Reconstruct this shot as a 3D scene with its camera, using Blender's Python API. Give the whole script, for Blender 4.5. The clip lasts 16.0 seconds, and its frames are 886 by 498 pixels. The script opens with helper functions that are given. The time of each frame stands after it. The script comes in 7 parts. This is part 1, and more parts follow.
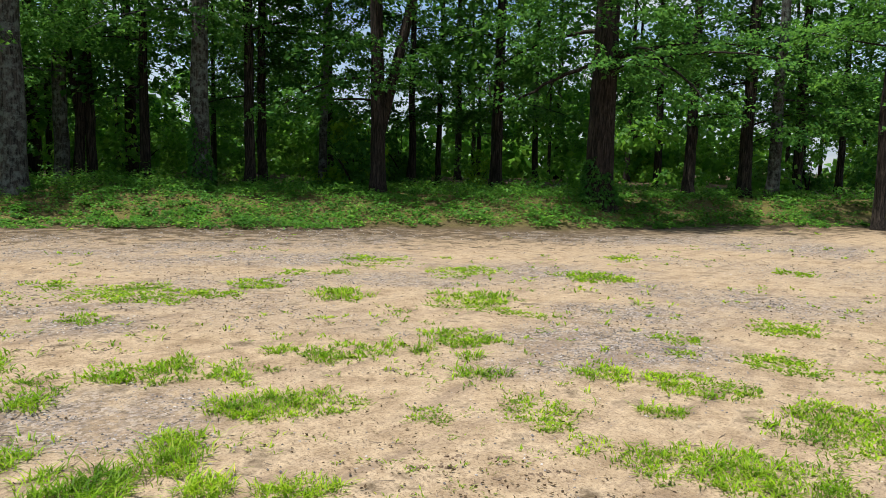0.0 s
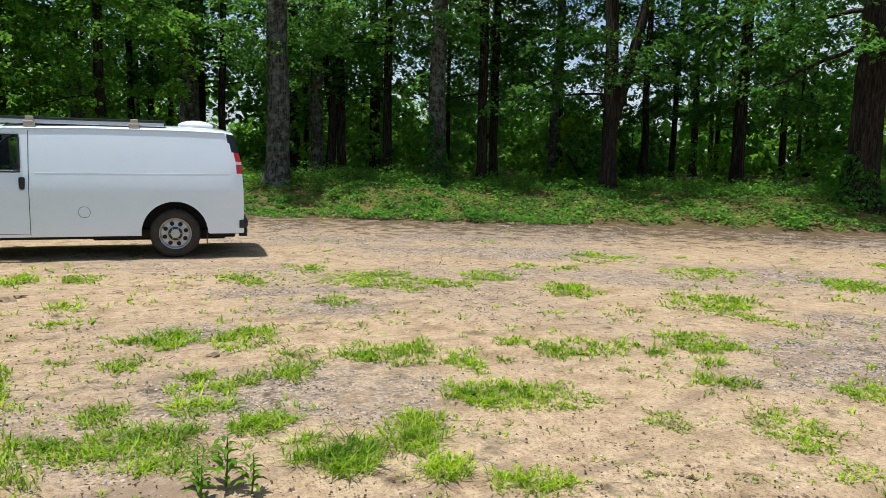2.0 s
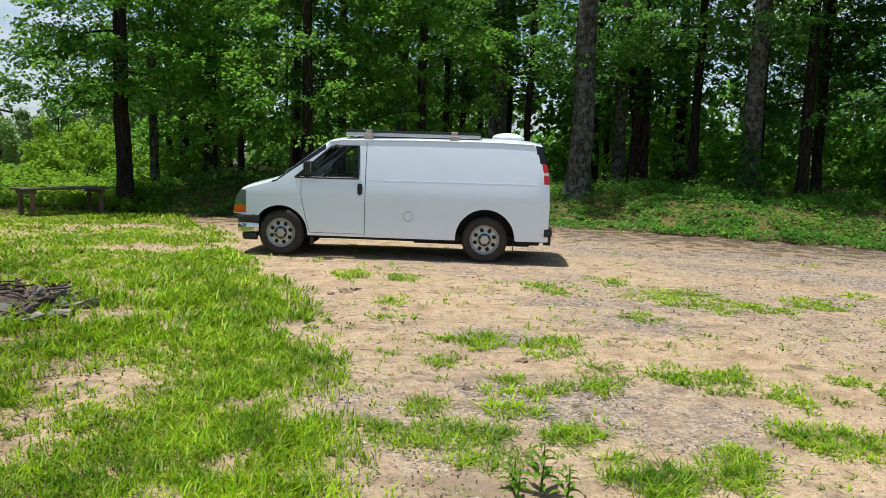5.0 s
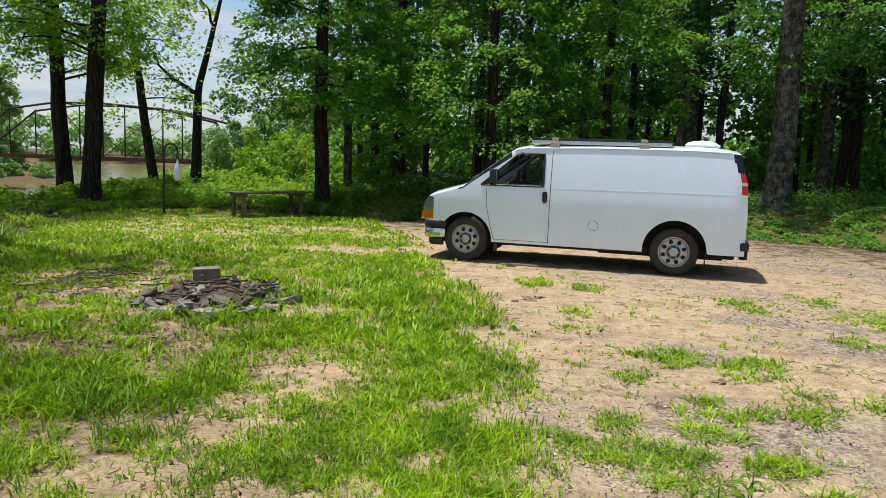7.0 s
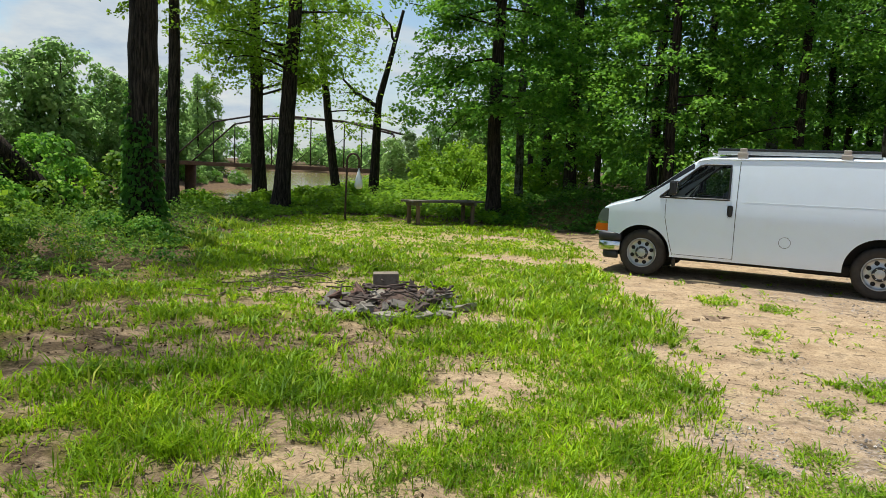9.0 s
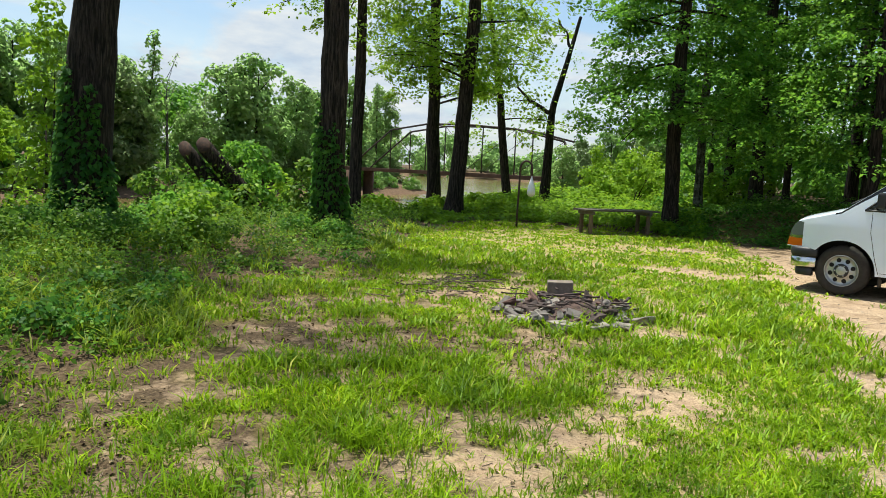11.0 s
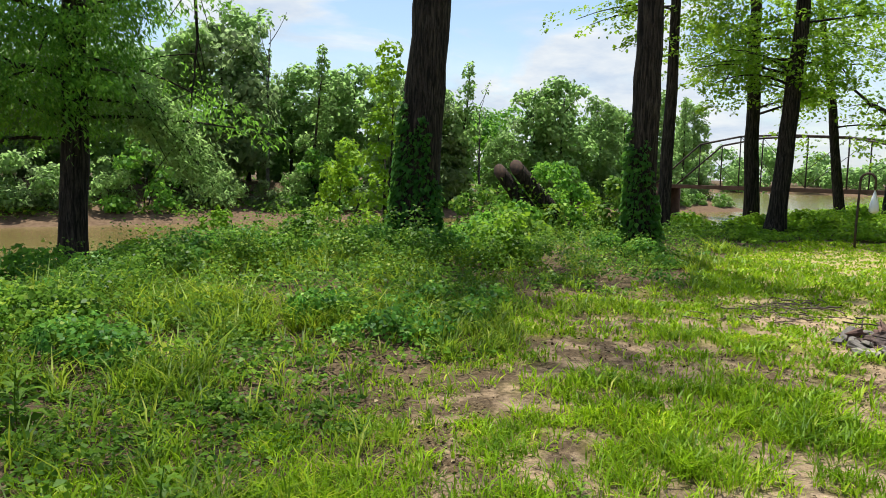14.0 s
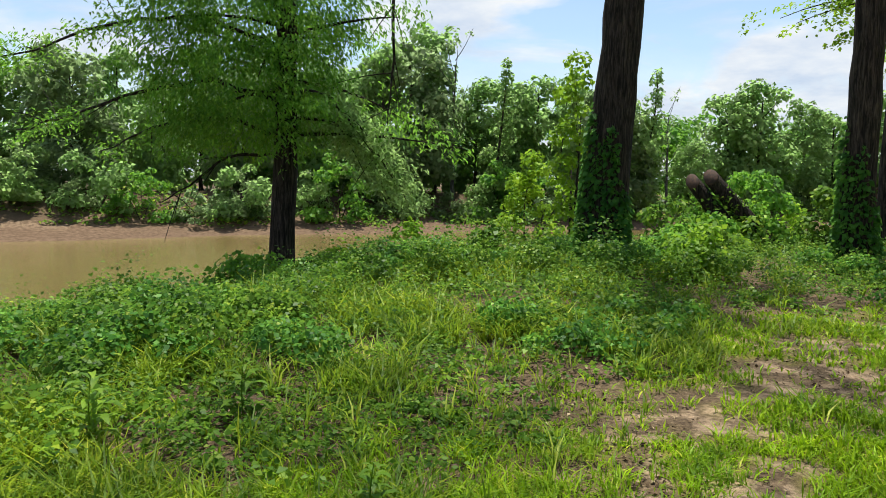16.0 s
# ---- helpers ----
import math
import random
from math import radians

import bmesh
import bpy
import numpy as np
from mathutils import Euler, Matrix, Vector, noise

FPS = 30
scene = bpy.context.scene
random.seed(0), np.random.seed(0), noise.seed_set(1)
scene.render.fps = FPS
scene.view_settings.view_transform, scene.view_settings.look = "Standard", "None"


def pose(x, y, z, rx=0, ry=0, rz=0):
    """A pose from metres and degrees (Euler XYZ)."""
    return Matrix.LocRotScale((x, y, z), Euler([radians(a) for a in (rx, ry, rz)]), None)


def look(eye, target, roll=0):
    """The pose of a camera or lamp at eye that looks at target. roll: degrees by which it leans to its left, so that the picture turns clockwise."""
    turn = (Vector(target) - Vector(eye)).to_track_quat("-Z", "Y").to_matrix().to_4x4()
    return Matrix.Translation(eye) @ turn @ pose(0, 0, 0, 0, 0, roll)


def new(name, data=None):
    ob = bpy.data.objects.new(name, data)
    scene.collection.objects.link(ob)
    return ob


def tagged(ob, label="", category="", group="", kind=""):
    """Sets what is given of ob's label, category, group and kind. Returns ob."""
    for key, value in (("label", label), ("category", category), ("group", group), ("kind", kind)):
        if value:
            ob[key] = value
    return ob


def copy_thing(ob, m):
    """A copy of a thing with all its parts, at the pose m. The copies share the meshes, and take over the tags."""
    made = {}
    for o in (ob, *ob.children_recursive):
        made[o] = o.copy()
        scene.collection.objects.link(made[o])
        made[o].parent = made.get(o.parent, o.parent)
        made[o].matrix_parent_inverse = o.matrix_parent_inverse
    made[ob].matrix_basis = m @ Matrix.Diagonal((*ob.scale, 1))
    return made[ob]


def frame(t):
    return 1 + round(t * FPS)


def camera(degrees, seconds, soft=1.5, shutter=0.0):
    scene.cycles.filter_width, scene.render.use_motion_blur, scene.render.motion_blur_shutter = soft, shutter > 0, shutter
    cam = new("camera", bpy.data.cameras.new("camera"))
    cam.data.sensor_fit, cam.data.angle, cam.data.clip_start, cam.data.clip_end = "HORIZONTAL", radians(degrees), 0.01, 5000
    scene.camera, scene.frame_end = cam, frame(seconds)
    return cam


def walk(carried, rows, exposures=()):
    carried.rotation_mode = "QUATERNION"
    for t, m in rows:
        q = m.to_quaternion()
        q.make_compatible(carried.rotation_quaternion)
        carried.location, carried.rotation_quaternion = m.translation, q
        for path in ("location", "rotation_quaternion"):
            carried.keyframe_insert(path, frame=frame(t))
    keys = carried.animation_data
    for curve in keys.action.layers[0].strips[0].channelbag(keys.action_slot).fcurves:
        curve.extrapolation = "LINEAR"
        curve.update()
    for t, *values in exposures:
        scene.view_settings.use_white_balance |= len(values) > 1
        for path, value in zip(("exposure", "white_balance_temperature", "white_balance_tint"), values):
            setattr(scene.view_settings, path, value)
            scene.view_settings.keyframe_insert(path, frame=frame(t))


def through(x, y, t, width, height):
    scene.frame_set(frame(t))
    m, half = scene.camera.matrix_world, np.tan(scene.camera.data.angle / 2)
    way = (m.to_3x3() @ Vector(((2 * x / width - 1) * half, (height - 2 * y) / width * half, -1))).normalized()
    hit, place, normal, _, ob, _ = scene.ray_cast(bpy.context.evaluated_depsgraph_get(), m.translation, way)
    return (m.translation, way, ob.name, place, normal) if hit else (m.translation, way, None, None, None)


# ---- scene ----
# ---- camera and walk ----
cam = camera(62.0, 16.0, soft=0.6)
PATH = [
    (0.0, 0.086, -0.036, 1.694, 83.48, -1.24, 39.74),
    (0.5, 0.069, -0.051, 1.692, 83.38, -1.16, 44.20),
    (1.0, 0.042, -0.065, 1.686, 83.24, -1.08, 48.73),
    (1.5, 0.019, -0.082, 1.678, 83.11, -1.11, 53.00),
    (2.0, 0.002, -0.099, 1.675, 82.83, -1.15, 57.08),
    (2.5, -0.018, -0.117, 1.672, 82.69, -1.13, 60.25),
    (3.0, -0.036, -0.142, 1.677, 82.72, -1.07, 64.42),
    (3.5, -0.049, -0.167, 1.680, 82.98, -1.03, 67.82),
    (4.0, -0.068, -0.197, 1.681, 83.19, -1.24, 71.64),
    (4.5, -0.087, -0.228, 1.677, 83.20, -1.55, 75.59),
    (5.0, -0.107, -0.258, 1.676, 83.14, -1.76, 79.59),
    (7.5, -0.128, -0.406, 1.686, 83.29, -2.02, 96.48),
    (8.0, -0.139, -0.429, 1.687, 83.31, -2.11, 99.76),
    (8.5, -0.135, -0.465, 1.684, 83.44, -2.15, 103.08),
    (9.0, -0.121, -0.491, 1.682, 83.57, -2.31, 106.23),
    (11.5, -0.041, -0.615, 1.679, 83.51, -2.68, 123.38),
    (12.0, -0.017, -0.640, 1.679, 83.51, -2.45, 127.79),
    (12.5, -0.005, -0.658, 1.682, 83.67, -2.13, 131.50),
    (13.0, 0.015, -0.664, 1.680, 83.98, -1.84, 135.42),
    (13.5, 0.045, -0.672, 1.683, 84.11, -1.48, 139.01),
    (14.0, 0.073, -0.693, 1.684, 84.19, -1.22, 142.30),
    (14.5, 0.106, -0.705, 1.685, 84.35, -1.06, 145.63),
    (15.0, 0.131, -0.712, 1.684, 84.27, -0.87, 148.76),
    (15.5, 0.156, -0.723, 1.686, 84.65, -0.81, 152.60),
    (16.0, 0.178, -0.731, 1.687, 84.82, -0.80, 156.25),
]
walk(cam, [(t, pose(x, y, z, rx, ry, rz)) for t, x, y, z, rx, ry, rz in PATH], [(0.0, 0.31, 6150, 5), (5.0, 0.33, 6150, 5), (8.5, 0.30, 6420, 3), (11.5, 0.60, 6420, 4), (16.0, 0.68, 6400, 7)])

# ---- sky and sun ----
SUN_DIR = Vector((-0.45, -0.89, 0)).normalized() * math.cos(radians(75)) + Vector((0, 0, math.sin(radians(75))))
SKY, SUN, CLOUD = 0.108, 4.9, 5.5


def link(nt, a, b):
    nt.links.new(a, b)


def node(nt, kind, **values):
    n = nt.nodes.new(kind)
    for key, value in values.items():
        n.inputs[key.replace("_", " ")].default_value = value
    return n


def ramp(nt, source, stops):
    n = nt.nodes.new("ShaderNodeValToRGB")
    e = n.color_ramp.elements
    while len(e) < len(stops):
        e.new(0.5)
    for el, (p, c) in zip(e, stops):
        el.position = p
        el.color = (*c, 1) if len(c) == 3 else c
    link(nt, source, n.inputs[0])
    return n.outputs[0]


def grey(v):
    return (v, v, v)


world = bpy.data.worlds.new("sky")
scene.world = world
world.use_nodes = True
nt = world.node_tree
nt.nodes.clear()
sky = nt.nodes.new("ShaderNodeTexSky")
sky.sky_type = "NISHITA"
sky.sun_disc = False
sky.sun_elevation = radians(75)
sky.sun_rotation = math.atan2(SUN_DIR.x, SUN_DIR.y)
coord = nt.nodes.new("ShaderNodeTexCoord")
split = nt.nodes.new("ShaderNodeSeparateXYZ")
link(nt, coord.outputs["Generated"], split.inputs[0])
lift = nt.nodes.new("ShaderNodeMath")
lift.operation = "ADD"
lift.inputs[1].default_value = 0.18
link(nt, split.outputs[2], lift.inputs[0])
flat = []
for k in (0, 1):
    d = nt.nodes.new("ShaderNodeMath")
    d.operation = "DIVIDE"
    link(nt, split.outputs[k], d.inputs[0])
    link(nt, lift.outputs[0], d.inputs[1])
    flat.append(d)
join = nt.nodes.new("ShaderNodeCombineXYZ")
link(nt, flat[0].outputs[0], join.inputs[0])
link(nt, flat[1].outputs[0], join.inputs[1])
puff = node(nt, "ShaderNodeTexNoise", Scale=1.15, Detail=7.0, Roughness=0.55, Distortion=0.5)
link(nt, join.outputs[0], puff.inputs["Vector"])
cover = ramp(nt, puff.outputs["Fac"], [(0.47, grey(0.04)), (0.60, grey(0.96))])
low_haze = ramp(nt, split.outputs[2], [(0.02, grey(0.7)), (0.20, grey(0.0))])
veil = nt.nodes.new("ShaderNodeMixRGB")
veil.blend_type, veil.inputs[0].default_value = "LIGHTEN", 1.0
link(nt, cover, veil.inputs[1])
link(nt, low_haze, veil.inputs[2])
cover = veil.outputs[0]
shade = node(nt, "ShaderNodeTexNoise", Scale=2.7, Detail=5.0, Roughness=0.6)
link(nt, join.outputs[0], shade.inputs["Vector"])
white = ramp(nt, shade.outputs["Fac"], [(0.3, (CLOUD * 0.62, CLOUD * 0.72, CLOUD * 0.90)), (0.65, (CLOUD, CLOUD, CLOUD * 1.02))])
mix = nt.nodes.new("ShaderNodeMixRGB")
link(nt, cover, mix.inputs[0])
link(nt, sky.outputs[0], mix.inputs[1])
link(nt, white, mix.inputs[2])
back = node(nt, "ShaderNodeBackground", Strength=SKY)
link(nt, mix.outputs[0], back.inputs[0])
link(nt, back.outputs[0], nt.nodes.new("ShaderNodeOutputWorld").inputs[0])

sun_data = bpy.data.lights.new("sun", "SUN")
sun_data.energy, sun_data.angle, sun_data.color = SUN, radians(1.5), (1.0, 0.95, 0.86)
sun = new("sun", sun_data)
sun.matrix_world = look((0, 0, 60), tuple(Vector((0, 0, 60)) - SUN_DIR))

# ---- materials ----


def material(name, rough=0.8, metal=0.0, spec=0.5):
    m = bpy.data.materials.new(name)
    m.use_nodes = True
    p = m.node_tree.nodes["Principled BSDF"]
    p.inputs["Roughness"].default_value = rough
    p.inputs["Metallic"].default_value = metal
    p.inputs["Specular IOR Level"].default_value = spec
    return m, m.node_tree, p


def place_coord(nt, kind="Object", scale=(1, 1, 1)):
    c = nt.nodes.new("ShaderNodeTexCoord")
    mp = nt.nodes.new("ShaderNodeMapping")
    mp.inputs["Scale"].default_value = scale
    link(nt, c.outputs[kind], mp.inputs[0])
    return mp.outputs[0]


def world_coord(nt):
    return nt.nodes.new("ShaderNodeNewGeometry").outputs["Position"]


def noise_of(nt, vec, scale, detail=4.0, rough=0.55, distort=0.0):
    n = node(nt, "ShaderNodeTexNoise", Scale=scale, Detail=detail, Roughness=rough, Distortion=distort)
    link(nt, vec, n.inputs["Vector"])
    return n.outputs["Fac"]


def mixed(nt, fac, a, b, mode="MIX"):
    n = nt.nodes.new("ShaderNodeMixRGB")
    n.blend_type = mode
    for k, v in ((0, fac), (1, a), (2, b)):
        if isinstance(v, (int, float)):
            n.inputs[k].default_value = v
        elif isinstance(v, tuple):
            n.inputs[k].default_value = (*v, 1)
        else:
            link(nt, v, n.inputs[k])
    return n.outputs[0]


def bumped(nt, p, height, strength=0.4, distance=0.02):
    b = node(nt, "ShaderNodeBump", Strength=strength, Distance=distance)
    link(nt, height, b.inputs["Height"])
    link(nt, b.outputs[0], p.inputs["Normal"])


def simple(name, c1, c2, scale=6.0, rough=0.7, metal=0.0, bump=0.2, dist=0.004, spec=0.4, stretch=(1, 1, 1)):
    """Two tones in noise at two scales, with fine relief."""
    m, nt, p = material(name, rough, metal, spec)
    v = place_coord(nt, "Object", stretch)
    big = noise_of(nt, v, scale, 5)
    fine = noise_of(nt, v, scale * 7, 4)
    col = mixed(nt, ramp(nt, big, [(0.35, grey(0)), (0.65, grey(1))]), c1, c2)
    col = mixed(nt, 0.25, col, ramp(nt, fine, [(0.3, grey(0.35)), (0.7, grey(1))]), "MULTIPLY")
    link(nt, col, p.inputs["Base Color"])
    if bump:
        bumped(nt, p, fine, bump, dist)
    return m


def leaf_material(name, stops, through=0.4, rough=0.6, glow=(0.22, 0.44, 0.07), even=0.0):
    """Thin leaves: tone by leaf, light shining through."""
    m, nt, p = material(name, rough, 0, 0.16)
    g = nt.nodes.new("ShaderNodeNewGeometry")
    info = nt.nodes.new("ShaderNodeObjectInfo")
    tone = ramp(nt, g.outputs["Random Per Island"], stops)
    patch = noise_of(nt, world_coord(nt), 0.7, 3)
    tone = mixed(nt, 1.0 - even, tone, ramp(nt, patch, [(0.32, (0.66, 0.76, 0.78)), (0.68, (1.25, 1.18, 0.98))]), "MULTIPLY")
    clump = noise_of(nt, world_coord(nt), 2.6, 3, 0.6)
    tone = mixed(nt, 1.0 - even, tone, ramp(nt, clump, [(0.34, (0.50, 0.59, 0.66)), (0.66, (1.42, 1.32, 1.06))]), "MULTIPLY")
    tone = mixed(nt, 1.0, tone, ramp(nt, info.outputs["Random"], [(0.0, (0.78, 0.86, 0.85)), (1.0, (1.12, 1.06, 1.0))]), "MULTIPLY")
    link(nt, tone, p.inputs["Base Color"])
    tl = nt.nodes.new("ShaderNodeBsdfTranslucent")
    link(nt, mixed(nt, 0.55, tone, glow), tl.inputs[0])
    mx = nt.nodes.new("ShaderNodeMixShader")
    mx.inputs[0].default_value = through
    link(nt, p.outputs[0], mx.inputs[1])
    link(nt, tl.outputs[0], mx.inputs[2])
    link(nt, mx.outputs[0], nt.nodes["Material Output"].inputs[0])
    return m


def bark_material(name, dark, light, lichen=None):
    m, nt, p = material(name, 0.9, 0, 0.2)
    v = place_coord(nt, "Object", (1, 1, 0.09))
    ridge = noise_of(nt, v, 26, 6, 0.7, 0.6)
    col = ramp(nt, ridge, [(0.40, tuple(0.35 * c for c in dark)), (0.47, dark), (0.62, light)])
    stain = noise_of(nt, place_coord(nt, "Object"), 1.6, 5)
    col = mixed(nt, ramp(nt, stain, [(0.3, grey(0.0)), (0.7, grey(0.5))]), col, tuple(0.5 * c for c in dark))
    if lichen:
        spots = noise_of(nt, place_coord(nt, "Object"), 5.5, 6, 0.7)
        col = mixed(nt, ramp(nt, spots, [(0.46, grey(0)), (0.6, grey(0.8))]), col, lichen)
    link(nt, col, p.inputs["Base Color"])
    bumped(nt, p, ridge, 1.0, 0.06)
    return m


def ground_material():
    """Tan sand with grey gravel, leaf litter under the woods and damp mud by the water."""
    m, nt, p = material("sandy_ground", 0.95, 0, 0.15)
    w = world_coord(nt)
    broad = noise_of(nt, w, 0.35, 5, 0.6, 0.6)
    mid = noise_of(nt, w, 2.6, 5, 0.6)
    fine = noise_of(nt, w, 42, 4, 0.7)
    grit = noise_of(nt, w, 130, 3, 0.6)
    sand = ramp(nt, mid, [(0.3, (0.270, 0.188, 0.118)), (0.50, (0.430, 0.318, 0.210)), (0.70, (0.540, 0.415, 0.292))])
    sand = mixed(nt, 0.7, sand, ramp(nt, fine, [(0.36, (0.42, 0.37, 0.33)), (0.47, (0.95, 0.93, 0.90)), (0.64, (1.12, 1.10, 1.06))]), "MULTIPLY")
    lumps = noise_of(nt, w, 13, 5, 0.75)
    sand = mixed(nt, 0.8, sand, ramp(nt, lumps, [(0.36, (0.70, 0.66, 0.63)), (0.50, (0.98, 0.97, 0.96)), (0.64, (1.15, 1.13, 1.10))]), "MULTIPLY")
    speck = noise_of(nt, w, 75, 3, 0.75)
    sand = mixed(nt, ramp(nt, speck, [(0.58, grey(0)), (0.66, grey(0.85))]), sand, (0.12, 0.088, 0.068))
    pale = noise_of(nt, w, 58, 3, 0.75)
    sand = mixed(nt, ramp(nt, pale, [(0.57, grey(0)), (0.67, grey(0.35))]), sand, (0.60, 0.48, 0.36))
    vor = node(nt, "ShaderNodeTexVoronoi", Scale=38.0)
    link(nt, w, vor.inputs["Vector"])
    stones = ramp(nt, vor.outputs["Color"], [(0.28, (0.070, 0.060, 0.058)), (0.5, (0.205, 0.172, 0.158)), (0.72, (0.44, 0.375, 0.345))])
    gravel = mixed(nt, 1.0, stones, ramp(nt, grit, [(0.3, grey(0.6)), (0.7, grey(1.1))]), "MULTIPLY")
    where = mixed(nt, 0.8, ramp(nt, noise_of(nt, w, 7.0, 6, 0.75, 0.3), [(0.38, grey(0.15)), (0.55, grey(1.0))]), ramp(nt, fine, [(0.38, grey(0)), (0.52, grey(1))]), "MULTIPLY")
    ga = nt.nodes.new("ShaderNodeAttribute")
    ga.attribute_name = "gravel"
    base = mixed(nt, mixed(nt, 1.0, where, ga.outputs["Color"], "MULTIPLY"), sand, gravel)
    # tyre-worn streaks of darker earth
    sm = nt.nodes.new("ShaderNodeMapping")
    sm.inputs["Rotation"].default_value = (0, 0, radians(14))
    sm.inputs["Scale"].default_value = (1.9, 0.22, 1)
    link(nt, w, sm.inputs[0])
    streak = noise_of(nt, sm.outputs[0], 1.7, 9, 0.78, 0.5)
    base = mixed(nt, ramp(nt, streak, [(0.52, grey(0)), (0.64, grey(0.72))]), base, (0.225, 0.158, 0.112))
    litter = ramp(nt, noise_of(nt, w, 26, 5, 0.7), [(0.3, (0.036, 0.023, 0.013)), (0.55, (0.108, 0.074, 0.043)), (0.75, (0.235, 0.170, 0.105))])
    a = nt.nodes.new("ShaderNodeAttribute")
    a.attribute_name = "litter"
    edge = nt.nodes.new("ShaderNodeMath")
    edge.operation = "ADD"
    link(nt, a.outputs["Fac"], edge.inputs[0])
    link(nt, ramp(nt, mid, [(0.3, grey(-0.3)), (0.7, grey(0.3))]), edge.inputs[1])
    jag = nt.nodes.new("ShaderNodeMath")
    jag.operation = "ADD"
    link(nt, edge.outputs[0], jag.inputs[0])
    mm = nt.nodes.new("ShaderNodeMath")
    mm.operation = "MULTIPLY_ADD"
    mm.inputs[1].default_value, mm.inputs[2].default_value = 1.3, -0.65
    link(nt, mid, mm.inputs[0])
    link(nt, mm.outputs[0], jag.inputs[1])
    base = mixed(nt, ramp(nt, jag.outputs[0], [(0.3, grey(0)), (0.62, grey(1))]), base, litter)
    b = nt.nodes.new("ShaderNodeAttribute")
    b.attribute_name = "mud"
    mudtone = ramp(nt, noise_of(nt, w, 3.0, 5), [(0.3, (0.075, 0.045, 0.026)), (0.7, (0.165, 0.108, 0.068))])
    base = mixed(nt, b.outputs["Fac"], base, mudtone)
    th = nt.nodes.new("ShaderNodeAttribute")
    th.attribute_name = "thatch"
    turf = ramp(nt, noise_of(nt, w, 55, 4, 0.7), [(0.35, (0.130, 0.135, 0.012)), (0.55, (0.285, 0.300, 0.024)), (0.7, (0.41, 0.395, 0.060))])
    base = mixed(nt, mixed(nt, 1.0, th.outputs["Color"], ramp(nt, mid, [(0.38, grey(0.35)), (0.6, grey(1.0))]), "MULTIPLY"), base, turf)
    link(nt, base, p.inputs["Base Color"])
    hgt = mixed(nt, 0.4, fine, grit)
    hgt = mixed(nt, 0.5, hgt, mid)
    bumped(nt, p, hgt, 0.9, 0.04)
    return m


def water_material():
    m, nt, p = material("muddy_water", 0.10, 0, 0.35)
    w = world_coord(nt)
    link(nt, ramp(nt, noise_of(nt, w, 0.08, 4), [(0.3, (0.150, 0.112, 0.040)), (0.7, (0.19, 0.143, 0.055))]), p.inputs["Base Color"])
    mp = nt.nodes.new("ShaderNodeMapping")
    mp.inputs["Scale"].default_value = (0.7, 2.0, 1)
    link(nt, w, mp.inputs[0])
    bumped(nt, p, noise_of(nt, mp.outputs[0], 1.6, 4, 0.6), 0.25, 0.08)
    return m


GROUND = ground_material()
WATER = water_material()
LEAF = leaf_material("broad_leaves", [(0.0, (0.040, 0.128, 0.028)), (0.45, (0.074, 0.195, 0.041)), (0.8, (0.118, 0.280, 0.054)), (1.0, (0.19, 0.37, 0.068))], 0.44)
LEAF_DEEP = leaf_material("deep_green_leaves", [(0.0, (0.032, 0.110, 0.025)), (0.6, (0.060, 0.172, 0.036)), (1.0, (0.100, 0.245, 0.045))], 0.38, 0.55, (0.20, 0.42, 0.06))
# far foliage: haze and missing front light are put into these pale greens
LEAF_FAR = leaf_material("pale_lit_leaves", [(0.0, (0.175, 0.285, 0.095)), (0.6, (0.245, 0.375, 0.125)), (1.0, (0.33, 0.46, 0.165))], 0.78, 0.5, (0.33, 0.50, 0.17), 0.8)
# sunlit weed tone set in the colour; LEAF_EDGE holds the shade tone
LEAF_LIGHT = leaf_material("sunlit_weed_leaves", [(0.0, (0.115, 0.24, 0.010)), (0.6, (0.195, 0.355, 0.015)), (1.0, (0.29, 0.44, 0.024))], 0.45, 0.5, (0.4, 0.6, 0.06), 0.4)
LEAF_WEED = leaf_material("weed_leaves", [(0.0, (0.040, 0.098, 0.010)), (0.45, (0.108, 0.205, 0.016)), (0.85, (0.195, 0.310, 0.024)), (1.0, (0.33, 0.38, 0.045))], 0.35, 0.5)
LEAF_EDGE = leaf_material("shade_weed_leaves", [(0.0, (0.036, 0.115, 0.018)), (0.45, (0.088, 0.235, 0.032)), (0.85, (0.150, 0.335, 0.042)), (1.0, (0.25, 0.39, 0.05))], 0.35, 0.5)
LEAF_MAPLE = leaf_material("maple_leaves", [(0.0, (0.070, 0.195, 0.032)), (0.45, (0.115, 0.275, 0.042)), (0.8, (0.170, 0.36, 0.052)), (1.0, (0.26, 0.45, 0.065))], 0.5, 0.5, (0.27, 0.52, 0.06))
GRASS = leaf_material("lawn_grass", [(0.0, (0.080, 0.165, 0.003)), (0.4, (0.170, 0.305, 0.004)), (0.9, (0.29, 0.45, 0.006)), (1.0, (0.40, 0.42, 0.06))], 0.3, 0.5, (0.42, 0.62, 0.04))
TUFT_GRASS = leaf_material("tuft_grass", [(0.0, (0.100, 0.190, 0.006)), (0.4, (0.225, 0.370, 0.010)), (0.9, (0.36, 0.50, 0.018)), (1.0, (0.50, 0.44, 0.12))], 0.38, 0.5, (0.36, 0.58, 0.04))
LONG_GRASS = leaf_material("long_grass", [(0.0, (0.070, 0.135, 0.008)), (0.6, (0.155, 0.255, 0.012)), (1.0, (0.34, 0.38, 0.03))], 0.35, 0.5, (0.4, 0.6, 0.05))
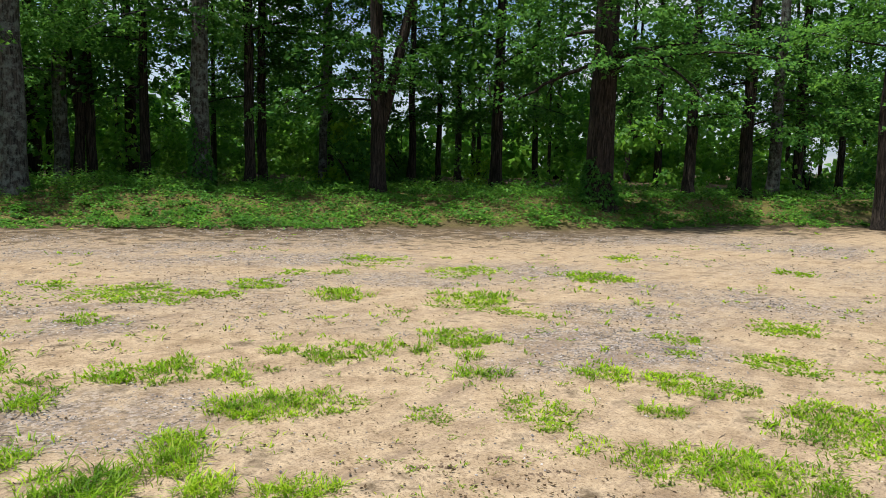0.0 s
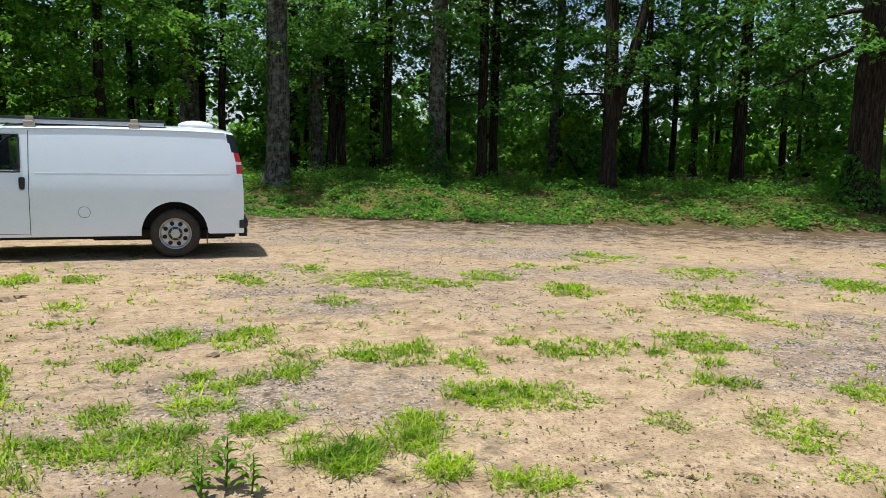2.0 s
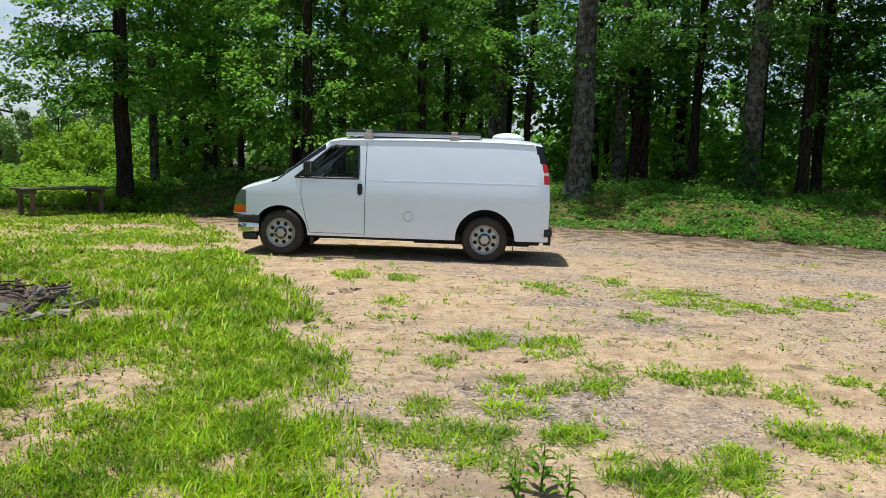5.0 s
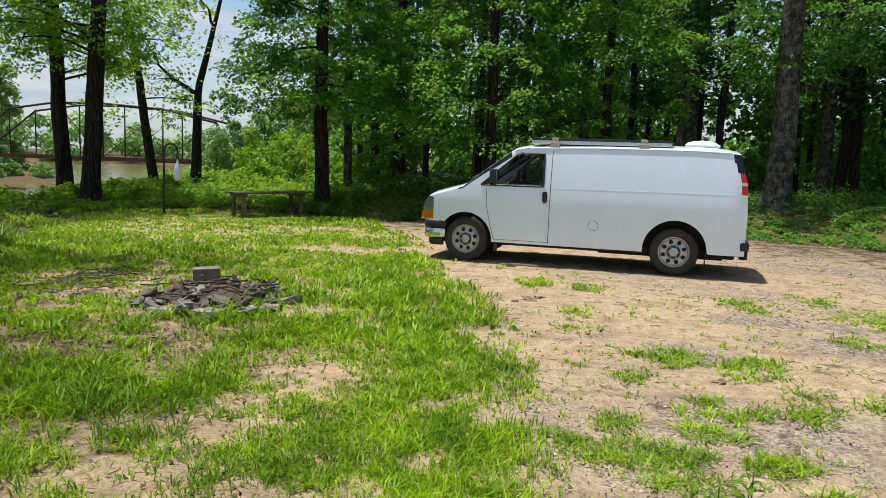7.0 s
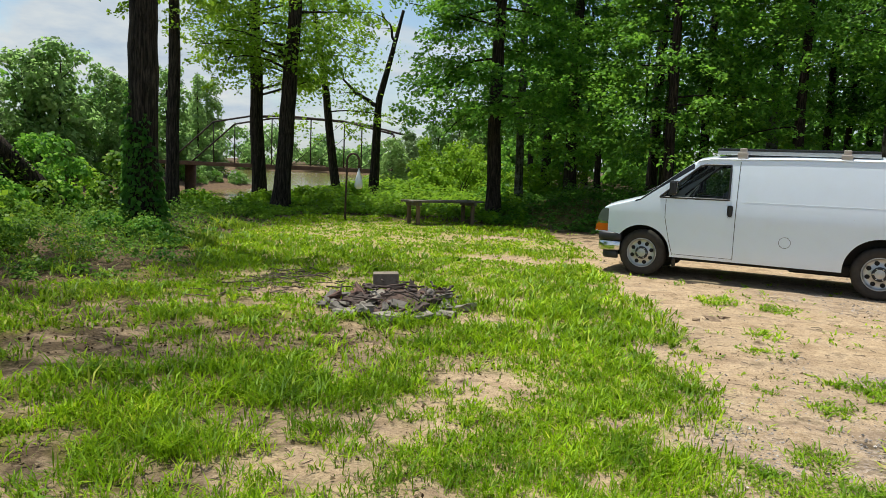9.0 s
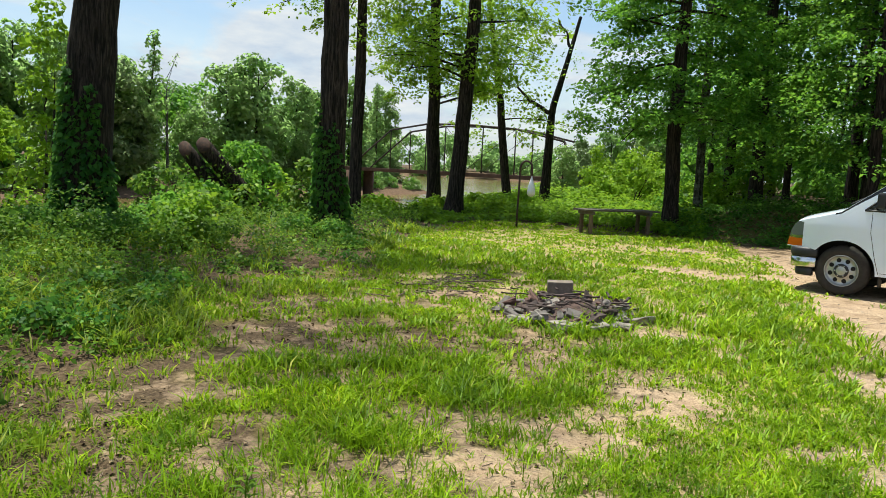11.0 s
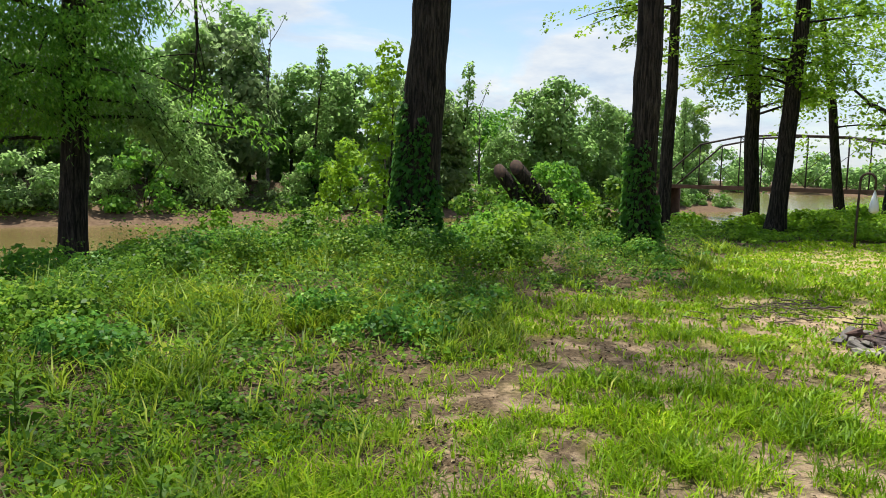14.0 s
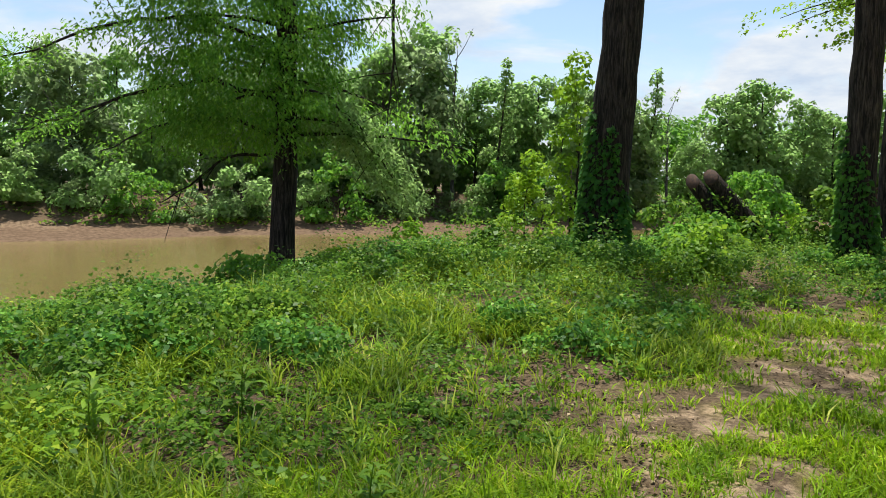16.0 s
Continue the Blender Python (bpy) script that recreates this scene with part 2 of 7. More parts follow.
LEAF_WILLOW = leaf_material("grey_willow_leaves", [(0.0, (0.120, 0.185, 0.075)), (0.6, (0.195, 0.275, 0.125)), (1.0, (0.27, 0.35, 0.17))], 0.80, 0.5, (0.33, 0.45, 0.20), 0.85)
BARK = bark_material("brown_bark", (0.024, 0.018, 0.014), (0.092, 0.070, 0.054))
BARK_GREY = bark_material("lichen_grey_bark", (0.045, 0.039, 0.033), (0.140, 0.122, 0.103), (0.185, 0.195, 0.165))
BARK_RED = bark_material("red_brown_bark", (0.025, 0.018, 0.014), (0.085, 0.062, 0.047))

# ---- mesh helpers ----


def link_mesh(name, verts, faces, mat, parent=None, label="", smooth=False):
    """One mesh object from arrays; faces is a list of arrays of one width each."""
    me = bpy.data.meshes.new(name)
    verts = np.asarray(verts, dtype=np.float32).reshape(-1, 3)
    idx = np.concatenate([np.asarray(f, dtype=np.int32).ravel() for f in faces])
    tot = np.concatenate([np.full(len(f), np.asarray(f).shape[1], dtype=np.int32) for f in faces])
    start = np.concatenate([[0], np.cumsum(tot)[:-1]]).astype(np.int32)
    me.vertices.add(len(verts))
    me.vertices.foreach_set("co", verts.ravel())
    me.loops.add(len(idx))
    me.loops.foreach_set("vertex_index", idx)
    me.polygons.add(len(tot))
    me.polygons.foreach_set("loop_start", start)
    me.update(calc_edges=True)
    if smooth:
        me.polygons.foreach_set("use_smooth", np.ones(len(tot), dtype=bool))
    me.materials.append(mat)
    ob = new(name, me)
    if parent:
        ob.parent = parent
    if label:
        ob["label"] = label
    return ob


def part(name, bm, mat, parent, label=""):
    """Links a bmesh as one mesh under a thing or a part."""
    me = bpy.data.meshes.new(name)
    bmesh.ops.recalc_face_normals(bm, faces=bm.faces)
    bm.to_mesh(me)
    bm.free()
    me.materials.append(mat)
    ob = new(name, me)
    if parent:
        ob.parent = parent
    if label:
        ob["label"] = label
    return ob


def thing(name, m, label, category, group="", kind=""):
    ob = new(name)
    ob.empty_display_size = 0.2
    ob.matrix_basis = m
    return tagged(ob, label, category, group, kind)


def unit(v):
    return v / np.maximum(np.linalg.norm(v, axis=-1, keepdims=True), 1e-9)


def tube(points, radii, sides=10, bumpy=0.0, rng=None):
    """A tapered tube along points: vertices and quads."""
    pts = np.asarray(points, float)
    n = len(pts)
    tan = unit(np.gradient(pts, axis=0))
    ref = np.array([1.0, 0.03, 0.02]) if abs(tan[:, 0]).max() < 0.8 else np.array([0.02, 0.03, 1.0])
    b = unit(np.cross(tan, ref))
    c = np.cross(tan, b)
    a = np.linspace(0, 2 * np.pi, sides, endpoint=False)
    r = np.asarray(radii, float)[:, None] * np.ones((n, sides))
    if bumpy and rng is not None:
        wave = sum(np.sin(a * k + rng.uniform(0, 6.3)) * rng.uniform(0.3, 1) / k for k in (2, 3, 5))
        r = r * (1 + bumpy * wave[None, :] + bumpy * 0.5 * rng.normal(size=(n, sides)))
    v = pts[:, None, :] + r[..., None] * (np.cos(a)[None, :, None] * b[:, None, :] + np.sin(a)[None, :, None] * c[:, None, :])
    i = np.arange(n - 1)[:, None] * sides
    j = np.arange(sides)[None, :]
    k = (j + 1) % sides
    f = np.stack([i + j, i + k, i + sides + k, i + sides + j], -1).reshape(-1, 4)
    return v.reshape(-1, 3), f


def joined(pieces):
    """Several (vertices, quads) as one."""
    vs, fs, off = [], [], 0
    for v, f in pieces:
        vs.append(v)
        fs.append(np.asarray(f) + off)
        off += len(v)
    return np.concatenate(vs), np.concatenate(fs)


def leaves(c, size, rng, wide=0.42, droop=0.3, tilt=0.6, out=None):
    """Folded four-cornered leaves at c."""
    n = len(c)
    ax = rng.normal(size=(n, 3))
    if out is not None:
        ax = ax * 0.8 + out
    ax[:, 2] = ax[:, 2] * 0.4 - droop
    ax = unit(ax)
    up = rng.normal(size=(n, 3)) * tilt + np.array([0, 0, 1.0])
    side = unit(np.cross(ax, up))
    nor = np.cross(side, ax)
    s = np.asarray(size).reshape(-1, 1) * np.ones((n, 1))
    w = s * wide
    lift = nor * w * 0.35
    mid = c + ax * s * 0.48
    v = np.stack([c, mid + side * w + lift, c + ax * s - np.array([0, 0, 1]) * s * 0.08, mid - side * w + lift], 1).reshape(-1, 3)
    f = np.arange(n * 4).reshape(n, 4)
    return v, f


def sprays(centres, outs, per, radius, rng, flat=0.22):
    """Points in flattened tilted clusters round each centre."""
    n = len(centres)
    o = unit(outs)
    t = unit(np.cross(o, np.array([0, 0, 1.0]) + 0.15 * rng.normal(size=(n, 3))))
    u = np.cross(t, o)
    r = np.asarray(radius).reshape(-1, 1) * np.sqrt(rng.uniform(0, 1, (n, per)))
    a = rng.uniform(0, 2 * np.pi, (n, per))
    h = rng.normal(size=(n, per)) * flat * np.asarray(radius).reshape(-1, 1) - 0.25 * r * r / np.asarray(radius).reshape(-1, 1)
    p = centres[:, None] + (r * np.cos(a))[..., None] * o[:, None] * 1.2 + (r * np.sin(a))[..., None] * t[:, None] + h[..., None] * u[:, None]
    return p.reshape(-1, 3), np.repeat(o, per, 0)


def lobe_leaves(centres, radii, size, rng, cover=1.0, squash=0.8, wide=0.42, under=-0.4, rough=0.5):
    """Leaves laid like shingles over rounded clumps: tops and outsides covered, undersides open."""
    centres, radii = np.asarray(centres, float).reshape(-1, 3), np.asarray(radii, float)
    num = np.maximum(6, (cover * 8.0 * radii ** 2 / (wide * size * size)).astype(int))
    c, r = np.repeat(centres, num, 0), np.repeat(radii, num)
    n = len(c)
    z = rng.uniform(under, 1, n)
    a = rng.uniform(0, 2 * np.pi, n)
    h = np.sqrt(np.maximum(0, 1 - z * z))
    d = np.stack([h * np.cos(a), h * np.sin(a), z], -1)
    bulge = 1 + 0.16 * np.sin(3 * a + 7 * c[:, 0]) + 0.13 * np.sin(5 * z + 2 * a + 3 * c[:, 1])
    p = c + d * (r * bulge * (1 - 0.42 * rng.uniform(0, 1, n) ** 2))[:, None] * np.array([1, 1, squash])
    nor = unit(d + np.array([0, 0, 0.45]) + rough * rng.normal(size=(n, 3)))
    ax = unit(np.cross(nor, rng.normal(size=(n, 3))) + np.array([0, 0, -0.35]) + 0.3 * d)
    side = unit(np.cross(ax, nor))
    up = np.cross(side, ax)
    s = (size * rng.uniform(0.65, 1.3, n))[:, None]
    w = s * wide
    mid = p + ax * s * 0.45 + up * w * 0.3
    v = np.stack([p, mid + side * w, p + ax * s, mid - side * w], 1).reshape(-1, 3)
    return v, np.arange(n * 4).reshape(n, 4)


# ---- lie of the land ----
EDGE_ANGLE = np.array([-60, 0, 8.3, 12.3, 18, 22, 30, 39, 56, 70, 84, 98, 104, 110, 117, 119, 122, 126.5, 138, 143, 154, 175, 193, 220, 300])
EDGE_DIST = np.array([26, 28, 27.6, 25.8, 25, 22.7, 19.6, 19.2, 18.9, 20, 20.7, 21.3, 22.7, 23.2, 24.4, 22.5, 19.5, 12.6, 10.2, 7.4, 5.7, 5.0, 4.6, 5.0, 26])


def bearing(x, y):
    return np.degrees(np.arctan2(-x, y)) % 360.0


def wild(x, y):
    """Metres past the edge of the clearing, negative within it."""
    b = bearing(x, y)
    b = np.where(b > 300, b - 360, b)
    return np.hypot(x, y) - np.interp(b, EDGE_ANGLE, EDGE_DIST)


def ripple(x, y):
    return (np.sin(x * 0.9 + 1.3 * np.sin(y * 0.6)) + np.sin(y * 1.3 + 0.8 * np.sin(x * 0.7 + 2)) + 0.6 * np.sin(2.3 * x + 1.9 * y)) / 2.6


WATER_Z, FAR_SHORE = -3.2, -65.0


def far_shore(x):
    """The far waterline, which swings away beyond the bridge."""
    return FAR_SHORE - 1.15 * np.clip(-110 - np.asarray(x, float), 0, 90)


def height(x, y):
    x, y = np.asarray(x, float), np.asarray(y, float)
    crest = np.interp(x, [-60, -26, -21, -16.5, -13, -8, -3, 2, 10], [-17, -13.6, -13.2, -14.6, -16.2, -14.2, -10.8, -7.6, -6.5])
    d = np.maximum(0, crest - y)
    near = np.maximum(-0.06 * d - 0.02 * d * d, -4.6)
    e = -y + far_shore(x) + 1.6 * np.sin(x * 0.045) + 0.5 * np.sin(x * 0.21)
    step = np.where(e > 0, 0.20 * e + 0.13 * np.sin(e * 3.1) + 0.05 * np.sin(e * 6.7 + x * 0.05), 0.25 * e)
    far = np.clip(WATER_Z + step + np.maximum(0, e - 6) * 0.45, -4.6, 0.3 + 0.004 * np.maximum(e, 0))
    h = np.where(e > -6, np.maximum(near, far), near)
    h = np.maximum(h, np.clip((-270 - x) * 0.12 - 4.6, -4.6, 0.2))
    w = wild(x, y)
    calm = np.clip(1 + w / 6, 0.25, 1)
    t = np.clip(w / 3.6, 0, 1)
    b = bearing(x, y)
    rise = 0.72 * t * t * (3 - 2 * t) * np.interp(np.where(b > 300, b - 360, b), [-60, 96, 103, 108], [1, 1, 0.35, 0])
    return h + 0.03 * ripple(x, y) * calm * (np.hypot(x, y) < 200) + rise


def build_ground():
    u = np.arange(-122, 123) * 0.0448
    line = 5 * np.sinh(u)
    gx, gy = np.meshgrid(line - 3, line - 2, indexing="ij")
    gz = height(gx, gy)
    rng = np.random.default_rng(3)
    inner = (np.hypot(gx, gy) < 14)
    gz = gz + rng.normal(size=gz.shape) * 0.006 * inner
    n = len(line)
    i, j = np.meshgrid(np.arange(n - 1), np.arange(n - 1), indexing="ij")
    f = np.stack([i * n + j, (i + 1) * n + j, (i + 1) * n + j + 1, i * n + j + 1], -1).reshape(-1, 4)
    ob = link_mesh("ground", np.stack([gx, gy, gz], -1).reshape(-1, 3), [f], GROUND, smooth=True)
    tagged(ob, "tan sandy ground with grey gravel and leaf litter", "ground", kind="structure")
    w = wild(gx, gy)
    river_side = (bearing(gx, gy) > 119) & (bearing(gx, gy) < 280)
    lit = np.where(river_side, np.clip(0.5 + np.where(w > -1, (w + 1) / 4, (w + 1) / 13), 0, 1), np.clip(0.5 + w / 2.2, 0, 1))
    lit = np.maximum(lit, 0.40 * np.clip((-gy - 1.5) / 2.0, 0, 1) * np.clip((gx + 10) / 3, 0, 1))
    lit = np.maximum(lit, 0.46 * np.clip((w + 5.5) / 4.5, 0, 1) * (~river_side))
    mud = np.clip((-gy - 18) / 5, 0, 1) * np.clip((gz + 4.9) / 1.0, 0, 1) * (gz < -1.75)
    lit = np.where(mud > 0.5, 0, lit)
    for name, val in (("litter", lit), ("mud", mud)):
        at = ob.data.attributes.new(name, "FLOAT", "POINT")
        at.data.foreach_set("value", val.astype(np.float32).ravel())
    return ob


build_ground()
wv = np.array([[-640, -240, WATER_Z], [560, -240, WATER_Z], [560, -15, WATER_Z], [-640, -15, WATER_Z]])
tagged(link_mesh("river_water", wv, [np.array([[0, 1, 2, 3]])], WATER), "brown muddy river with a slow flat surface", "river", kind="structure")

# ---- trees ----


def fuzz(x, y, s, seed=0.0):
    """Smooth patchy noise, about -1 to 1, in patches about 3/s wide."""
    total = 0.0
    for k, (f, amp) in enumerate(((0.32, 1.0), (0.71, 0.5))):
        u, v = np.asarray(x, float) * s * f + seed * 3.7 + 0.2 * np.asarray(y, float) * s * f, np.asarray(y, float) * s * f - seed * 1.9
        i, j = np.floor(u), np.floor(v)
        a, b = u - i, v - j
        a, b = a * a * (3 - 2 * a), b * b * (3 - 2 * b)

        def at_node(p, q):
            h = np.sin(p * 127.1 + q * 311.7 + (seed + k) * 74.7) * 43758.5453
            return h - np.floor(h)
        n0 = at_node(i, j) * (1 - a) + at_node(i + 1, j) * a
        n1 = at_node(i, j + 1) * (1 - a) + at_node(i + 1, j + 1) * a
        total = total + amp * (2 * (n0 * (1 - b) + n1 * b) - 1)
    return np.clip(total * 1.15, -1.1, 1.1)


def trunk_mesh(rng, dia, tall, lean, sides=14, wobble=0.06, step=0.5, kink=None):
    zs = np.concatenate([[-0.4, 0.0, 0.15, 0.4], np.arange(0.8, tall, step), [tall]])
    r = dia / 2 * (1 + 0.45 * np.exp(-np.maximum(zs, 0) / 0.3)) * np.clip(1 - 0.72 * (np.maximum(zs, 0) / tall) ** 1.1, 0.12, 1)
    drift = np.cumsum(rng.normal(size=(len(zs), 2)) * wobble * 0.25, 0)
    drift -= drift[1]
    pts = np.stack([lean[0] * zs + drift[:, 0], lean[1] * zs + drift[:, 1], zs], -1)
    if kink is not None:
        bend = np.maximum(0, zs - kink[0])
        pts[:, 0] += kink[1] * bend
        pts[:, 1] += kink[2] * bend
    v, f = tube(pts, r, sides, 0.05, rng)
    return v, f, pts, r


def limb_curve(rng, start, direction, length, rise):
    t = np.linspace(0, 1, 7)[:, None]
    bend = rng.normal(size=3) * 0.12 * length
    d = np.array([direction[0], direction[1], rise])
    return start + t * d * length + t * t * bend + np.array([0, 0, -0.18 * length]) * t ** 2.2


def make_tree(name, x, y, dia, tall, lean, bark, leaf, label, seed, low=3.0, high=9.0, spread=3.0, n_spray=220, per=24,
              leaf_size=0.13, wide=0.42, top=90, limbs=9, droop=0.3, ivy=0.0, fork=None, group="", kink=None, spray_r=0.55, parts=True, category="tree", back=0.0, top_size=0.34, flat=0.22, bare=0.0, sides=14, step=0.5, cone=0.0, shift=(0.0, 0.0)):
    rng = np.random.default_rng(seed)
    z0 = float(height(x, y))
    tree = thing(name, pose(x, y, z0), label, category, group)
    v, f, pts, r = trunk_mesh(rng, dia, tall, lean, sides, kink=kink, step=step)
    pieces = [(v, f)]
    if fork:
        fz, fx, fy, fr = fork
        s = np.array([np.interp(fz, pts[:, 2], pts[:, k]) for k in (0, 1)] + [fz])
        t = np.linspace(0, 1, 9)[:, None]
        fp = s + t * np.array([fx, fy, tall - fz])
        pieces.append(tube(fp, dia / 2 * fr * (1 - 0.6 * t[:, 0]), 10, 0.05, rng))
    link_mesh("trunk", *[(lambda a: (a[0], [a[1]]))(joined(pieces))][0], bark, tree, smooth=True)
    centres, outs = [], []
    limb_pieces = []
    for k in range(limbs):
        z = rng.uniform(low * 0.85, min(high, tall * 0.9))
        a = rng.uniform(0, 2 * np.pi)
        d = np.array([math.cos(a), math.sin(a)])
        s = np.array([np.interp(z, pts[:, 2], pts[:, 0]), np.interp(z, pts[:, 2], pts[:, 1]), z])
        curve = limb_curve(rng, s, d, spread * rng.uniform(0.7, 1.15), rng.uniform(-0.05, 0.35))
        limb_pieces.append(tube(curve, np.linspace(max(0.016, dia * 0.09), 0.010, 7), 6, 0.05, rng))
        m = rng.integers(5, 9)
        pick = rng.uniform(0.35, 1.05, m)
        for q in pick:
            c = curve[0] + (curve[-1] - curve[0]) * q
            c = np.array([np.interp(min(q, 1), np.linspace(0, 1, 7), curve[:, i]) for i in range(3)])
            centres.append(c + rng.normal(size=3) * np.array([0.35, 0.35, 0.15]))
            outs.append(np.array([*d, -0.25]) + rng.normal(size=3) * 0.45)
    for lv, lf in limb_pieces:
        link_mesh("limb", lv, [lf], bark, tree, smooth=True)
    extra = max(0, n_spray - len(centres))
    z = rng.uniform(low, high, extra)
    a = rng.uniform(0, 2 * np.pi, extra)
    profile = spread * np.clip(0.55 + 0.9 * (z - low) / max(1.0, high - low) * (1 - 0.35 * (z - low) / max(1.0, high - low)), 0.3, 1.1)
    profile = (1 - cone) * profile + cone * spread * (1.15 - 0.75 * (z - low) / max(1.0, high - low))
    rr = profile * np.sqrt(rng.uniform(0.12 + 0.25 * cone, 1, extra))
    sx, sy = np.interp(z, pts[:, 2], pts[:, 0]), np.interp(z, pts[:, 2], pts[:, 1])
    off = np.array([x, y]) / math.hypot(x, y) * back + np.array(shift)
    ex = np.stack([sx + rr * np.cos(a) + off[0], sy + rr * np.sin(a) + off[1], z - 0.12 * rr], -1)
    eo = np.stack([np.cos(a), np.sin(a), np.full(extra, -0.25)], -1) + rng.normal(size=(extra, 3)) * 0.35
    C = np.concatenate([np.array(centres).reshape(-1, 3), ex])
    O = np.concatenate([np.array(outs).reshape(-1, 3), eo])
    if len(C):
        keep = rng.uniform(size=len(C)) > bare
        C, O = C[keep], O[keep]
        p, o = sprays(C, O, per, spray_r * rng.uniform(0.6, 1.3, len(C)), rng, flat)
        lv, lf = leaves(p, leaf_size * rng.uniform(0.65, 1.25, len(p)), rng, wide, droop, 0.38, o * 0.6)
        if top:
            z = rng.uniform(high * 0.95, tall * 1.08, top)
            a = rng.uniform(0, 2 * np.pi, top)
            rr = spread * 1.15 * np.sqrt(rng.uniform(0.05, 1, top)) * np.clip(1.25 - 0.8 * (z - high) / max(1, tall - high), 0.3, 1.2)
            tc = np.stack([np.interp(z, pts[:, 2], pts[:, 0]) + rr * np.cos(a), np.interp(z, pts[:, 2], pts[:, 1]) + rr * np.sin(a), z], -1)
            to = np.stack([np.cos(a), np.sin(a), np.full(top, -0.2)], -1)
            tp, tt = sprays(tc, to, 14, 1.0 * rng.uniform(0.7, 1.3, top), rng)
            tv, tf = leaves(tp, top_size * rng.uniform(0.7, 1.2, len(tp)), rng, 0.42, 0.2, 0.5, tt * 0.5)
            lv, lf = joined([(lv, lf), (tv, tf)])
        link_mesh("crown", lv, [lf], leaf, tree)
    if ivy:
        n = int(1250 * ivy * max(0.6, dia))
        z = ivy * rng.uniform(0, 1, n) ** 1.15
        a = rng.uniform(0, 2 * np.pi, n)
        side = 0.5 + 0.5 * np.cos(a - math.atan2(-y, -x) + 0.9)
        ragged = (0.30 + 0.70 * side) * (1 - 0.22 * (0.5 + 0.5 * np.sin(5 * a + seed)))
        keep = z < ivy * ragged
        z, a = z[keep], a[keep]
        rad = np.interp(z, pts[:, 2], r) + rng.uniform(0.005, 0.055, len(z)) * (1.5 - z / ivy)
        p = np.stack([np.interp(z, pts[:, 2], pts[:, 0]) + rad * np.cos(a), np.interp(z, pts[:, 2], pts[:, 1]) + rad * np.sin(a), z], -1)
        o = np.stack([np.cos(a), np.sin(a), np.full(len(z), -0.6)], -1)
        iv, jf = leaves(p, 0.115 * rng.uniform(0.6, 1.3, len(p)), rng, 0.40, 0.8, 0.9, o)
        link_mesh("ivy", iv, [jf], LEAF_DEEP, tree, "ivy climbing the lower trunk")
    return tree


# bearing from the plan: x, y, trunk diameter, lean along x and y, first leaves' height
WOOD_EDGE = [
    (-21.99, 8.01, 0.74, 0.004, 0.010, 3.9),
    (-26.42, 11.23, 0.52, 0.0, 0.004, 3.6),
    (-21.04, 15.12, 0.36, -0.01, -0.005, 3.3),
    (-22.78, 16.98, 0.34, 0.0, 0.0, 3.4),
    (-22.55, 19.65, 0.34, 0.01, 0.0, 3.2),
    (-22.07, 24.42, 0.32, 0.0, 0.01, 3.4),
    (-22.47, 26.73, 0.27, 0.01, 0.01, 3.2),
    (-18.68, 25.89, 0.27, 0.02, 0.0, 3.0),
    (-10.50, 27.00, 0.42, 0.0, 0.006, 3.3),
    (-8.98, 28.56, 0.47, 0.0, 0.0, 3.0),
    (-8.10, 29.10, 0.46, 0.0, 0.004, 3.1),
    (-7.78, 30.98, 0.36, 0.01, 0.0, 3.0),
    (-3.99, 25.64, 0.34, 0.0, 0.0, 3.2),
]
WOOD_WEST = [
    (-28.65, 7.07, 0.80, 0.006, 0.0, 4.6),
    (-27.67, 7.98, 0.28, 0.02, 0.03, 5.0),
    (-28.63, -3.70, 0.50, 0.0, 0.0, 3.0),
    (-30.82, 3.58, 0.46, 0.0, 0.0, 3.8),
    (-33.50, 5.94, 0.30, 0.01, 0.0, 3.8),
    (-34.32, 6.92, 0.28, 0.0, 0.0, 3.8),
    (-27.61, -5.49, 0.32, 0.0, 0.0, 3.0),
]
barks = (BARK, BARK_GREY, BARK)
for k, (x, y, d, lx, ly, low) in enumerate(WOOD_EDGE + WOOD_WEST):
    make_tree("forest_tree", x, y, d, 17 + (k * 7) % 5, (lx, ly), barks[k % 3] if k else BARK_GREY, (LEAF, LEAF_DEEP, LEAF)[(k * 2) % 3],
              "tall slender hardwood tree with a bare lower trunk", 100 + k, low=low, high=low + 5.5, spread=2.3 + 0.25 * (k % 3),
              n_spray=104, per=60, leaf_size=0.135, spray_r=0.52, flat=0.12, top=0, limbs=7, back=1.5, cone=0.5, group="trees of the wood")
make_tree("twin_tree", -26.39, 11.79, 0.36, 16, (0.03, 0.055), BARK, LEAF, "dark hardwood with two crossing stems", 141, low=4.0, high=9, top=0,
          fork=(2.2, -0.6, -1.8, 0.8), n_spray=150, per=22, leaf_size=0.15, group="trees of the wood")
make_tree("forest_tree", -26.19, 12.23, 0.34, 16, (0.0, -0.02), BARK, LEAF, "tall slender hardwood tree with a bare lower trunk", 142, low=4.0, high=9, top=0, n_spray=110, per=22, leaf_size=0.15, group="trees of the wood")
make_tree("lichen_tree", -20.50, 12.97, 0.60, 18, (0.0, 0.0), BARK_GREY, LEAF, "grey lichen-covered trunk with ivy round its foot", 143, low=4.6, high=9.5, top=0, spread=3.0, n_spray=150, per=60, spray_r=0.52, flat=0.13, leaf_size=0.14, ivy=2.4, group="trees of the wood")
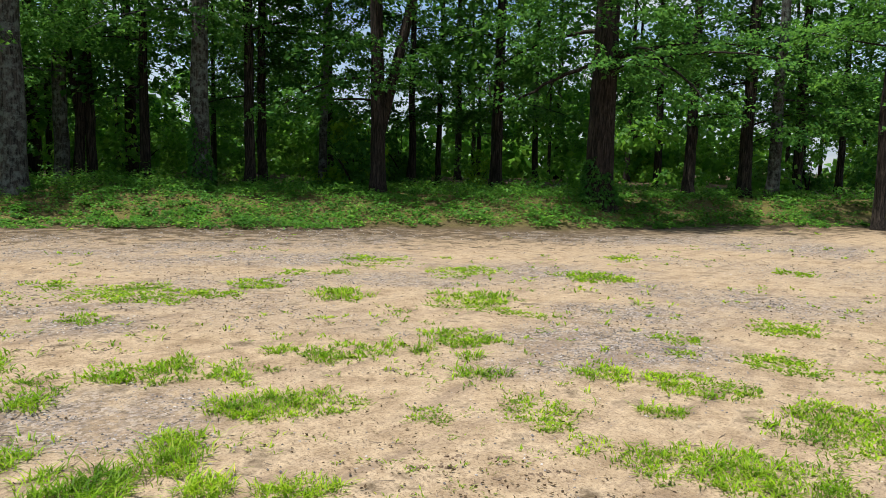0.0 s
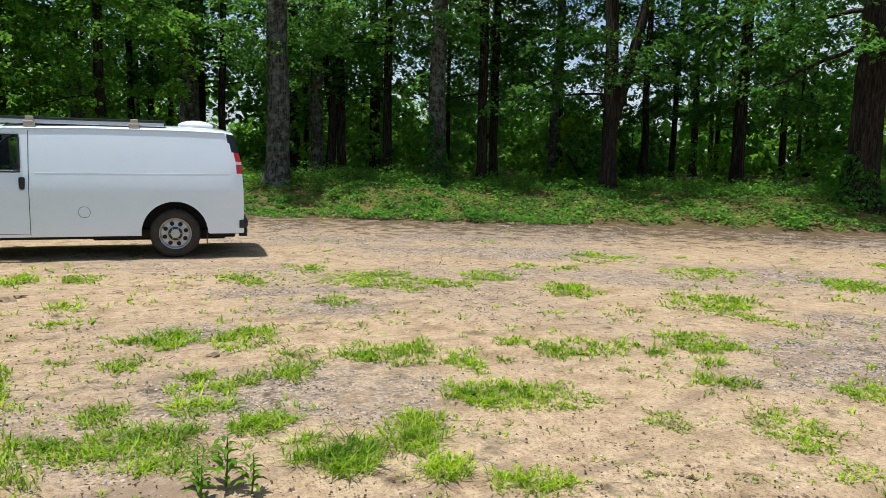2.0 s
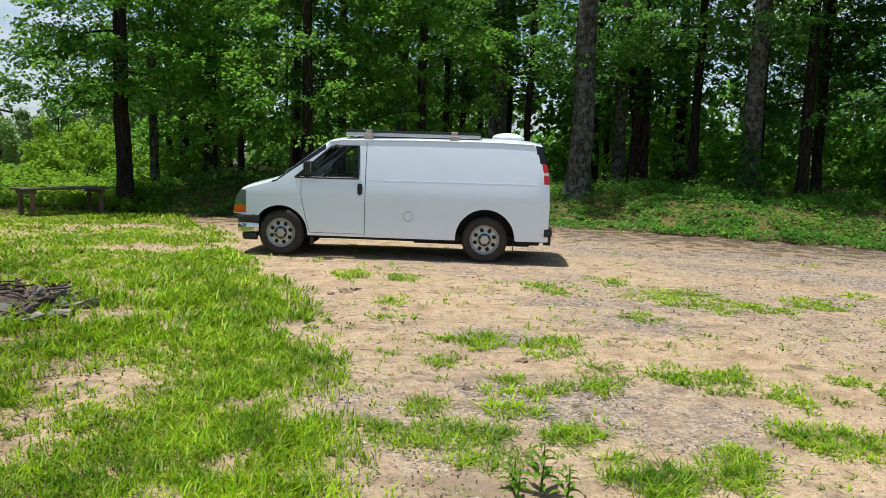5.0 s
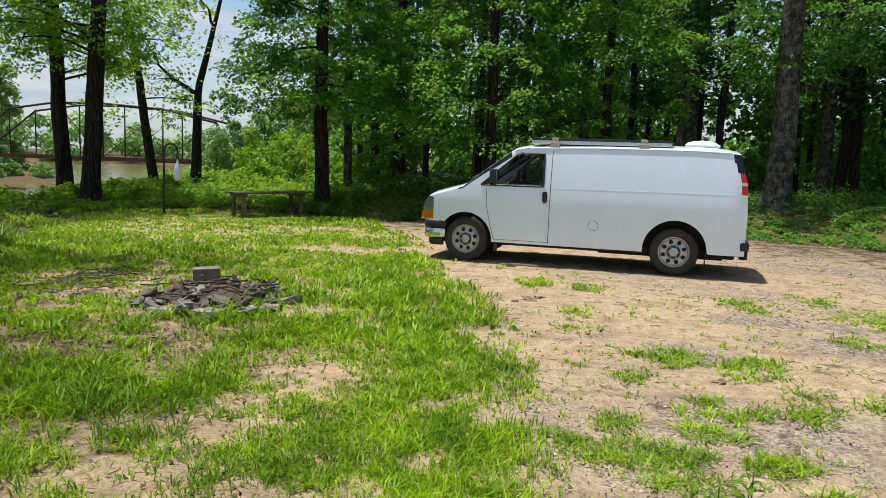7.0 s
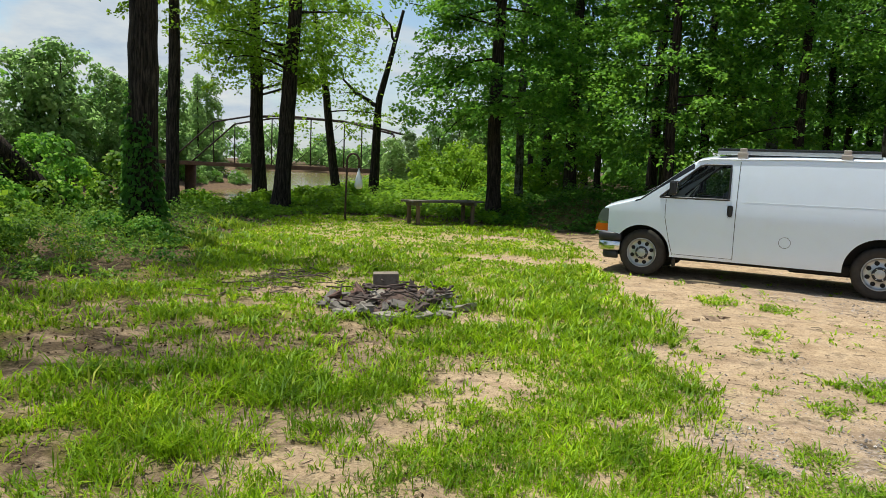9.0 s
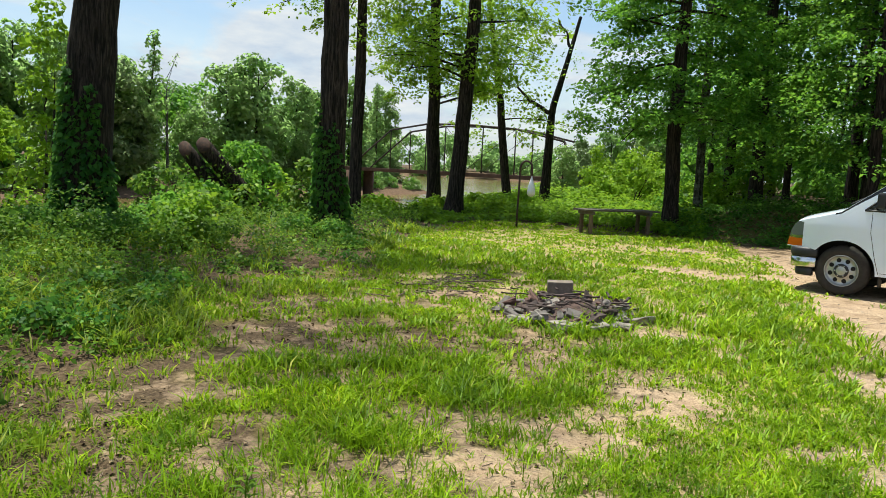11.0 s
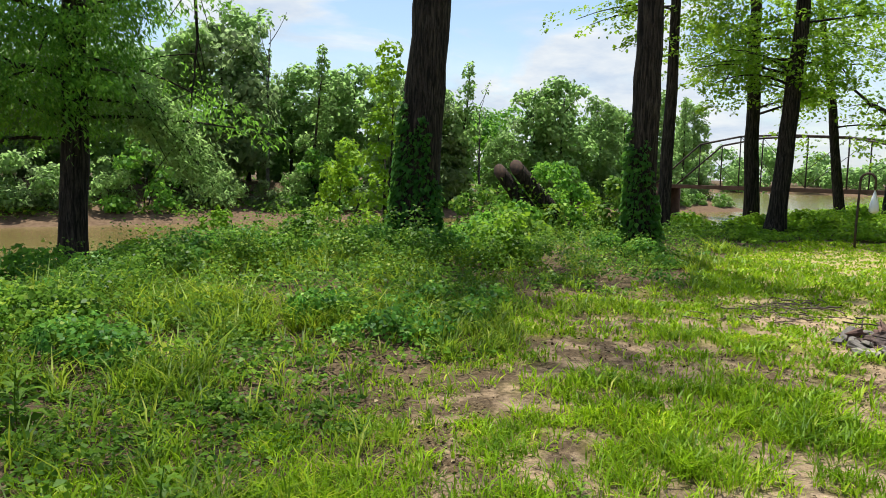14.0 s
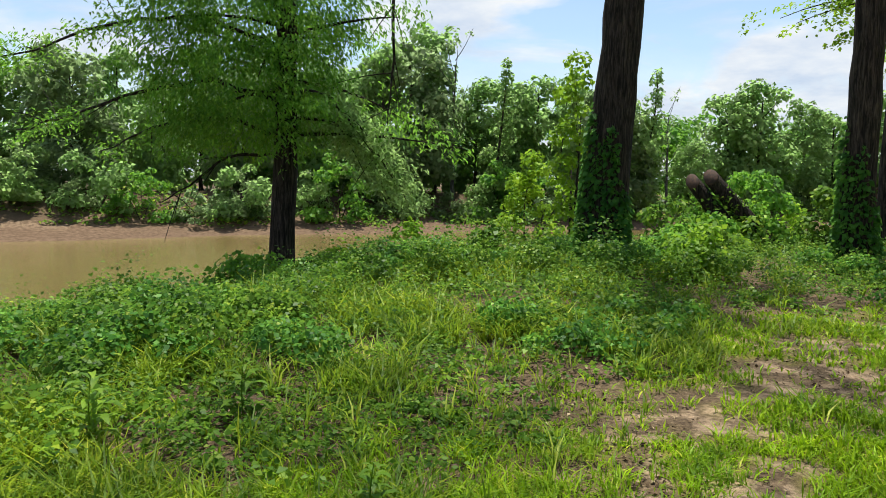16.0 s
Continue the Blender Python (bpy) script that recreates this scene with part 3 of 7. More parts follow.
make_tree("forked_tree", -16.55, 16.75, 0.48, 17, (-0.012, -0.018), BARK_RED, LEAF_DEEP, "brown tree forking low into two stems", 144, low=3.4, high=8.5, top=0, spread=3.0, n_spray=150, per=60, spray_r=0.52, flat=0.13, leaf_size=0.14, fork=(1.7, 1.9, 3.2, 0.75), group="trees of the wood")
make_tree("oak_tree", -10.75, 20.48, 0.86, 19, (0.006, 0.01), BARK_RED, LEAF, "thick red-brown trunk with ivy round its foot", 145, low=4.2, high=9.0, top=0, spread=4.2, n_spray=300, per=60, spray_r=0.52, flat=0.12, leaf_size=0.135, limbs=14, back=0.8, cone=0.6, ivy=1.5, group="trees of the wood")
make_tree("maple_tree", -23.4, -5.52, 0.48, 15, (0.0, 0.012), BARK, LEAF_MAPLE, "full-crowned maple beside the bench, dark furrowed trunk", 146, low=3.3, high=9.5, top=0, spread=2.9, n_spray=360, per=80, spray_r=0.55, flat=0.13, limbs=20, leaf_size=0.125, cone=0.9)
make_tree("sweetgum_tree", -24.2, -0.2, 0.34, 14, (0.0, 0.0), BARK, LEAF_MAPLE, "leafy sweetgum with low hanging branches at the wood's edge", 147, low=1.9, high=8.5, top=0, spread=3.6, n_spray=330, per=76, spray_r=0.54, flat=0.13, limbs=12, leaf_size=0.125, cone=1.0)
make_tree("sweetgum_tree", -25.0, 3.6, 0.34, 14, (0.0, 0.0), BARK, LEAF_MAPLE, "leafy sweetgum with low hanging branches at the wood's edge", 148, low=3.0, high=8.5, top=0, spread=2.8, n_spray=200, per=66, spray_r=0.54, flat=0.13, limbs=10, leaf_size=0.13, cone=1.0)

# river bank
make_tree("bank_oak", -8.32, -12.51, 0.86, 20, (-0.047, 0.033), BARK, LEAF, "massive dark trunk with vines on one side", 150, low=9.5, high=14, spread=2.6, n_spray=34, per=20, leaf_size=0.20, limbs=5, ivy=3.3, top=0)
SHADE_BOUGHS = [(-6.4, -6.3, 2.4), (-4.8, -5.9, 2.2), (-3.3, -7.6, 2.0), (-5.6, -8.6, 2.0), (-8.0, -7.0, 2.2), (-2.2, -8.8, 1.9)]
make_tree("bank_oak", -13.0, -10.65, 0.64, 19, (0.0, 0.004), BARK, LEAF_LIGHT, "dark trunk wrapped in ivy at the foot", 151, low=9.5, high=15, spread=3.0, n_spray=36, per=18, leaf_size=0.20, limbs=5, ivy=3.1, top=10)
make_tree("bank_tree", -19.48, -14.67, 0.40, 17, (-0.002, 0.003), BARK, LEAF_LIGHT, "slim straight trunk beside the river", 152, low=5.6, high=11, spread=2.6, n_spray=170, per=30, leaf_size=0.125, limbs=9, top=30, group="bank trees", flat=0.16, spray_r=0.42)
make_tree("bank_tree", -25.22, -15.02, 0.56, 17, (0.02, -0.02), BARK, LEAF_LIGHT, "crooked dark trunk with light yellow-green leaves", 153, low=4.6, high=10, spread=3.6, n_spray=260, per=38, leaf_size=0.125, limbs=12, top=30, group="bank trees", flat=0.16, spray_r=0.42)
make_tree("bank_tree", -23.14, -13.0, 0.58, 17, (-0.035, 0.040), BARK, LEAF_LIGHT, "leaning dark trunk with light yellow-green leaves", 154, low=4.8, high=10, spread=3.2, n_spray=250, per=38, leaf_size=0.125, limbs=12, top=30, group="bank trees", flat=0.16, spray_r=0.42)
make_tree("bank_tree", -32.96, -15.24, 0.44, 12, (0.10, -0.11), BARK, LEAF_LIGHT, "thin trunk leaning towards the water", 155, low=3.0, high=9, spread=3.0, n_spray=150, per=22, leaf_size=0.17, limbs=9, top=20, group="bank trees")
make_tree("dead_tree", -33.6, -13.72, 0.50, 8.9, (-0.012, 0.03), BARK, LEAF_FAR, "broken half-dead tree with a forked bare trunk", 156, low=7.2, high=8.8, spread=0.8, n_spray=9, per=10, leaf_size=0.13, limbs=1, top=0, kink=(4.5, -0.075, 0.185), group="bank trees")
make_tree("willow_oak", -2.99, -16.4, 0.56, 13, (0.0, 0.004), BARK, LEAF_MAPLE, "willow oak with fine drooping leaves over the river bank", 157, low=3.5, high=9.5, spread=2.75, shift=(0.80, -0.35), n_spray=640, per=70, leaf_size=0.125, wide=0.19, limbs=20, droop=0.8, top=24, flat=0.28, spray_r=0.45)



def add_limb(tree, pts, r0, leaf=None, n=0, per=20, size=0.12, wide=0.2, seed=1, label=""):
    """One long branch in a tree's own frame, with leaf sprays along its outer part."""
    rng = np.random.default_rng(seed)
    pts = np.array(pts, float)
    t = np.linspace(0, 1, 14)
    c = np.stack([np.interp(t, np.linspace(0, 1, len(pts)), pts[:, k]) for k in range(3)], -1) + rng.normal(size=(14, 3)) * 0.03
    v, f = tube(c, np.linspace(r0, 0.012, 14), 7, 0.06, rng)
    limb = link_mesh("limb", v, [f], BARK, tree, label, smooth=True)
    for k in range(5):
        i = rng.integers(4, 12)
        d = c[i + 1] - c[i] + rng.normal(size=3) * 0.25
        tv, tf = tube(c[i] + np.linspace(0, 1, 5)[:, None] * unit(d) * rng.uniform(0.5, 1.2) - np.array([0, 0, 0.15]) * np.linspace(0, 1, 5)[:, None] ** 2, np.linspace(r0 * 0.3, 0.006, 5), 5)
        link_mesh("twig", tv, [tf], BARK, limb, smooth=True)
    if n:
        q = rng.uniform(0.35, 1.0, n)
        p = np.stack([np.interp(q, t, c[:, k]) for k in range(3)], -1) + rng.normal(size=(n, 3)) * np.array([0.25, 0.25, 0.15])
        o = np.tile(unit(c[-1] - c[0]), (n, 1)) + rng.normal(size=(n, 3)) * 0.5
        pp, oo = sprays(p, o, per, np.full(n, 0.32), rng, 0.3)
        lv, lf = leaves(pp, size * rng.uniform(0.7, 1.2, len(pp)), rng, wide, 0.5, 0.6, oo * 0.5)
        tagged(link_mesh("leaf_spray", lv, [lf], leaf, limb), kind="stuff")


by_name = {o.name: o for o in scene.objects}
wo, ok, dt, bo = by_name["willow_oak"], by_name["oak_tree"], by_name["dead_tree"], by_name["bank_oak"]
dr = np.array([-0.375, 0.927, 0.0])
add_limb(dt, [dr * 0.12 + (0, 0, 4.4), -dr * 0.55 + (0, 0, 4.75), -dr * 1.25 + (0, 0, 5.2), -dr * 1.75 + (0, 0, 6.0), -dr * 2.4 + (0, 0, 7.0)], 0.12, LEAF_FAR, 5, 10, 0.13, 0.4, 46, "bare grey side limb")
add_limb(dt, [dr * 0.75 + (0, 0, 7.6), dr * 0.55 + (0, 0, 8.2), dr * 0.1 + (0, 0, 8.8)], 0.07, None, 0, seed=47, label="bare broken limb")
# long unseen boughs of the great oak, added to shade the bank
for k, (bx, by, br) in enumerate(SHADE_BOUGHS):
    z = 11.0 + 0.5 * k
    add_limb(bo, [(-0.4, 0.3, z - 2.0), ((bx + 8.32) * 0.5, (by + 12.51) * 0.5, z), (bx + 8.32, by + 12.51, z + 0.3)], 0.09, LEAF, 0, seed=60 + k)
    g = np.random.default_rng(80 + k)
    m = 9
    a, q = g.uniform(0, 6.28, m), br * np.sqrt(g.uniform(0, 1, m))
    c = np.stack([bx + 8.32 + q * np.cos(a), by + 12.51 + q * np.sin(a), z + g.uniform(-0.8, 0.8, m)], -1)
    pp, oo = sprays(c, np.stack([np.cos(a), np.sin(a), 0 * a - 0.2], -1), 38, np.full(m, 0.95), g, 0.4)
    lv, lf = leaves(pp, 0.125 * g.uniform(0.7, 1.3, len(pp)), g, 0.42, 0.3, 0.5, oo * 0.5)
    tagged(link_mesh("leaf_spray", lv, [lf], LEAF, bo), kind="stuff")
wr = np.array([-0.915, 0.405, 0.0])
add_limb(wo, [(0, 0, 4.3), -wr * 1.5 + (0, 0, 4.75), -wr * 3.0 + (0, 0, 4.45), -wr * 4.6 + (0, 0, 3.9), -wr * 5.6 + (0, 0, 3.6)], 0.06, LEAF_MAPLE, 26, 22, 0.12, 0.2, 41)
add_limb(wo, [(0, 0, 3.6), -wr * 1.3 + (0, 0, 4.0), -wr * 2.6 + (0, 0, 3.75), -wr * 3.8 + (0, 0, 3.2)], 0.05, LEAF_MAPLE, 20, 22, 0.12, 0.2, 42)
add_limb(wo, [(0, 0, 3.2), -wr * 1.0 + (0, 0, 3.2), -wr * 1.9 + (0, 0, 2.6), -wr * 2.5 + (0, 0, 2.2)], 0.04, LEAF_DEEP, 6, 16, 0.12, 0.2, 43)
# sun on this side's fringe is painted with paler leaves, LEAF_FAR
add_limb(wo, [(0, 0, 4.0), wr * 1.1 + (0, 0, 3.9), wr * 2.0 + (0, 0, 3.2), wr * 2.7 + (0, 0, 2.3)], 0.04, LEAF_FAR, 70, 30, 0.12, 0.2, 48)
add_limb(wo, [(0, 0, 5.4), -wr * 1.6 + (0, 0, 6.0), -wr * 3.2 + (0, 0, 5.9), -wr * 5.0 + (0, 0, 5.3), -wr * 6.4 + (0, 0, 5.0)], 0.06, LEAF_MAPLE, 46, 26, 0.12, 0.2, 49)
add_limb(wo, [(0, 0, 6.2), -wr * 1.5 + (0, 0, 7.0), -wr * 3.0 + (0, 0, 7.2), -wr * 4.6 + (0, 0, 6.7)], 0.06, LEAF_MAPLE, 90, 26, 0.12, 0.2, 50)
add_limb(wo, [(0, 0, 4.4), wr * 0.9 + (0, 0, 4.5), wr * 1.7 + (0, 0, 3.7), wr * 2.2 + (0, 0, 2.7)], 0.04, LEAF_FAR, 60, 30, 0.12, 0.2, 51)
add_limb(wo, [wr * 2.1 + (0, 0, 9.0), wr * 2.35 + (0, 0, 6.5), wr * 2.3 + (0, 0, 5.0), wr * 2.25 + (0, 0, 3.9)], 0.05, None, 0, seed=44, label="dead branch hanging down")
orr = np.array([0.90, 0.45, 0.0])
add_limb(ok, [(0, 0, 4.3), -orr * 1.2 + (0, 0, 3.9), -orr * 2.2 + (0, 0, 3.3), -orr * 3.0 + (0, 0, 3.1), -orr * 3.9 + (0, 0, 3.5)], 0.07, LEAF, 10, 22, 0.15, 0.42, 45)

# the wood's depth: templates and their copies
def sky_gap(b):
    """Bearings in which the wood is thin and the sky shows through."""
    b = np.asarray(b, float)
    return sum(np.exp(-((b - c) / w) ** 4) for c, w in ((44.0, 4.5), (34.5, 1.8), (54.5, 1.4), (72.5, 1.0), (17.0, 2.2)))


TEMPLATES = []
for k in range(4):
    TEMPLATES.append(make_tree("forest_tree", -40 - 3 * k, 30 + 2 * k, 0.30 + 0.05 * k, 16 + k, (0.01 * (k - 1), 0.0), BARK, (LEAF, LEAF_DEEP)[k % 2],
                               "slender hardwood tree deep in the wood", 200 + k, low=3.2, high=9.0, spread=2.8, n_spray=64, per=20, leaf_size=0.25, limbs=3, top=36, group="trees of the wood", spray_r=0.6, top_size=0.42, sides=9, step=1.1))
rng = np.random.default_rng(11)
spots = []
tries = 0
while len(spots) < 56 and tries < 4000:
    tries += 1
    b, d = radians(rng.uniform(2, 101)), 27 + 50 * rng.uniform() ** 1.2
    x, y = -d * math.sin(b), d * math.cos(b)
    if wild(np.array(x), np.array(y)) < 5.5 or (d > 31 and sky_gap(math.degrees(b)) > 0.5):
        continue
    if all(math.hypot(x - q[0], y - q[1]) > 3.0 for q in spots) and all(math.hypot(x - q[0], y - q[1]) > 2.2 for q in WOOD_EDGE + WOOD_WEST):
        spots.append((x, y))
for k, (x, y) in enumerate(spots):
    s = rng.uniform(0.85, 1.15)
    copy_thing(TEMPLATES[k % 4], pose(x, y, float(height(x, y)), 0, 0, rng.uniform(0, 360)) @ Matrix.Scale(s, 4))

n = 210
g, d = np.radians(rng.uniform(-6, 103, n)), rng.uniform(58, 88, n)
c = np.stack([-d * np.sin(g), d * np.cos(g), 0.6 + 9.5 * rng.uniform(0, 1, n) ** 1.15 * (1 - 0.62 * np.clip(sky_gap(np.degrees(g)), 0, 1))], -1)
deep = lobe_leaves(c, rng.uniform(1.5, 2.8, n), 0.78, rng, 0.75, 0.9, under=-0.6, rough=0.6)
g, d = np.radians(rng.uniform(-6, 103, 125)), rng.uniform(60, 76, 125)
hedge = lobe_leaves(np.stack([-d * np.sin(g), d * np.cos(g), rng.uniform(0.2, 3.8, 125)], -1), rng.uniform(1.4, 2.4, 125), 0.7, rng, 0.9, 0.9, under=-0.7, rough=0.6)
m = 260
g, d = np.radians(rng.uniform(-4, 103, m)), rng.uniform(30, 58, m)
q = np.stack([-d * np.sin(g), d * np.cos(g), 0.4 + 3.2 * rng.uniform(0, 1, m) ** 1.6], -1)
q = q[(wild(q[:, 0], q[:, 1]) > 6) & (fuzz(q[:, 0], q[:, 1], 0.5, 3.0) > -0.35)]
near = lobe_leaves(q, rng.uniform(0.5, 1.2, len(q)), 0.24, rng, 0.6, 0.8, rough=0.6)
v, f = joined([deep, hedge, near])
tagged(link_mesh("far_woods", v, [f], LEAF_MAPLE), "dense green foliage in the depth of the wood", "woods", kind="stuff")

# a leaf roof above the view, added to darken the wood below
n = 26000
g, d = np.radians(rng.uniform(-14, 104, n)), rng.uniform(24, 64, n)
x, y = -d * np.sin(g), d * np.cos(g)
p = np.stack([x, y, np.maximum(10.8, 0.25 * d + 2.2) + rng.uniform(0, 4, n)], -1)[(wild(x, y) > 5.5) & (fuzz(x, y, 0.55, 1.0) > -0.32)]
v, f = leaves(p, rng.uniform(0.7, 1.2, len(p)), rng, 0.42, 0.2, 0.4)
tagged(link_mesh("canopy_leaves", v, [f], LEAF_DEEP), "unseen green leaf canopy added high over the wood for shade", "woods", kind="stuff")

# ---- shrubs ----


def make_shrub(name, x, y, tall, wide_r, leaf, label, seed, n_lobe=12, lobe_r=0.4, leaf_size=0.12, group="", z=None, cover=0.85):
    rng = np.random.default_rng(seed)
    ob = thing(name, pose(x, y, float(height(x, y)) if z is None else z), label, "shrub", group)
    stems = []
    for k in range(3):
        a = rng.uniform(0, 2 * np.pi)
        out = min(0.4, 0.7 * wide_r / tall)
        c = limb_curve(rng, np.array([0, 0, -0.15]), (out * math.cos(a), out * math.sin(a)), tall * 0.85, 0.95)
        stems.append(tube(c, np.linspace(0.02 + 0.008 * tall, 0.006, 7), 5))
    for sv, sf in stems:
        link_mesh("stem", sv, [sf], BARK, ob, smooth=True)
    a = rng.uniform(0, 2 * np.pi, n_lobe)
    u = (np.arange(n_lobe) + rng.uniform(0, 1, n_lobe)) / n_lobe
    rl = lobe_r * rng.uniform(0.6, 1.25, n_lobe) * (1.15 - 0.45 * u)
    dome = np.sqrt(np.clip(1 - ((u - 0.3) / 0.75) ** 2, 0.02, 1))
    rr = np.maximum(0, wide_r * dome - 0.6 * rl) * np.sqrt(rng.uniform(0.3, 1, n_lobe)) * (1 + 0.25 * np.sin(2 * a + seed))
    c = np.stack([rr * np.cos(a), rr * np.sin(a), np.maximum(u * tall - 0.5 * rl, 0.35 * rl)], -1)
    v, f = lobe_leaves(c, rl, leaf_size, rng, cover, under=-0.5)
    v[:, 2] = np.maximum(v[:, 2], 0.02)
    link_mesh("foliage", v, [f], leaf, ob)
    return ob


SHRUBS = [make_shrub("understorey_shrub", -20 - k, 19 + k, 2.3 + 0.5 * k, 1.1 + 0.1 * k, (LEAF, LEAF_LIGHT, LEAF, LEAF_DEEP)[k], "leafy shrub under the trees", 300 + k, 13, 0.5, 0.19, "understorey shrubs", cover=0.6) for k in range(4)]
rng = np.random.default_rng(12)
for k in range(38):
    b, d = radians(rng.uniform(3, 100)), rng.uniform(0, 1) ** 0.8
    e = float(np.interp(math.degrees(b), EDGE_ANGLE, EDGE_DIST))
    d = e + 6.5 + 32 * d
    x, y = -d * math.sin(b), d * math.cos(b)
    copy_thing(SHRUBS[k % 4], pose(x, y, float(height(x, y)), 0, 0, rng.uniform(0, 360)) @ Matrix.Scale(rng.uniform(0.6, 1.25), 4))

# ---- the far bank ----


def far_tree(kind, tall, wide_r, leaf, label, seed, bark=BARK):
    """A bank tree of clumped foliage: a round crown, a vine-draped spire or a half-bare twiggy crown."""
    rng = np.random.default_rng(seed)
    ob = thing("far_bank_tree", pose(-20 + 6 * (seed % 7), -84, 0), label, "tree", "far bank trees")
    lean = (0.10, -0.03) if kind == "spire" else (rng.normal() * 0.02, rng.normal() * 0.02)
    v, f, pts, r = trunk_mesh(rng, 0.24 + 0.012 * tall, tall * {"round": 0.84, "spire": 0.80, "twiggy": 0.78}[kind], lean, 7, step=1.6, wobble=0.2)
    link_mesh("trunk", v, [f], bark, ob, smooth=True)
    n = {"round": 34, "spire": 32, "twiggy": 16}[kind]
    u = (np.arange(n) + rng.uniform(0, 1, n)) / n
    a = rng.uniform(0, 2 * np.pi, n)
    if kind == "round":
        z = tall * (0.06 + 0.89 * u)
        reach = 0.9 * wide_r * np.sqrt(np.clip(1 - ((u - 0.38) / 0.70) ** 2, 0.03, 1)) * np.sqrt(rng.uniform(0.25, 1, n))
        rl = wide_r * rng.uniform(0.32, 0.52, n) * (1.1 - 0.35 * u)
    elif kind == "spire":
        z = tall * (0.03 + 0.96 * u)
        reach = wide_r * (1.05 - u) * rng.uniform(0.2, 1, n)
        rl = wide_r * (0.26 + 0.42 * (1 - u)) * rng.uniform(0.6, 1.1, n)
    else:
        z = tall * (0.30 + 0.68 * u)
        reach = wide_r * (0.5 + 0.5 * np.sin(3.0 * u)) * rng.uniform(0.4, 1, n)
        rl = wide_r * rng.uniform(0.10, 0.22, n)
    sx, sy = np.interp(z, pts[:, 2], pts[:, 0]), np.interp(z, pts[:, 2], pts[:, 1])
    c = np.stack([sx + reach * np.cos(a), sy + reach * np.sin(a), z], -1)
    for k in range(n):
        if kind == "twiggy" or (k % 6 == 0 and u[k] > 0.3):
            z0 = max(0.5, z[k] - (0.10 if kind == "spire" else 0.16) * tall)
            s0 = np.array([np.interp(z0, pts[:, 2], pts[:, 0]), np.interp(z0, pts[:, 2], pts[:, 1]), z0])
            t = np.linspace(0, 1, 5)[:, None]
            tip = c[k] + (c[k] - s0) * 0.22
            lv, lf = tube(s0 + t * (tip - s0) + np.sin(3.1 * t) * rng.normal(size=3) * 0.15, np.linspace(0.055, 0.016, 5), 5)
            link_mesh("limb", lv, [lf], bark, ob, smooth=True)
    v, f = lobe_leaves(c, rl, 0.50 if kind == "round" else 0.33, rng, {"round": 1.0, "spire": 0.9, "twiggy": 0.4}[kind], 0.85, under=-0.6, rough=0.38)
    link_mesh("crown", v, [f], leaf, ob)
    return ob


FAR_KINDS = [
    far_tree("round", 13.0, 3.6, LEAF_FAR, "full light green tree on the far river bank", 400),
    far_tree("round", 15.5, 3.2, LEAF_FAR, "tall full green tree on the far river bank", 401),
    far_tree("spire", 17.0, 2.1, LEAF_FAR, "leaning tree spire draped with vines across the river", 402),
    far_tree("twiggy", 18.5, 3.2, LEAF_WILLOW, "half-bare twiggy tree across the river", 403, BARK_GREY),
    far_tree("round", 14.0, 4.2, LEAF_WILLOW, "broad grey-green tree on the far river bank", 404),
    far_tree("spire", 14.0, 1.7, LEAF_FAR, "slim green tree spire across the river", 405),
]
# bearing, distance, kind, size, turn
FAR_PLAN = [
    (186.0, 80, 0, 0.95, 10), (183.0, 74, 4, 0.85, 80), (180.0, 82, 1, 0.95, 150), (177.0, 76, 0, 0.82, 200), (174.5, 84, 1, 1.0, 30), (171.5, 77, 4, 0.90, 300), (168.5, 84, 1, 1.12, 100), (166.0, 76, 0, 1.0, 260),
    (163.6, 82, 0, 1.05, 40), (161.2, 76, 1, 0.98, 140), (159.2, 79, 4, 1.15, 10), (157.2, 84, 1, 1.22, 210), (155.8, 80, 3, 1.38, 70), (154.2, 85, 0, 1.0, 300), (152.6, 79, 2, 1.02, 122), (151.2, 84, 0, 0.98, 20),
    (149.4, 88, 1, 0.90, 90), (148.0, 82, 5, 0.98, 190), (146.6, 88, 1, 0.88, 250), (145.2, 80, 5, 1.10, 30), (143.6, 86, 0, 0.95, 320), (141.8, 80, 4, 0.95, 60), (140.4, 84, 5, 1.15, 140), (138.8, 80, 0, 0.85, 220), (136.8, 84, 3, 0.76, 10),
    (135.0, 88, 3, 0.6, 130), (134.0, 84, 0, 0.66, 280), (132.2, 90, 0, 1.08, 50), (130.6, 94, 0, 1.18, 170), (128.6, 101, 1, 0.84, 240), (127.2, 106, 0, 0.90, 110), (125.8, 112, 1, 0.98, 350), (124.6, 122, 5, 1.0, 30),
    (124.0, 128, 1, 0.92, 200), (123.0, 132, 0, 0.85, 90), (122.4, 139, 0, 0.80, 20), (190.0, 80, 1, 0.9, 0), (194.0, 78, 0, 0.9, 60),
]
TEMPLATE_USED = set()
for b, d, k, size, turn in FAR_PLAN:
    d, size = d * 1.06, size * 1.07
    x, y = -d * math.sin(radians(b)), d * math.cos(radians(b))
    y = min(y, float(far_shore(x)) - 7.0)
    m = pose(x, y, float(height(x, y)) - 0.2, 0, 0, turn)
    if k in TEMPLATE_USED:
        copy_thing(FAR_KINDS[k], m @ Matrix.Scale(size, 4))
    else:
        TEMPLATE_USED.add(k)
        FAR_KINDS[k].matrix_basis = m
rng = np.random.default_rng(13)
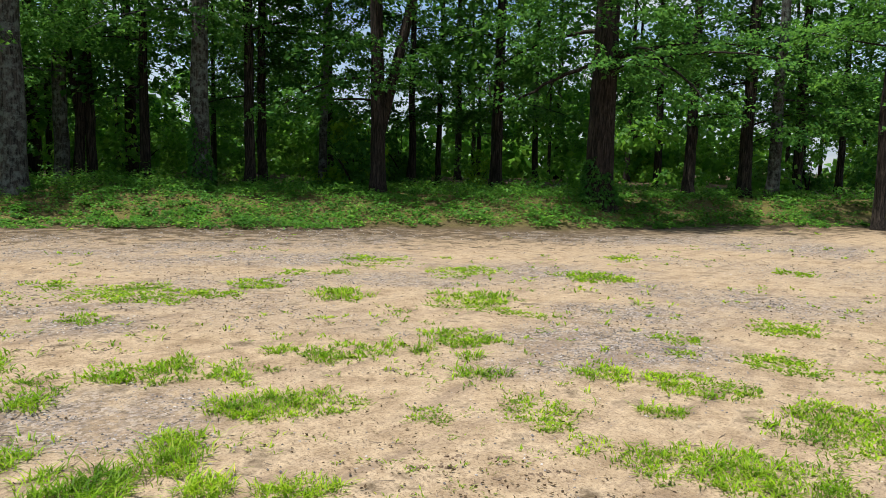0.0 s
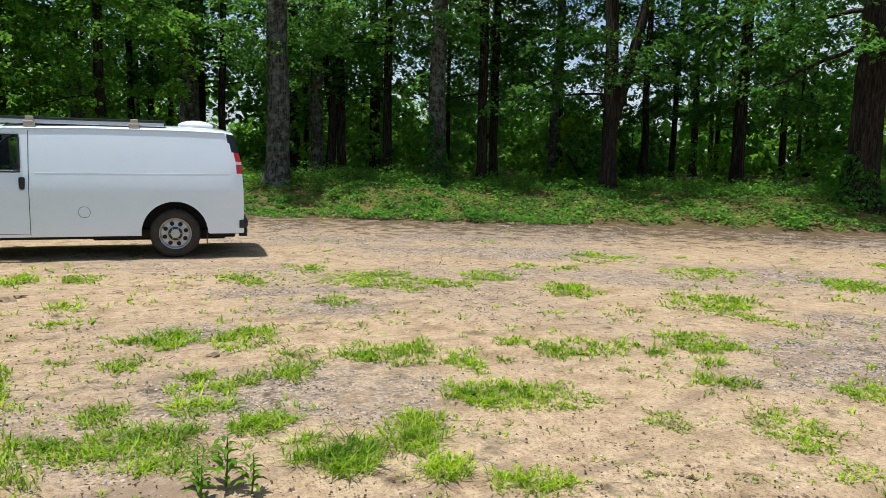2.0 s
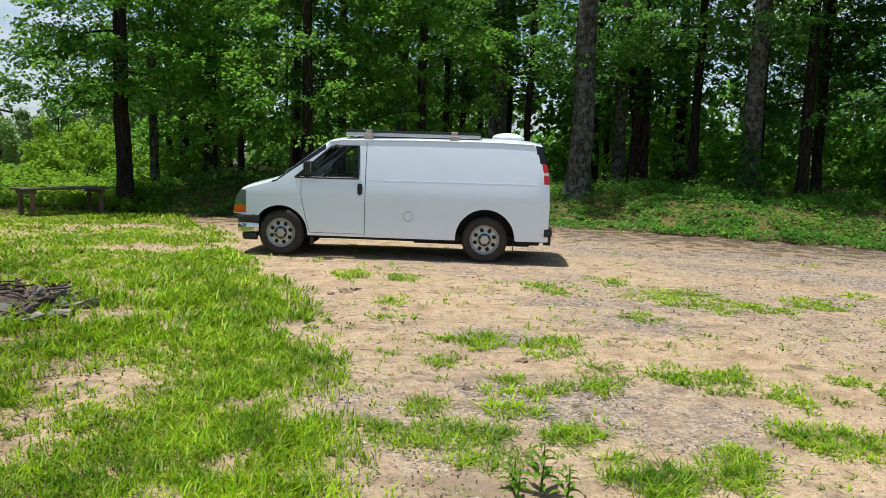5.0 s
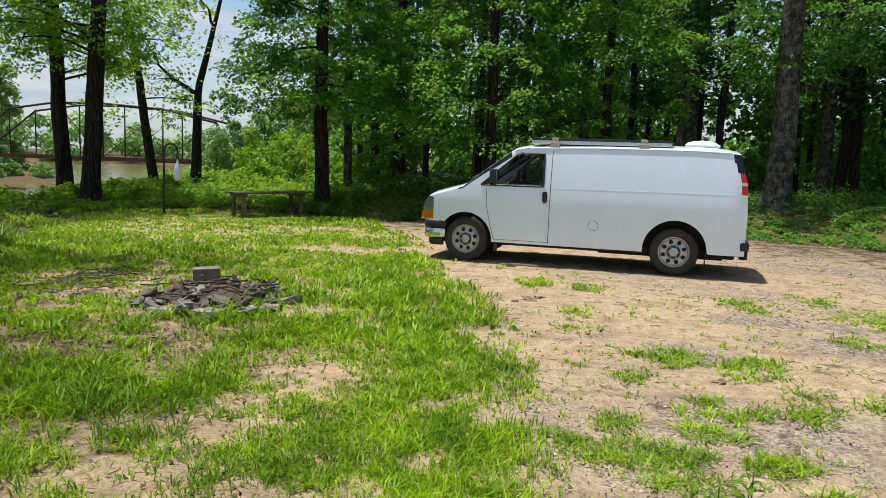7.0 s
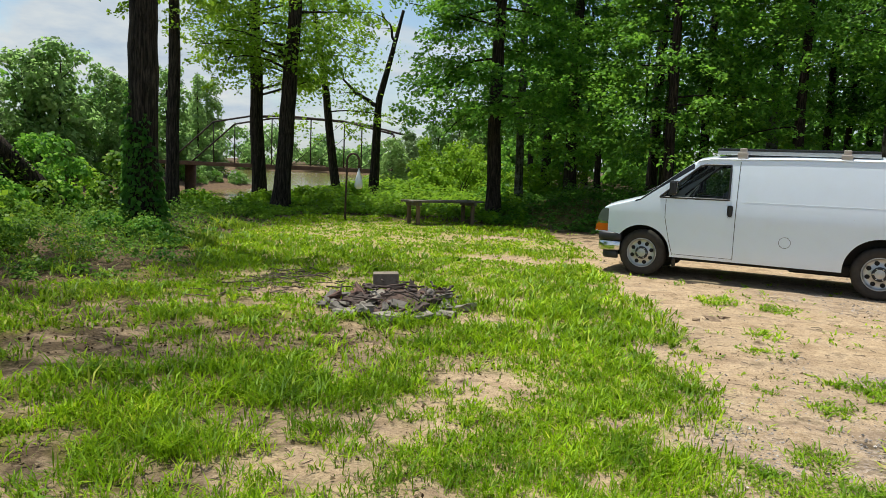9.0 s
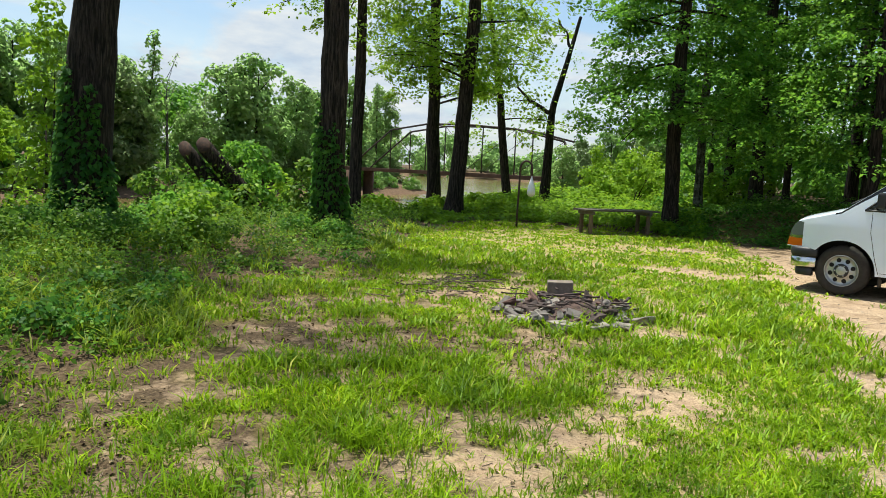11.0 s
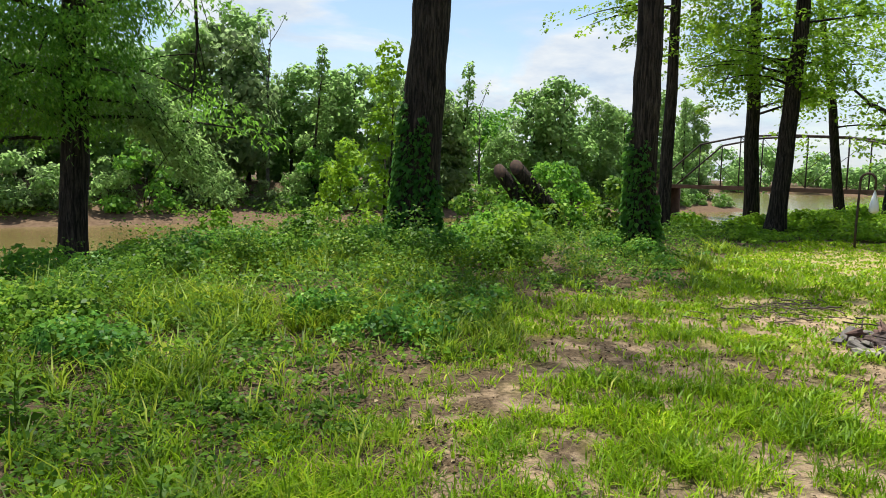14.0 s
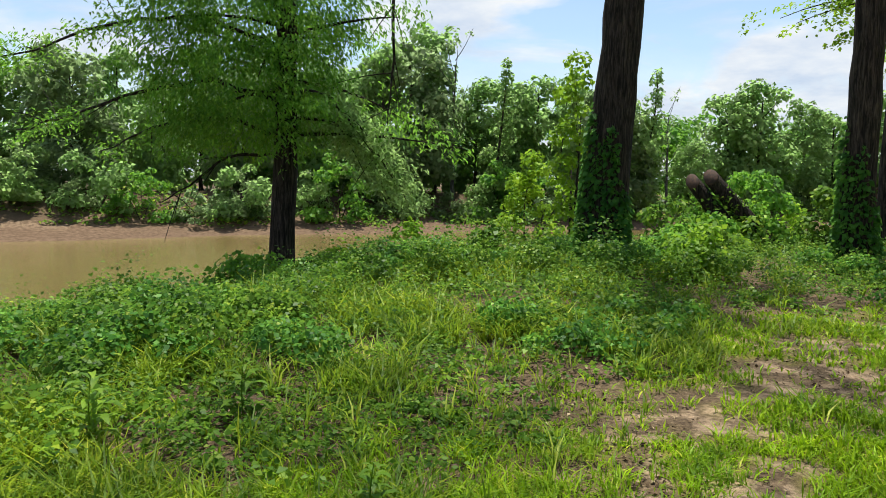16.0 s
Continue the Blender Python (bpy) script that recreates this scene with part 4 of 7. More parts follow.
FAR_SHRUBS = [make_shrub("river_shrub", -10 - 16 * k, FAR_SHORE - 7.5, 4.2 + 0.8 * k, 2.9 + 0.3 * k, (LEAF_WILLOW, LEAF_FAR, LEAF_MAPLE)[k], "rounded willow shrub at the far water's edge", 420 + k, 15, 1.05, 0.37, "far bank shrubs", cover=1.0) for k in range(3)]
for k in range(38):
    x = -118 + 142 * (k + rng.uniform(-0.45, 0.45)) / 38
    y = float(far_shore(x)) - 5.2 - rng.uniform(0, 3.0)
    copy_thing(FAR_SHRUBS[(0, 2, 1, 0, 1)[k % 5]], pose(x, y, float(height(x, y)) - 0.2, 0, 0, rng.uniform(0, 360)) @ Matrix.Scale(rng.uniform(0.55, 1.15), 4))

for k in range(12):
    x, y = -109 + 1.25 * k + rng.uniform(-0.4, 0.4), FAR_SHORE - 1.9 - rng.uniform(0, 2.2)
    copy_thing(FAR_SHRUBS[1 + k % 2], pose(x, y, float(height(x, y)) - 0.2, 0, 0, rng.uniform(0, 360)) @ Matrix.Scale(rng.uniform(0.30, 0.45), 4))

n = 12000
x = rng.uniform(-150, 24, n)
y = far_shore(x) - 4.6 - 6 * rng.uniform(0, 1, n) ** 1.2 + 0.9 * np.sin(x * 0.5) + 0.6 * np.sin(x * 1.3)
p = np.stack([x, y, height(x, y) + rng.uniform(0, 1, n) * (0.8 + 0.5 * fuzz(x, y, 0.4, 2.0))], -1)
v, f = leaves(p, rng.uniform(0.25, 0.45, n), rng, 0.42, 0.3, 0.5)
tagged(link_mesh("far_bank_weeds", v, [f], LEAF_WEED), "green weeds and vines above the far sand bank", "weeds", kind="stuff")

# dense woods behind the first row, in rounded masses
n = 170
x = rng.uniform(-128, 34, n)
y = far_shore(x) - rng.uniform(18, 36, n)
top = 8.5 + 2.4 * np.sin(x * 0.21) + 1.6 * np.sin(x * 0.53 + 1)
c = np.stack([x, y, 1.0 + rng.uniform(0, 1, n) * top], -1)
v, f = lobe_leaves(c, rng.uniform(1.8, 3.2, n), 0.66, rng, 1.0, 0.9, under=-0.6, rough=0.4)
tagged(link_mesh("far_bank_woods", v, [f], LEAF_MAPLE), "dense green foliage behind the far bank", "woods", kind="stuff")

# trees beyond the bend, behind the bridge and the bench
n = 170
b = rng.uniform(97, 127, n)
d = rng.uniform(312, 352, n)
top = np.interp(b, [97, 108, 114, 117, 121, 127], [9, 9, 8, 12, 15, 17]) + 2.2 * np.sin(b * 1.7) + 1.5 * np.sin(b * 4.1)
c = np.stack([-d * np.sin(np.radians(b)), d * np.cos(np.radians(b)), -2.0 + rng.uniform(0, 1, n) * top], -1)
v, f = lobe_leaves(c, rng.uniform(3.0, 5.0, n), 1.3, rng, 0.8, 0.8, under=-0.5)
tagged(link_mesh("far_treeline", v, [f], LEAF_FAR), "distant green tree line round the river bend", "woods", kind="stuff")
for k, (b, d, kind, size) in enumerate([(110.5, 62, 0, 0.38), (108.6, 70, 4, 0.42), (107.0, 58, 0, 0.40), (105.4, 66, 4, 0.46), (103.8, 60, 1, 0.46), (112.4, 84, 0, 0.40), (102.4, 64, 0, 0.5), (101.0, 70, 4, 0.62)]):
    x, y = -d * math.sin(radians(b)), d * math.cos(radians(b))
    copy_thing(FAR_KINDS[kind], pose(x, y, float(height(x, y)) - 0.3, 0, 0, 47 * k) @ Matrix.Scale(size, 4))

# ---- grass, weeds and vines ----
rng = np.random.default_rng(21)


def lawn_edge(x):
    return np.interp(x, [-30, -22, -15.5, -12.2, -10, -7.9, -6.85, -5.5, -4.85, -4.2, -3.7, -2, 6], [-4.2, -3.4, -1.6, -1.2, -0.3, -0.1, 0.3, 0.25, 0.05, 0.1, 0.15, 0.6, 0.6])


# clumps of grass on the open sand: x, y, half length, half width
CLUMPS = [
    (-6.30, 1.91, 0.37, 0.25), (-5.35, 1.99, 0.23, 0.23), (-5.16, 1.48, 0.26, 0.24), (-3.58, 1.51, 0.25, 0.13), (-4.23, 1.37, 0.21, 0.14), (-3.66, 2.07, 0.24, 0.18),
    (-3.14, 2.00, 0.12, 0.10), (-2.84, 2.29, 0.21, 0.11), (-3.11, 3.58, 0.23, 0.14), (-2.59, 4.22, 0.32, 0.28), (-3.43, 4.69, 0.28, 0.12), (-2.69, 5.38, 0.24, 0.14),
    (-1.87, 5.68, 0.43, 0.22), (-1.91, 4.85, 0.17, 0.10), (-1.63, 6.83, 0.34, 0.34), (-1.26, 4.05, 0.61, 0.21), (-4.76, 4.35, 0.26, 0.24), (-4.45, 4.84, 0.29, 0.20),
    (-4.29, 5.56, 0.31, 0.25), (-3.80, 5.10, 0.10, 0.10), (-3.98, 3.10, 0.49, 0.24), (-5.17, 2.94, 0.62, 0.35), (-5.16, 4.08, 0.16, 0.12),
]
CLUMPS_B = [
    (-8.74, 4.50, 0.67, 0.55), (-8.14, 5.13, 0.39, 0.31), (-8.92, 9.05, 0.66, 0.55), (-6.87, 6.36, 0.34, 0.34), (-5.37, 7.26, 0.54, 0.42), (-7.13, 9.16, 0.75, 0.46),
    (-5.26, 10.24, 0.46, 0.45), (-4.43, 6.97, 0.23, 0.14), (-10.03, 4.06, 0.26, 0.26), (-9.52, 2.93, 0.44, 0.34), (-7.68, 3.43, 0.24, 0.20), (-2.70, 7.08, 0.27, 0.13),
    (-2.06, 8.43, 0.31, 0.31), (-2.42, 6.53, 0.12, 0.10), (-8.54, 10.27, 0.27, 0.27), (-8.38, 6.12, 0.33, 0.30), (-3.15, 13.17, 0.33, 0.33), (-6.13, 12.75, 0.34, 0.28),
    (-8.84, 7.15, 0.23, 0.22), (-8.33, 7.58, 0.27, 0.25),
]
CLUMPS_C = [
    (-6.69, 1.27, 0.30, 0.21), (-6.44, 1.97, 0.27, 0.19), (-5.69, 2.12, 0.20, 0.20), (-6.02, 0.88, 0.22, 0.16), (-4.95, 0.53, 0.20, 0.18), (-5.23, 1.04, 0.17, 0.10),
    (-5.40, 1.30, 0.16, 0.10), (-5.08, 1.56, 0.15, 0.10), (-6.31, 0.44, 0.10, 0.10), (-4.17, 0.58, 0.44, 0.23), (-3.73, 2.10, 0.21, 0.18), (-3.88, 1.46, 0.20, 0.12),
    (-3.60, 1.64, 0.16, 0.13), (-4.74, 1.20, 0.20, 0.11), (-9.48, 2.91, 0.36, 0.28), (-10.11, 4.13, 0.22, 0.22), (-7.73, 0.62, 0.22, 0.14), (-8.55, 0.74, 0.14, 0.14),
    (-10.69, 0.46, 0.26, 0.26), (-10.42, 1.04, 0.34, 0.19), (-4.47, 0.15, 0.11, 0.11), (-0.50, 5.50, 0.80, 0.50), (-0.40, 7.50, 0.80, 0.70),
]
BARE = [(-5.2, -4.9, 1.3, 0.5), (-5.5, -5.6, 0.9, 0.3), (-4.6, -3.85, 0.6, 0.18), (-3.1, -4.9, 0.8, 0.3), (-2.3, -5.3, 0.5, 0.25), (-2.2, -4.3, 0.45, 0.2), (-4.9, -1.95, 0.35, 0.2),
        (-8.0, -2.1, 0.6, 0.3), (-13.8, -2.6, 1.8, 0.6), (-17.3, -4.4, 1.2, 0.5), (-7.5, -5.35, 1.2, 0.3), (-6.2, -5.0, 0.6, 0.25), (-8.6, -4.9, 0.6, 0.25), (-0.6, -5.2, 0.6, 0.25), (-6.9, -3.9, 0.5, 0.2), (-10.3, -4.2, 0.5, 0.3), (-6.1, -2.5, 0.35, 0.2)]
# grey gravel on the sand: x, y, half length, half width
GRAVEL = [(-4.6, 1.9, 0.8, 0.4), (-4.9, 2.3, 0.5, 0.3), (-3.3, 6.3, 0.9, 0.5), (-3.4, 5.1, 0.5, 0.3), (-6.9, 8.3, 1.2, 0.5), (-3.2, 9.9, 1.6, 0.6), (-3.6, 8.1, 0.8, 0.4), (-7.4, 3.1, 0.6, 0.3), (-16.0, 8.0, 2.5, 1.0), (-13.8, 11.5, 3.0, 1.2),
          (-10.5, 15.2, 4.0, 1.2), (-6.0, 18.0, 4.0, 1.2), (-6.6, 10.0, 1.5, 0.5), (-10.6, 7.7, 2.0, 0.6), (-4.1, 2.2, 0.4, 0.3), (-8.7, 5.7, 1.4, 0.4), (-8.5, 3.4, 0.8, 0.3), (-6.7, 1.6, 0.5, 0.3), (-13.7, 5.4, 2.0, 0.8), (-12.8, 7.8, 2.5, 0.8)]


def blob(x, y, spots, turn=0.75):
    """How far inside the nearest of some ragged ellipses: 1 at a middle, 0 at a rim. Long axes run across the clearing."""
    best = np.full(np.shape(x), -9.0)
    for cx, cy, a, b in spots:
        t = math.atan2(cy, cx) + math.pi / 2
        u = (x - cx) * math.cos(t) + (y - cy) * math.sin(t)
        v = -(x - cx) * math.sin(t) + (y - cy) * math.cos(t)
        best = np.maximum(best, 1 - (u / a / 1.15) ** 2 - (v / b / 1.45) ** 2)
    return best


def gravel_density(x, y):
    """How thickly grey stones lie on the sand, 0 to 1."""
    spots = np.clip(0.45 + 0.55 * blob(x, y, GRAVEL) + 0.55 * fuzz(x, y, 2.4, 3.0) + 0.35 * fuzz(x, y, 7.0, 8.0), 0, 1)
    stray = 0.55 * np.clip(0.9 * fuzz(x + 0.6 * y, 3.0 * y - 1.2 * x, 0.8, 4.0) - 0.15, 0, 1)
    return np.maximum(spots, stray) * (np.asarray(y) > -1.5)


def grass_density(x, y):
    ed = lawn_edge(x) + 0.22 * fuzz(x, y, 3.1, 1.0)
    lawn = np.clip((ed - y) / 0.5, 0, 1) * np.clip(0.35 - 0.55 * wild(x, y), 0, 1)
    holes = np.clip(blob(x, y, BARE) + 0.5 * fuzz(x, y, 4.0, 2.0), 0, 1)
    even = np.clip((np.hypot(x, y) - 8) / 5, 0, 1)
    lawn = lawn * np.clip(0.54 + 0.16 * np.clip((5.5 - np.hypot(x, y)) / 2, 0, 1) + 0.65 * fuzz(x, y, 2.6, 3.0) + 0.7 * fuzz(x, y, 7.0, 5.0) + 0.6 * fuzz(x, y, 13.0, 9.0), 0.10 + 0.45 * even, 1) * (1 - 0.93 * holes)
    c = np.maximum(np.maximum(blob(x, y, CLUMPS), blob(x, y, CLUMPS_B)), blob(x, y, CLUMPS_C)) + 0.6 * fuzz(x, y, 6.0, 4.0) + 0.55 * fuzz(x, y, 15.0, 6.0)
    clump = 0.80 * np.clip(c * 1.35 + 0.15, 0, 1) ** 1.4
    sparse = 0.022 * (fuzz(x, y, 1.3, 7.0) > 0.1)
    return np.maximum(np.maximum(lawn, clump), sparse)


# short turf between the blades of the lawn
ground = next(o for o in scene.objects if o.name == "ground")
co = np.empty(len(ground.data.vertices) * 3, dtype=np.float32)
ground.data.vertices.foreach_get("co", co)
gx, gy = co[0::3].astype(float), co[1::3].astype(float)
turf = np.clip(grass_density(gx, gy) * 1.1 - 0.15, 0, 0.85) * np.clip(0.25 + np.hypot(gx, gy) / 11, 0.4, 1) * (gy < lawn_edge(gx) + 0.2) * (np.hypot(gx, gy) < 32)
wg, bg = wild(gx, gy), bearing(gx, gy)
turf = np.maximum(turf, 0.26 * np.clip(wg / 1.2, 0, 1) * (wg < 9) * ((bg < 104) | (bg > 340)))
ground.data.attributes.new("gravel", "FLOAT", "POINT").data.foreach_set("value", gravel_density(gx, gy).astype(np.float32))
ground.data.attributes.new("thatch", "FLOAT", "POINT").data.foreach_set("value", turf.astype(np.float32))


def blades(x, y, tall, wide, rng, lean=0.5, bend=0.5, a=None):
    n = len(x)
    a = rng.uniform(0, 2 * np.pi, n) if a is None else a + rng.normal(size=n) * 0.5
    d = np.stack([np.cos(a), np.sin(a), 0 * a], -1)
    s = np.stack([-np.sin(a), np.cos(a), 0 * a], -1) * (wide / 2)[:, None]
    z = height(x, y) - 0.008
    p = np.stack([x, y, z], -1)
    k = (lean * rng.uniform(0.1, 1, n) * tall)[:, None]
    up = np.array([0, 0, 1.0])
    mid = p + d * k * 0.4 + up * tall[:, None] * 0.55
    tip = p + d * k * (1 + bend) + up * tall[:, None] * rng.uniform(0.7, 1.0, n)[:, None]
    v = np.stack([p, mid + s, tip, mid - s], 1).reshape(-1, 3)
    return v, [np.arange(n * 4).reshape(n, 4)]


def scatter(n, d0, d1, b0, b1, rng, power=1.0):
    """Plan places round the clearing's middle, thinning with distance."""
    d = d0 * (d1 / d0) ** (rng.uniform(0, 1, n) ** power)
    b = np.radians(rng.uniform(b0, b1, n))
    return -d * np.sin(b), d * np.cos(b), d


def tufts(n, per, d0, d1, b0, b1, density, rng, power=1.0):
    """Plan places of blades that fan out from tufts."""
    x, y, d = scatter(n, d0, d1, b0, b1, rng, power)
    keep = rng.uniform(size=len(x)) < density(x, y, d)
    x, y, d = (np.repeat(q[keep], per) for q in (x, y, d))
    size = np.repeat(rng.uniform(0.65, 1.35, len(x) // per), per)
    a = rng.uniform(0, 2 * np.pi, len(x))
    r = np.abs(rng.normal(size=len(x))) * (0.012 + 0.0045 * d) * size
    return x + r * np.cos(a), y + r * np.sin(a), d, a, size


x, y, d, a, size = tufts(145000, 6, 2.3, 26, -2, 198, lambda x, y, d: grass_density(x, y), rng)
on_sand = y > lawn_edge(x)
tall = rng.uniform(0.045, 0.135, len(x)) * size * np.where(on_sand, 0.50, 1.0) * (0.8 + 0.4 * fuzz(x, y, 1.9, 9.0))
for kind, pick, mat, label, lean in (("grass", ~on_sand, GRASS, "bright yellow-green lawn grass with bare patches", 0.85), ("grass_tufts", on_sand, TUFT_GRASS, "green grass in low tufts on the sand", 1.25)):
    v, f = blades(x[pick], y[pick], np.maximum(tall, 0.025)[pick], (np.where(d > 7, 1.25, 0.72 + 0.07 * d) * (0.0018 + 0.0019 * d))[pick], rng, lean, 0.6, a[pick])
    tagged(link_mesh(kind, v, f, mat), label, "grass", kind="stuff")


# the same lawn round the standing place
x, y = rng.uniform(-2.4, 9, 22000), rng.uniform(-7, 2, 22000)
b = bearing(x, y)
keep = ((np.hypot(x, y) < 2.3) | ((b > 198) & (b < 350))) & (rng.uniform(size=len(x)) < grass_density(x, y))
x, y = np.repeat(x[keep], 7), np.repeat(y[keep], 7)
a = rng.uniform(0, 2 * np.pi, len(x))
r = np.abs(rng.normal(size=len(x))) * 0.03
x, y = x + r * np.cos(a), y + r * np.sin(a)
v, f = blades(x, y, rng.uniform(0.04, 0.12, len(x)), np.full(len(x), 0.009), rng, 0.85, 0.6, a)
tagged(link_mesh("grass", v, f, GRASS), "bright yellow-green lawn grass with bare patches", "grass", kind="stuff")


def weed_height(x, y):
    w = wild(x, y)
    b = bearing(x, y)
    bank = (b > 118) & (b < 260)
    mounds = 0.45 + 0.6 * (0.5 + 0.5 * fuzz(x, y, 0.85, 6.0)) + 0.4 * fuzz(x, y, 2.3, 8.0)
    crest = np.clip(1 + (y + 12.5) / 5, 0.35, 1)
    h = np.where(bank, 0.12 + 0.13 * np.clip(w, 0, 5.5) * crest * np.clip((b - 118) / 14, 0.5, 1), np.where((b > 104.5) & (b <= 118), 0.42 + 0.03 * np.clip(w, 0, 12), 0.22 + 0.06 * np.clip(w, 0, 5)))
    return np.clip(h * mounds, 0.06, 1.6)


def weeds(name, n, d0, d1, b0, b1, size, mat, label, power=1.0, deep=14.0, only=None, per=18, full=False):
    """Leafy plants: leaves round short leaning stems."""
    x, y, d = scatter(n // per, d0, d1, b0, b1, rng, power)
    w = wild(x, y)
    thin = np.clip((w + 0.6) / 3.0 + 0.8 * fuzz(x, y, 1.9, 3.3), 0.03, 1)
    if full:
        thin = np.clip((w + 0.25 + 0.5 * fuzz(x, y, 1.5, 2.0)) / 0.5, 0.0, 1)
    keep = (w > -0.8) & (w < deep) & (rng.uniform(size=len(x)) < thin)
    if only is not None:
        keep &= only(x, y)
    x, y, d = x[keep], y[keep], d[keep]
    h = weed_height(x, y) * rng.uniform(0.55, 1.25, len(x))
    m = len(x)
    u = rng.uniform(0.15, 1, (m, per)) ** 0.7
    a = rng.uniform(0, 2 * np.pi, (m, per))
    r = (0.04 + 0.16 * h[:, None] + 0.004 * d[:, None]) * rng.uniform(0.3, 1.2, (m, per)) * (1.25 - 0.6 * u)
    lx, ly = rng.normal(size=(2, m, 1)) * 0.22
    px, py = x[:, None] + lx * u * h[:, None] + r * np.cos(a), y[:, None] + ly * u * h[:, None] + r * np.sin(a)
    pz = np.repeat(height(x, y)[:, None], per, 1) + u * h[:, None]
    p = np.stack([px, py, pz], -1).reshape(-1, 3)
    o = np.stack([np.cos(a), np.sin(a), 0 * a], -1).reshape(-1, 3)
    s = np.repeat(size * (0.75 + 0.03 * d) * rng.uniform(0.6, 1.5, m), per) * rng.uniform(0.7, 1.2, m * per)
    v, f = leaves(p, s, rng, 0.34, 0.15, 0.38 if full else 0.7, o * 1.2)
    return tagged(link_mesh(name, v, [f], mat), label, "weeds", kind="stuff")


weeds("bank_weeds", 145000, 4.6, 27, 117, 200, 0.050, LEAF_WEED, "thick green weeds and vines along the river bank", 0.8, 16.0)
x, y, d = scatter(900, 7.2, 17, 118, 196, rng)
w = wild(x, y)
keep = (w > 0.5) & (w < 9) & (rng.uniform(size=len(x)) < np.clip(0.10 + 0.16 * w, 0, 0.55)) & (fuzz(x, y, 1.1, 12.0) > -0.3)
x, y = x[keep], y[keep]
r = rng.uniform(0.14, 0.36, len(x)) * (0.75 + 0.07 * np.clip(w[keep], 0, 5))
c = np.stack([x, y, height(x, y) + 0.50 * weed_height(x, y)], -1)
for share, mat, label in ((x * 7 % 1 < 0.55, LEAF_EDGE, "dark broad-leaved vines heaped over the river bank"), (x * 7 % 1 >= 0.55, LEAF_WEED, "light green vines heaped over the river bank")):
    v, f = lobe_leaves(c[share], r[share], 0.060, rng, 0.62, 0.72, 0.40, -0.3, 0.65)
    tagged(link_mesh("bank_vines", v, [f], mat), label, "weeds", kind="stuff")
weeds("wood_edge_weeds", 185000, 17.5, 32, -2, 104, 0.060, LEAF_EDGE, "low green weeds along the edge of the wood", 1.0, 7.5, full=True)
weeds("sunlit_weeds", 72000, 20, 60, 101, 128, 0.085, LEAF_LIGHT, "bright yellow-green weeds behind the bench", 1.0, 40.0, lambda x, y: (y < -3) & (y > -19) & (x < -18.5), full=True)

# long grass among the weeds
x, y, d, a, size = tufts(19000, 14, 4.0, 20, 119, 200, lambda x, y, d: (wild(x, y) > -1.5) * (wild(x, y) < 10) * np.clip(0.05 + 0.9 * fuzz(x, y, 2.3, 4.4), 0.05, 0.7), rng, 0.85)
w = wild(x, y)
v, f = blades(x, y, rng.uniform(0.10, 0.33, len(x)) * size * np.clip(0.7 + 0.14 * w, 0.6, 1.6), 0.006 + 0.0014 * d, rng, 0.9, 0.7, a)
tagged(link_mesh("long_grass", v, f, LONG_GRASS), "long arching yellow-green grass on the bank", "grass", kind="stuff")

# bushes on the bank and behind the bench: x, y, height, half width
BUSHES = [(-13.1, -14.75, 1.05, 0.75), (-14.3, -14.6, 1.0, 0.7), (-26.0, -13.4, 0.6, 1.2), (-24.4, -14.6, 0.6, 1.0), (-28.2, -13.6, 0.6, 1.3), (-30.5, -14.2, 0.6, 1.4), (-21.0, -15.0, 0.8, 1.0), (-13.0, -15.9, 1.4, 0.9), (-11.0, -19.7, 3.3, 1.1), (-15.3, -15.0, 2.1, 0.9), (-16.6, -14.0, 1.7, 0.9), (-5.3, -14.7, 1.15, 0.5), (-1.9, -14.0, 0.95, 0.9), (-6.4, -13.4, 0.9, 0.6), (-3.6, -13.9, 0.8, 0.6),
          (-10.4, -13.0, 0.8, 0.9), (-12.0, -13.6, 0.8, 0.9), (-42.9, -14.2, 3.4, 1.1), (-38.6, -11.0, 2.8, 1.4), (-46.0, -12.0, 3.0, 1.6), (-36.0, -8.2, 1.7, 1.3), (-34.0, -5.0, 2.6, 1.5), (-32.5, -5.6, 1.5, 1.2),
          (-9.3, -11.0, 1.0, 0.8), (-16.0, -17.0, 2.4, 1.3), (-18.5, -17.5, 1.8, 1.2), (-9.25, -14.9, 4.6, 0.55), (-33.0, -9.3, 2.3, 1.4), (-33.8, -11.2, 1.8, 1.2), (-37.5, -10.0, 3.0, 1.6), (-26.8, -11.8, 0.9, 0.8), (-30.5, -10.4, 1.2, 1.0), (-13.2, -14.6, 0.95, 0.7), (-12.6, -15.2, 0.8, 0.6)]
for k, (x, y, t, w) in enumerate(BUSHES):
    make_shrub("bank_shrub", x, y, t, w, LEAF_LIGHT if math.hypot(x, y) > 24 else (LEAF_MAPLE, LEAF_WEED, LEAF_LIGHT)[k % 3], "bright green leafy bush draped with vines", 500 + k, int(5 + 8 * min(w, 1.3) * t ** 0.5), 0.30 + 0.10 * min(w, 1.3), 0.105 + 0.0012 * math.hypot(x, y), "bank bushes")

# pebbles and dry twigs on the sand
x, y, d = scatter(100000, 2.4, 19, 0, 112, rng)
keep = (grass_density(x, y) < 0.5) & (wild(x, y) < -0.3) & (rng.uniform(size=len(x)) < 0.04 + 0.9 * gravel_density(x, y))
x, y, d = x[keep], y[keep], d[keep]
r = rng.uniform(0.0035, 0.0125, len(x)) * (0.7 + 0.07 * d)
octa = np.array([[1, 0, 0], [0, 1, 0], [-1, 0, 0], [0, -1, 0], [0, 0, 0.7], [0, 0, -0.5]], float)
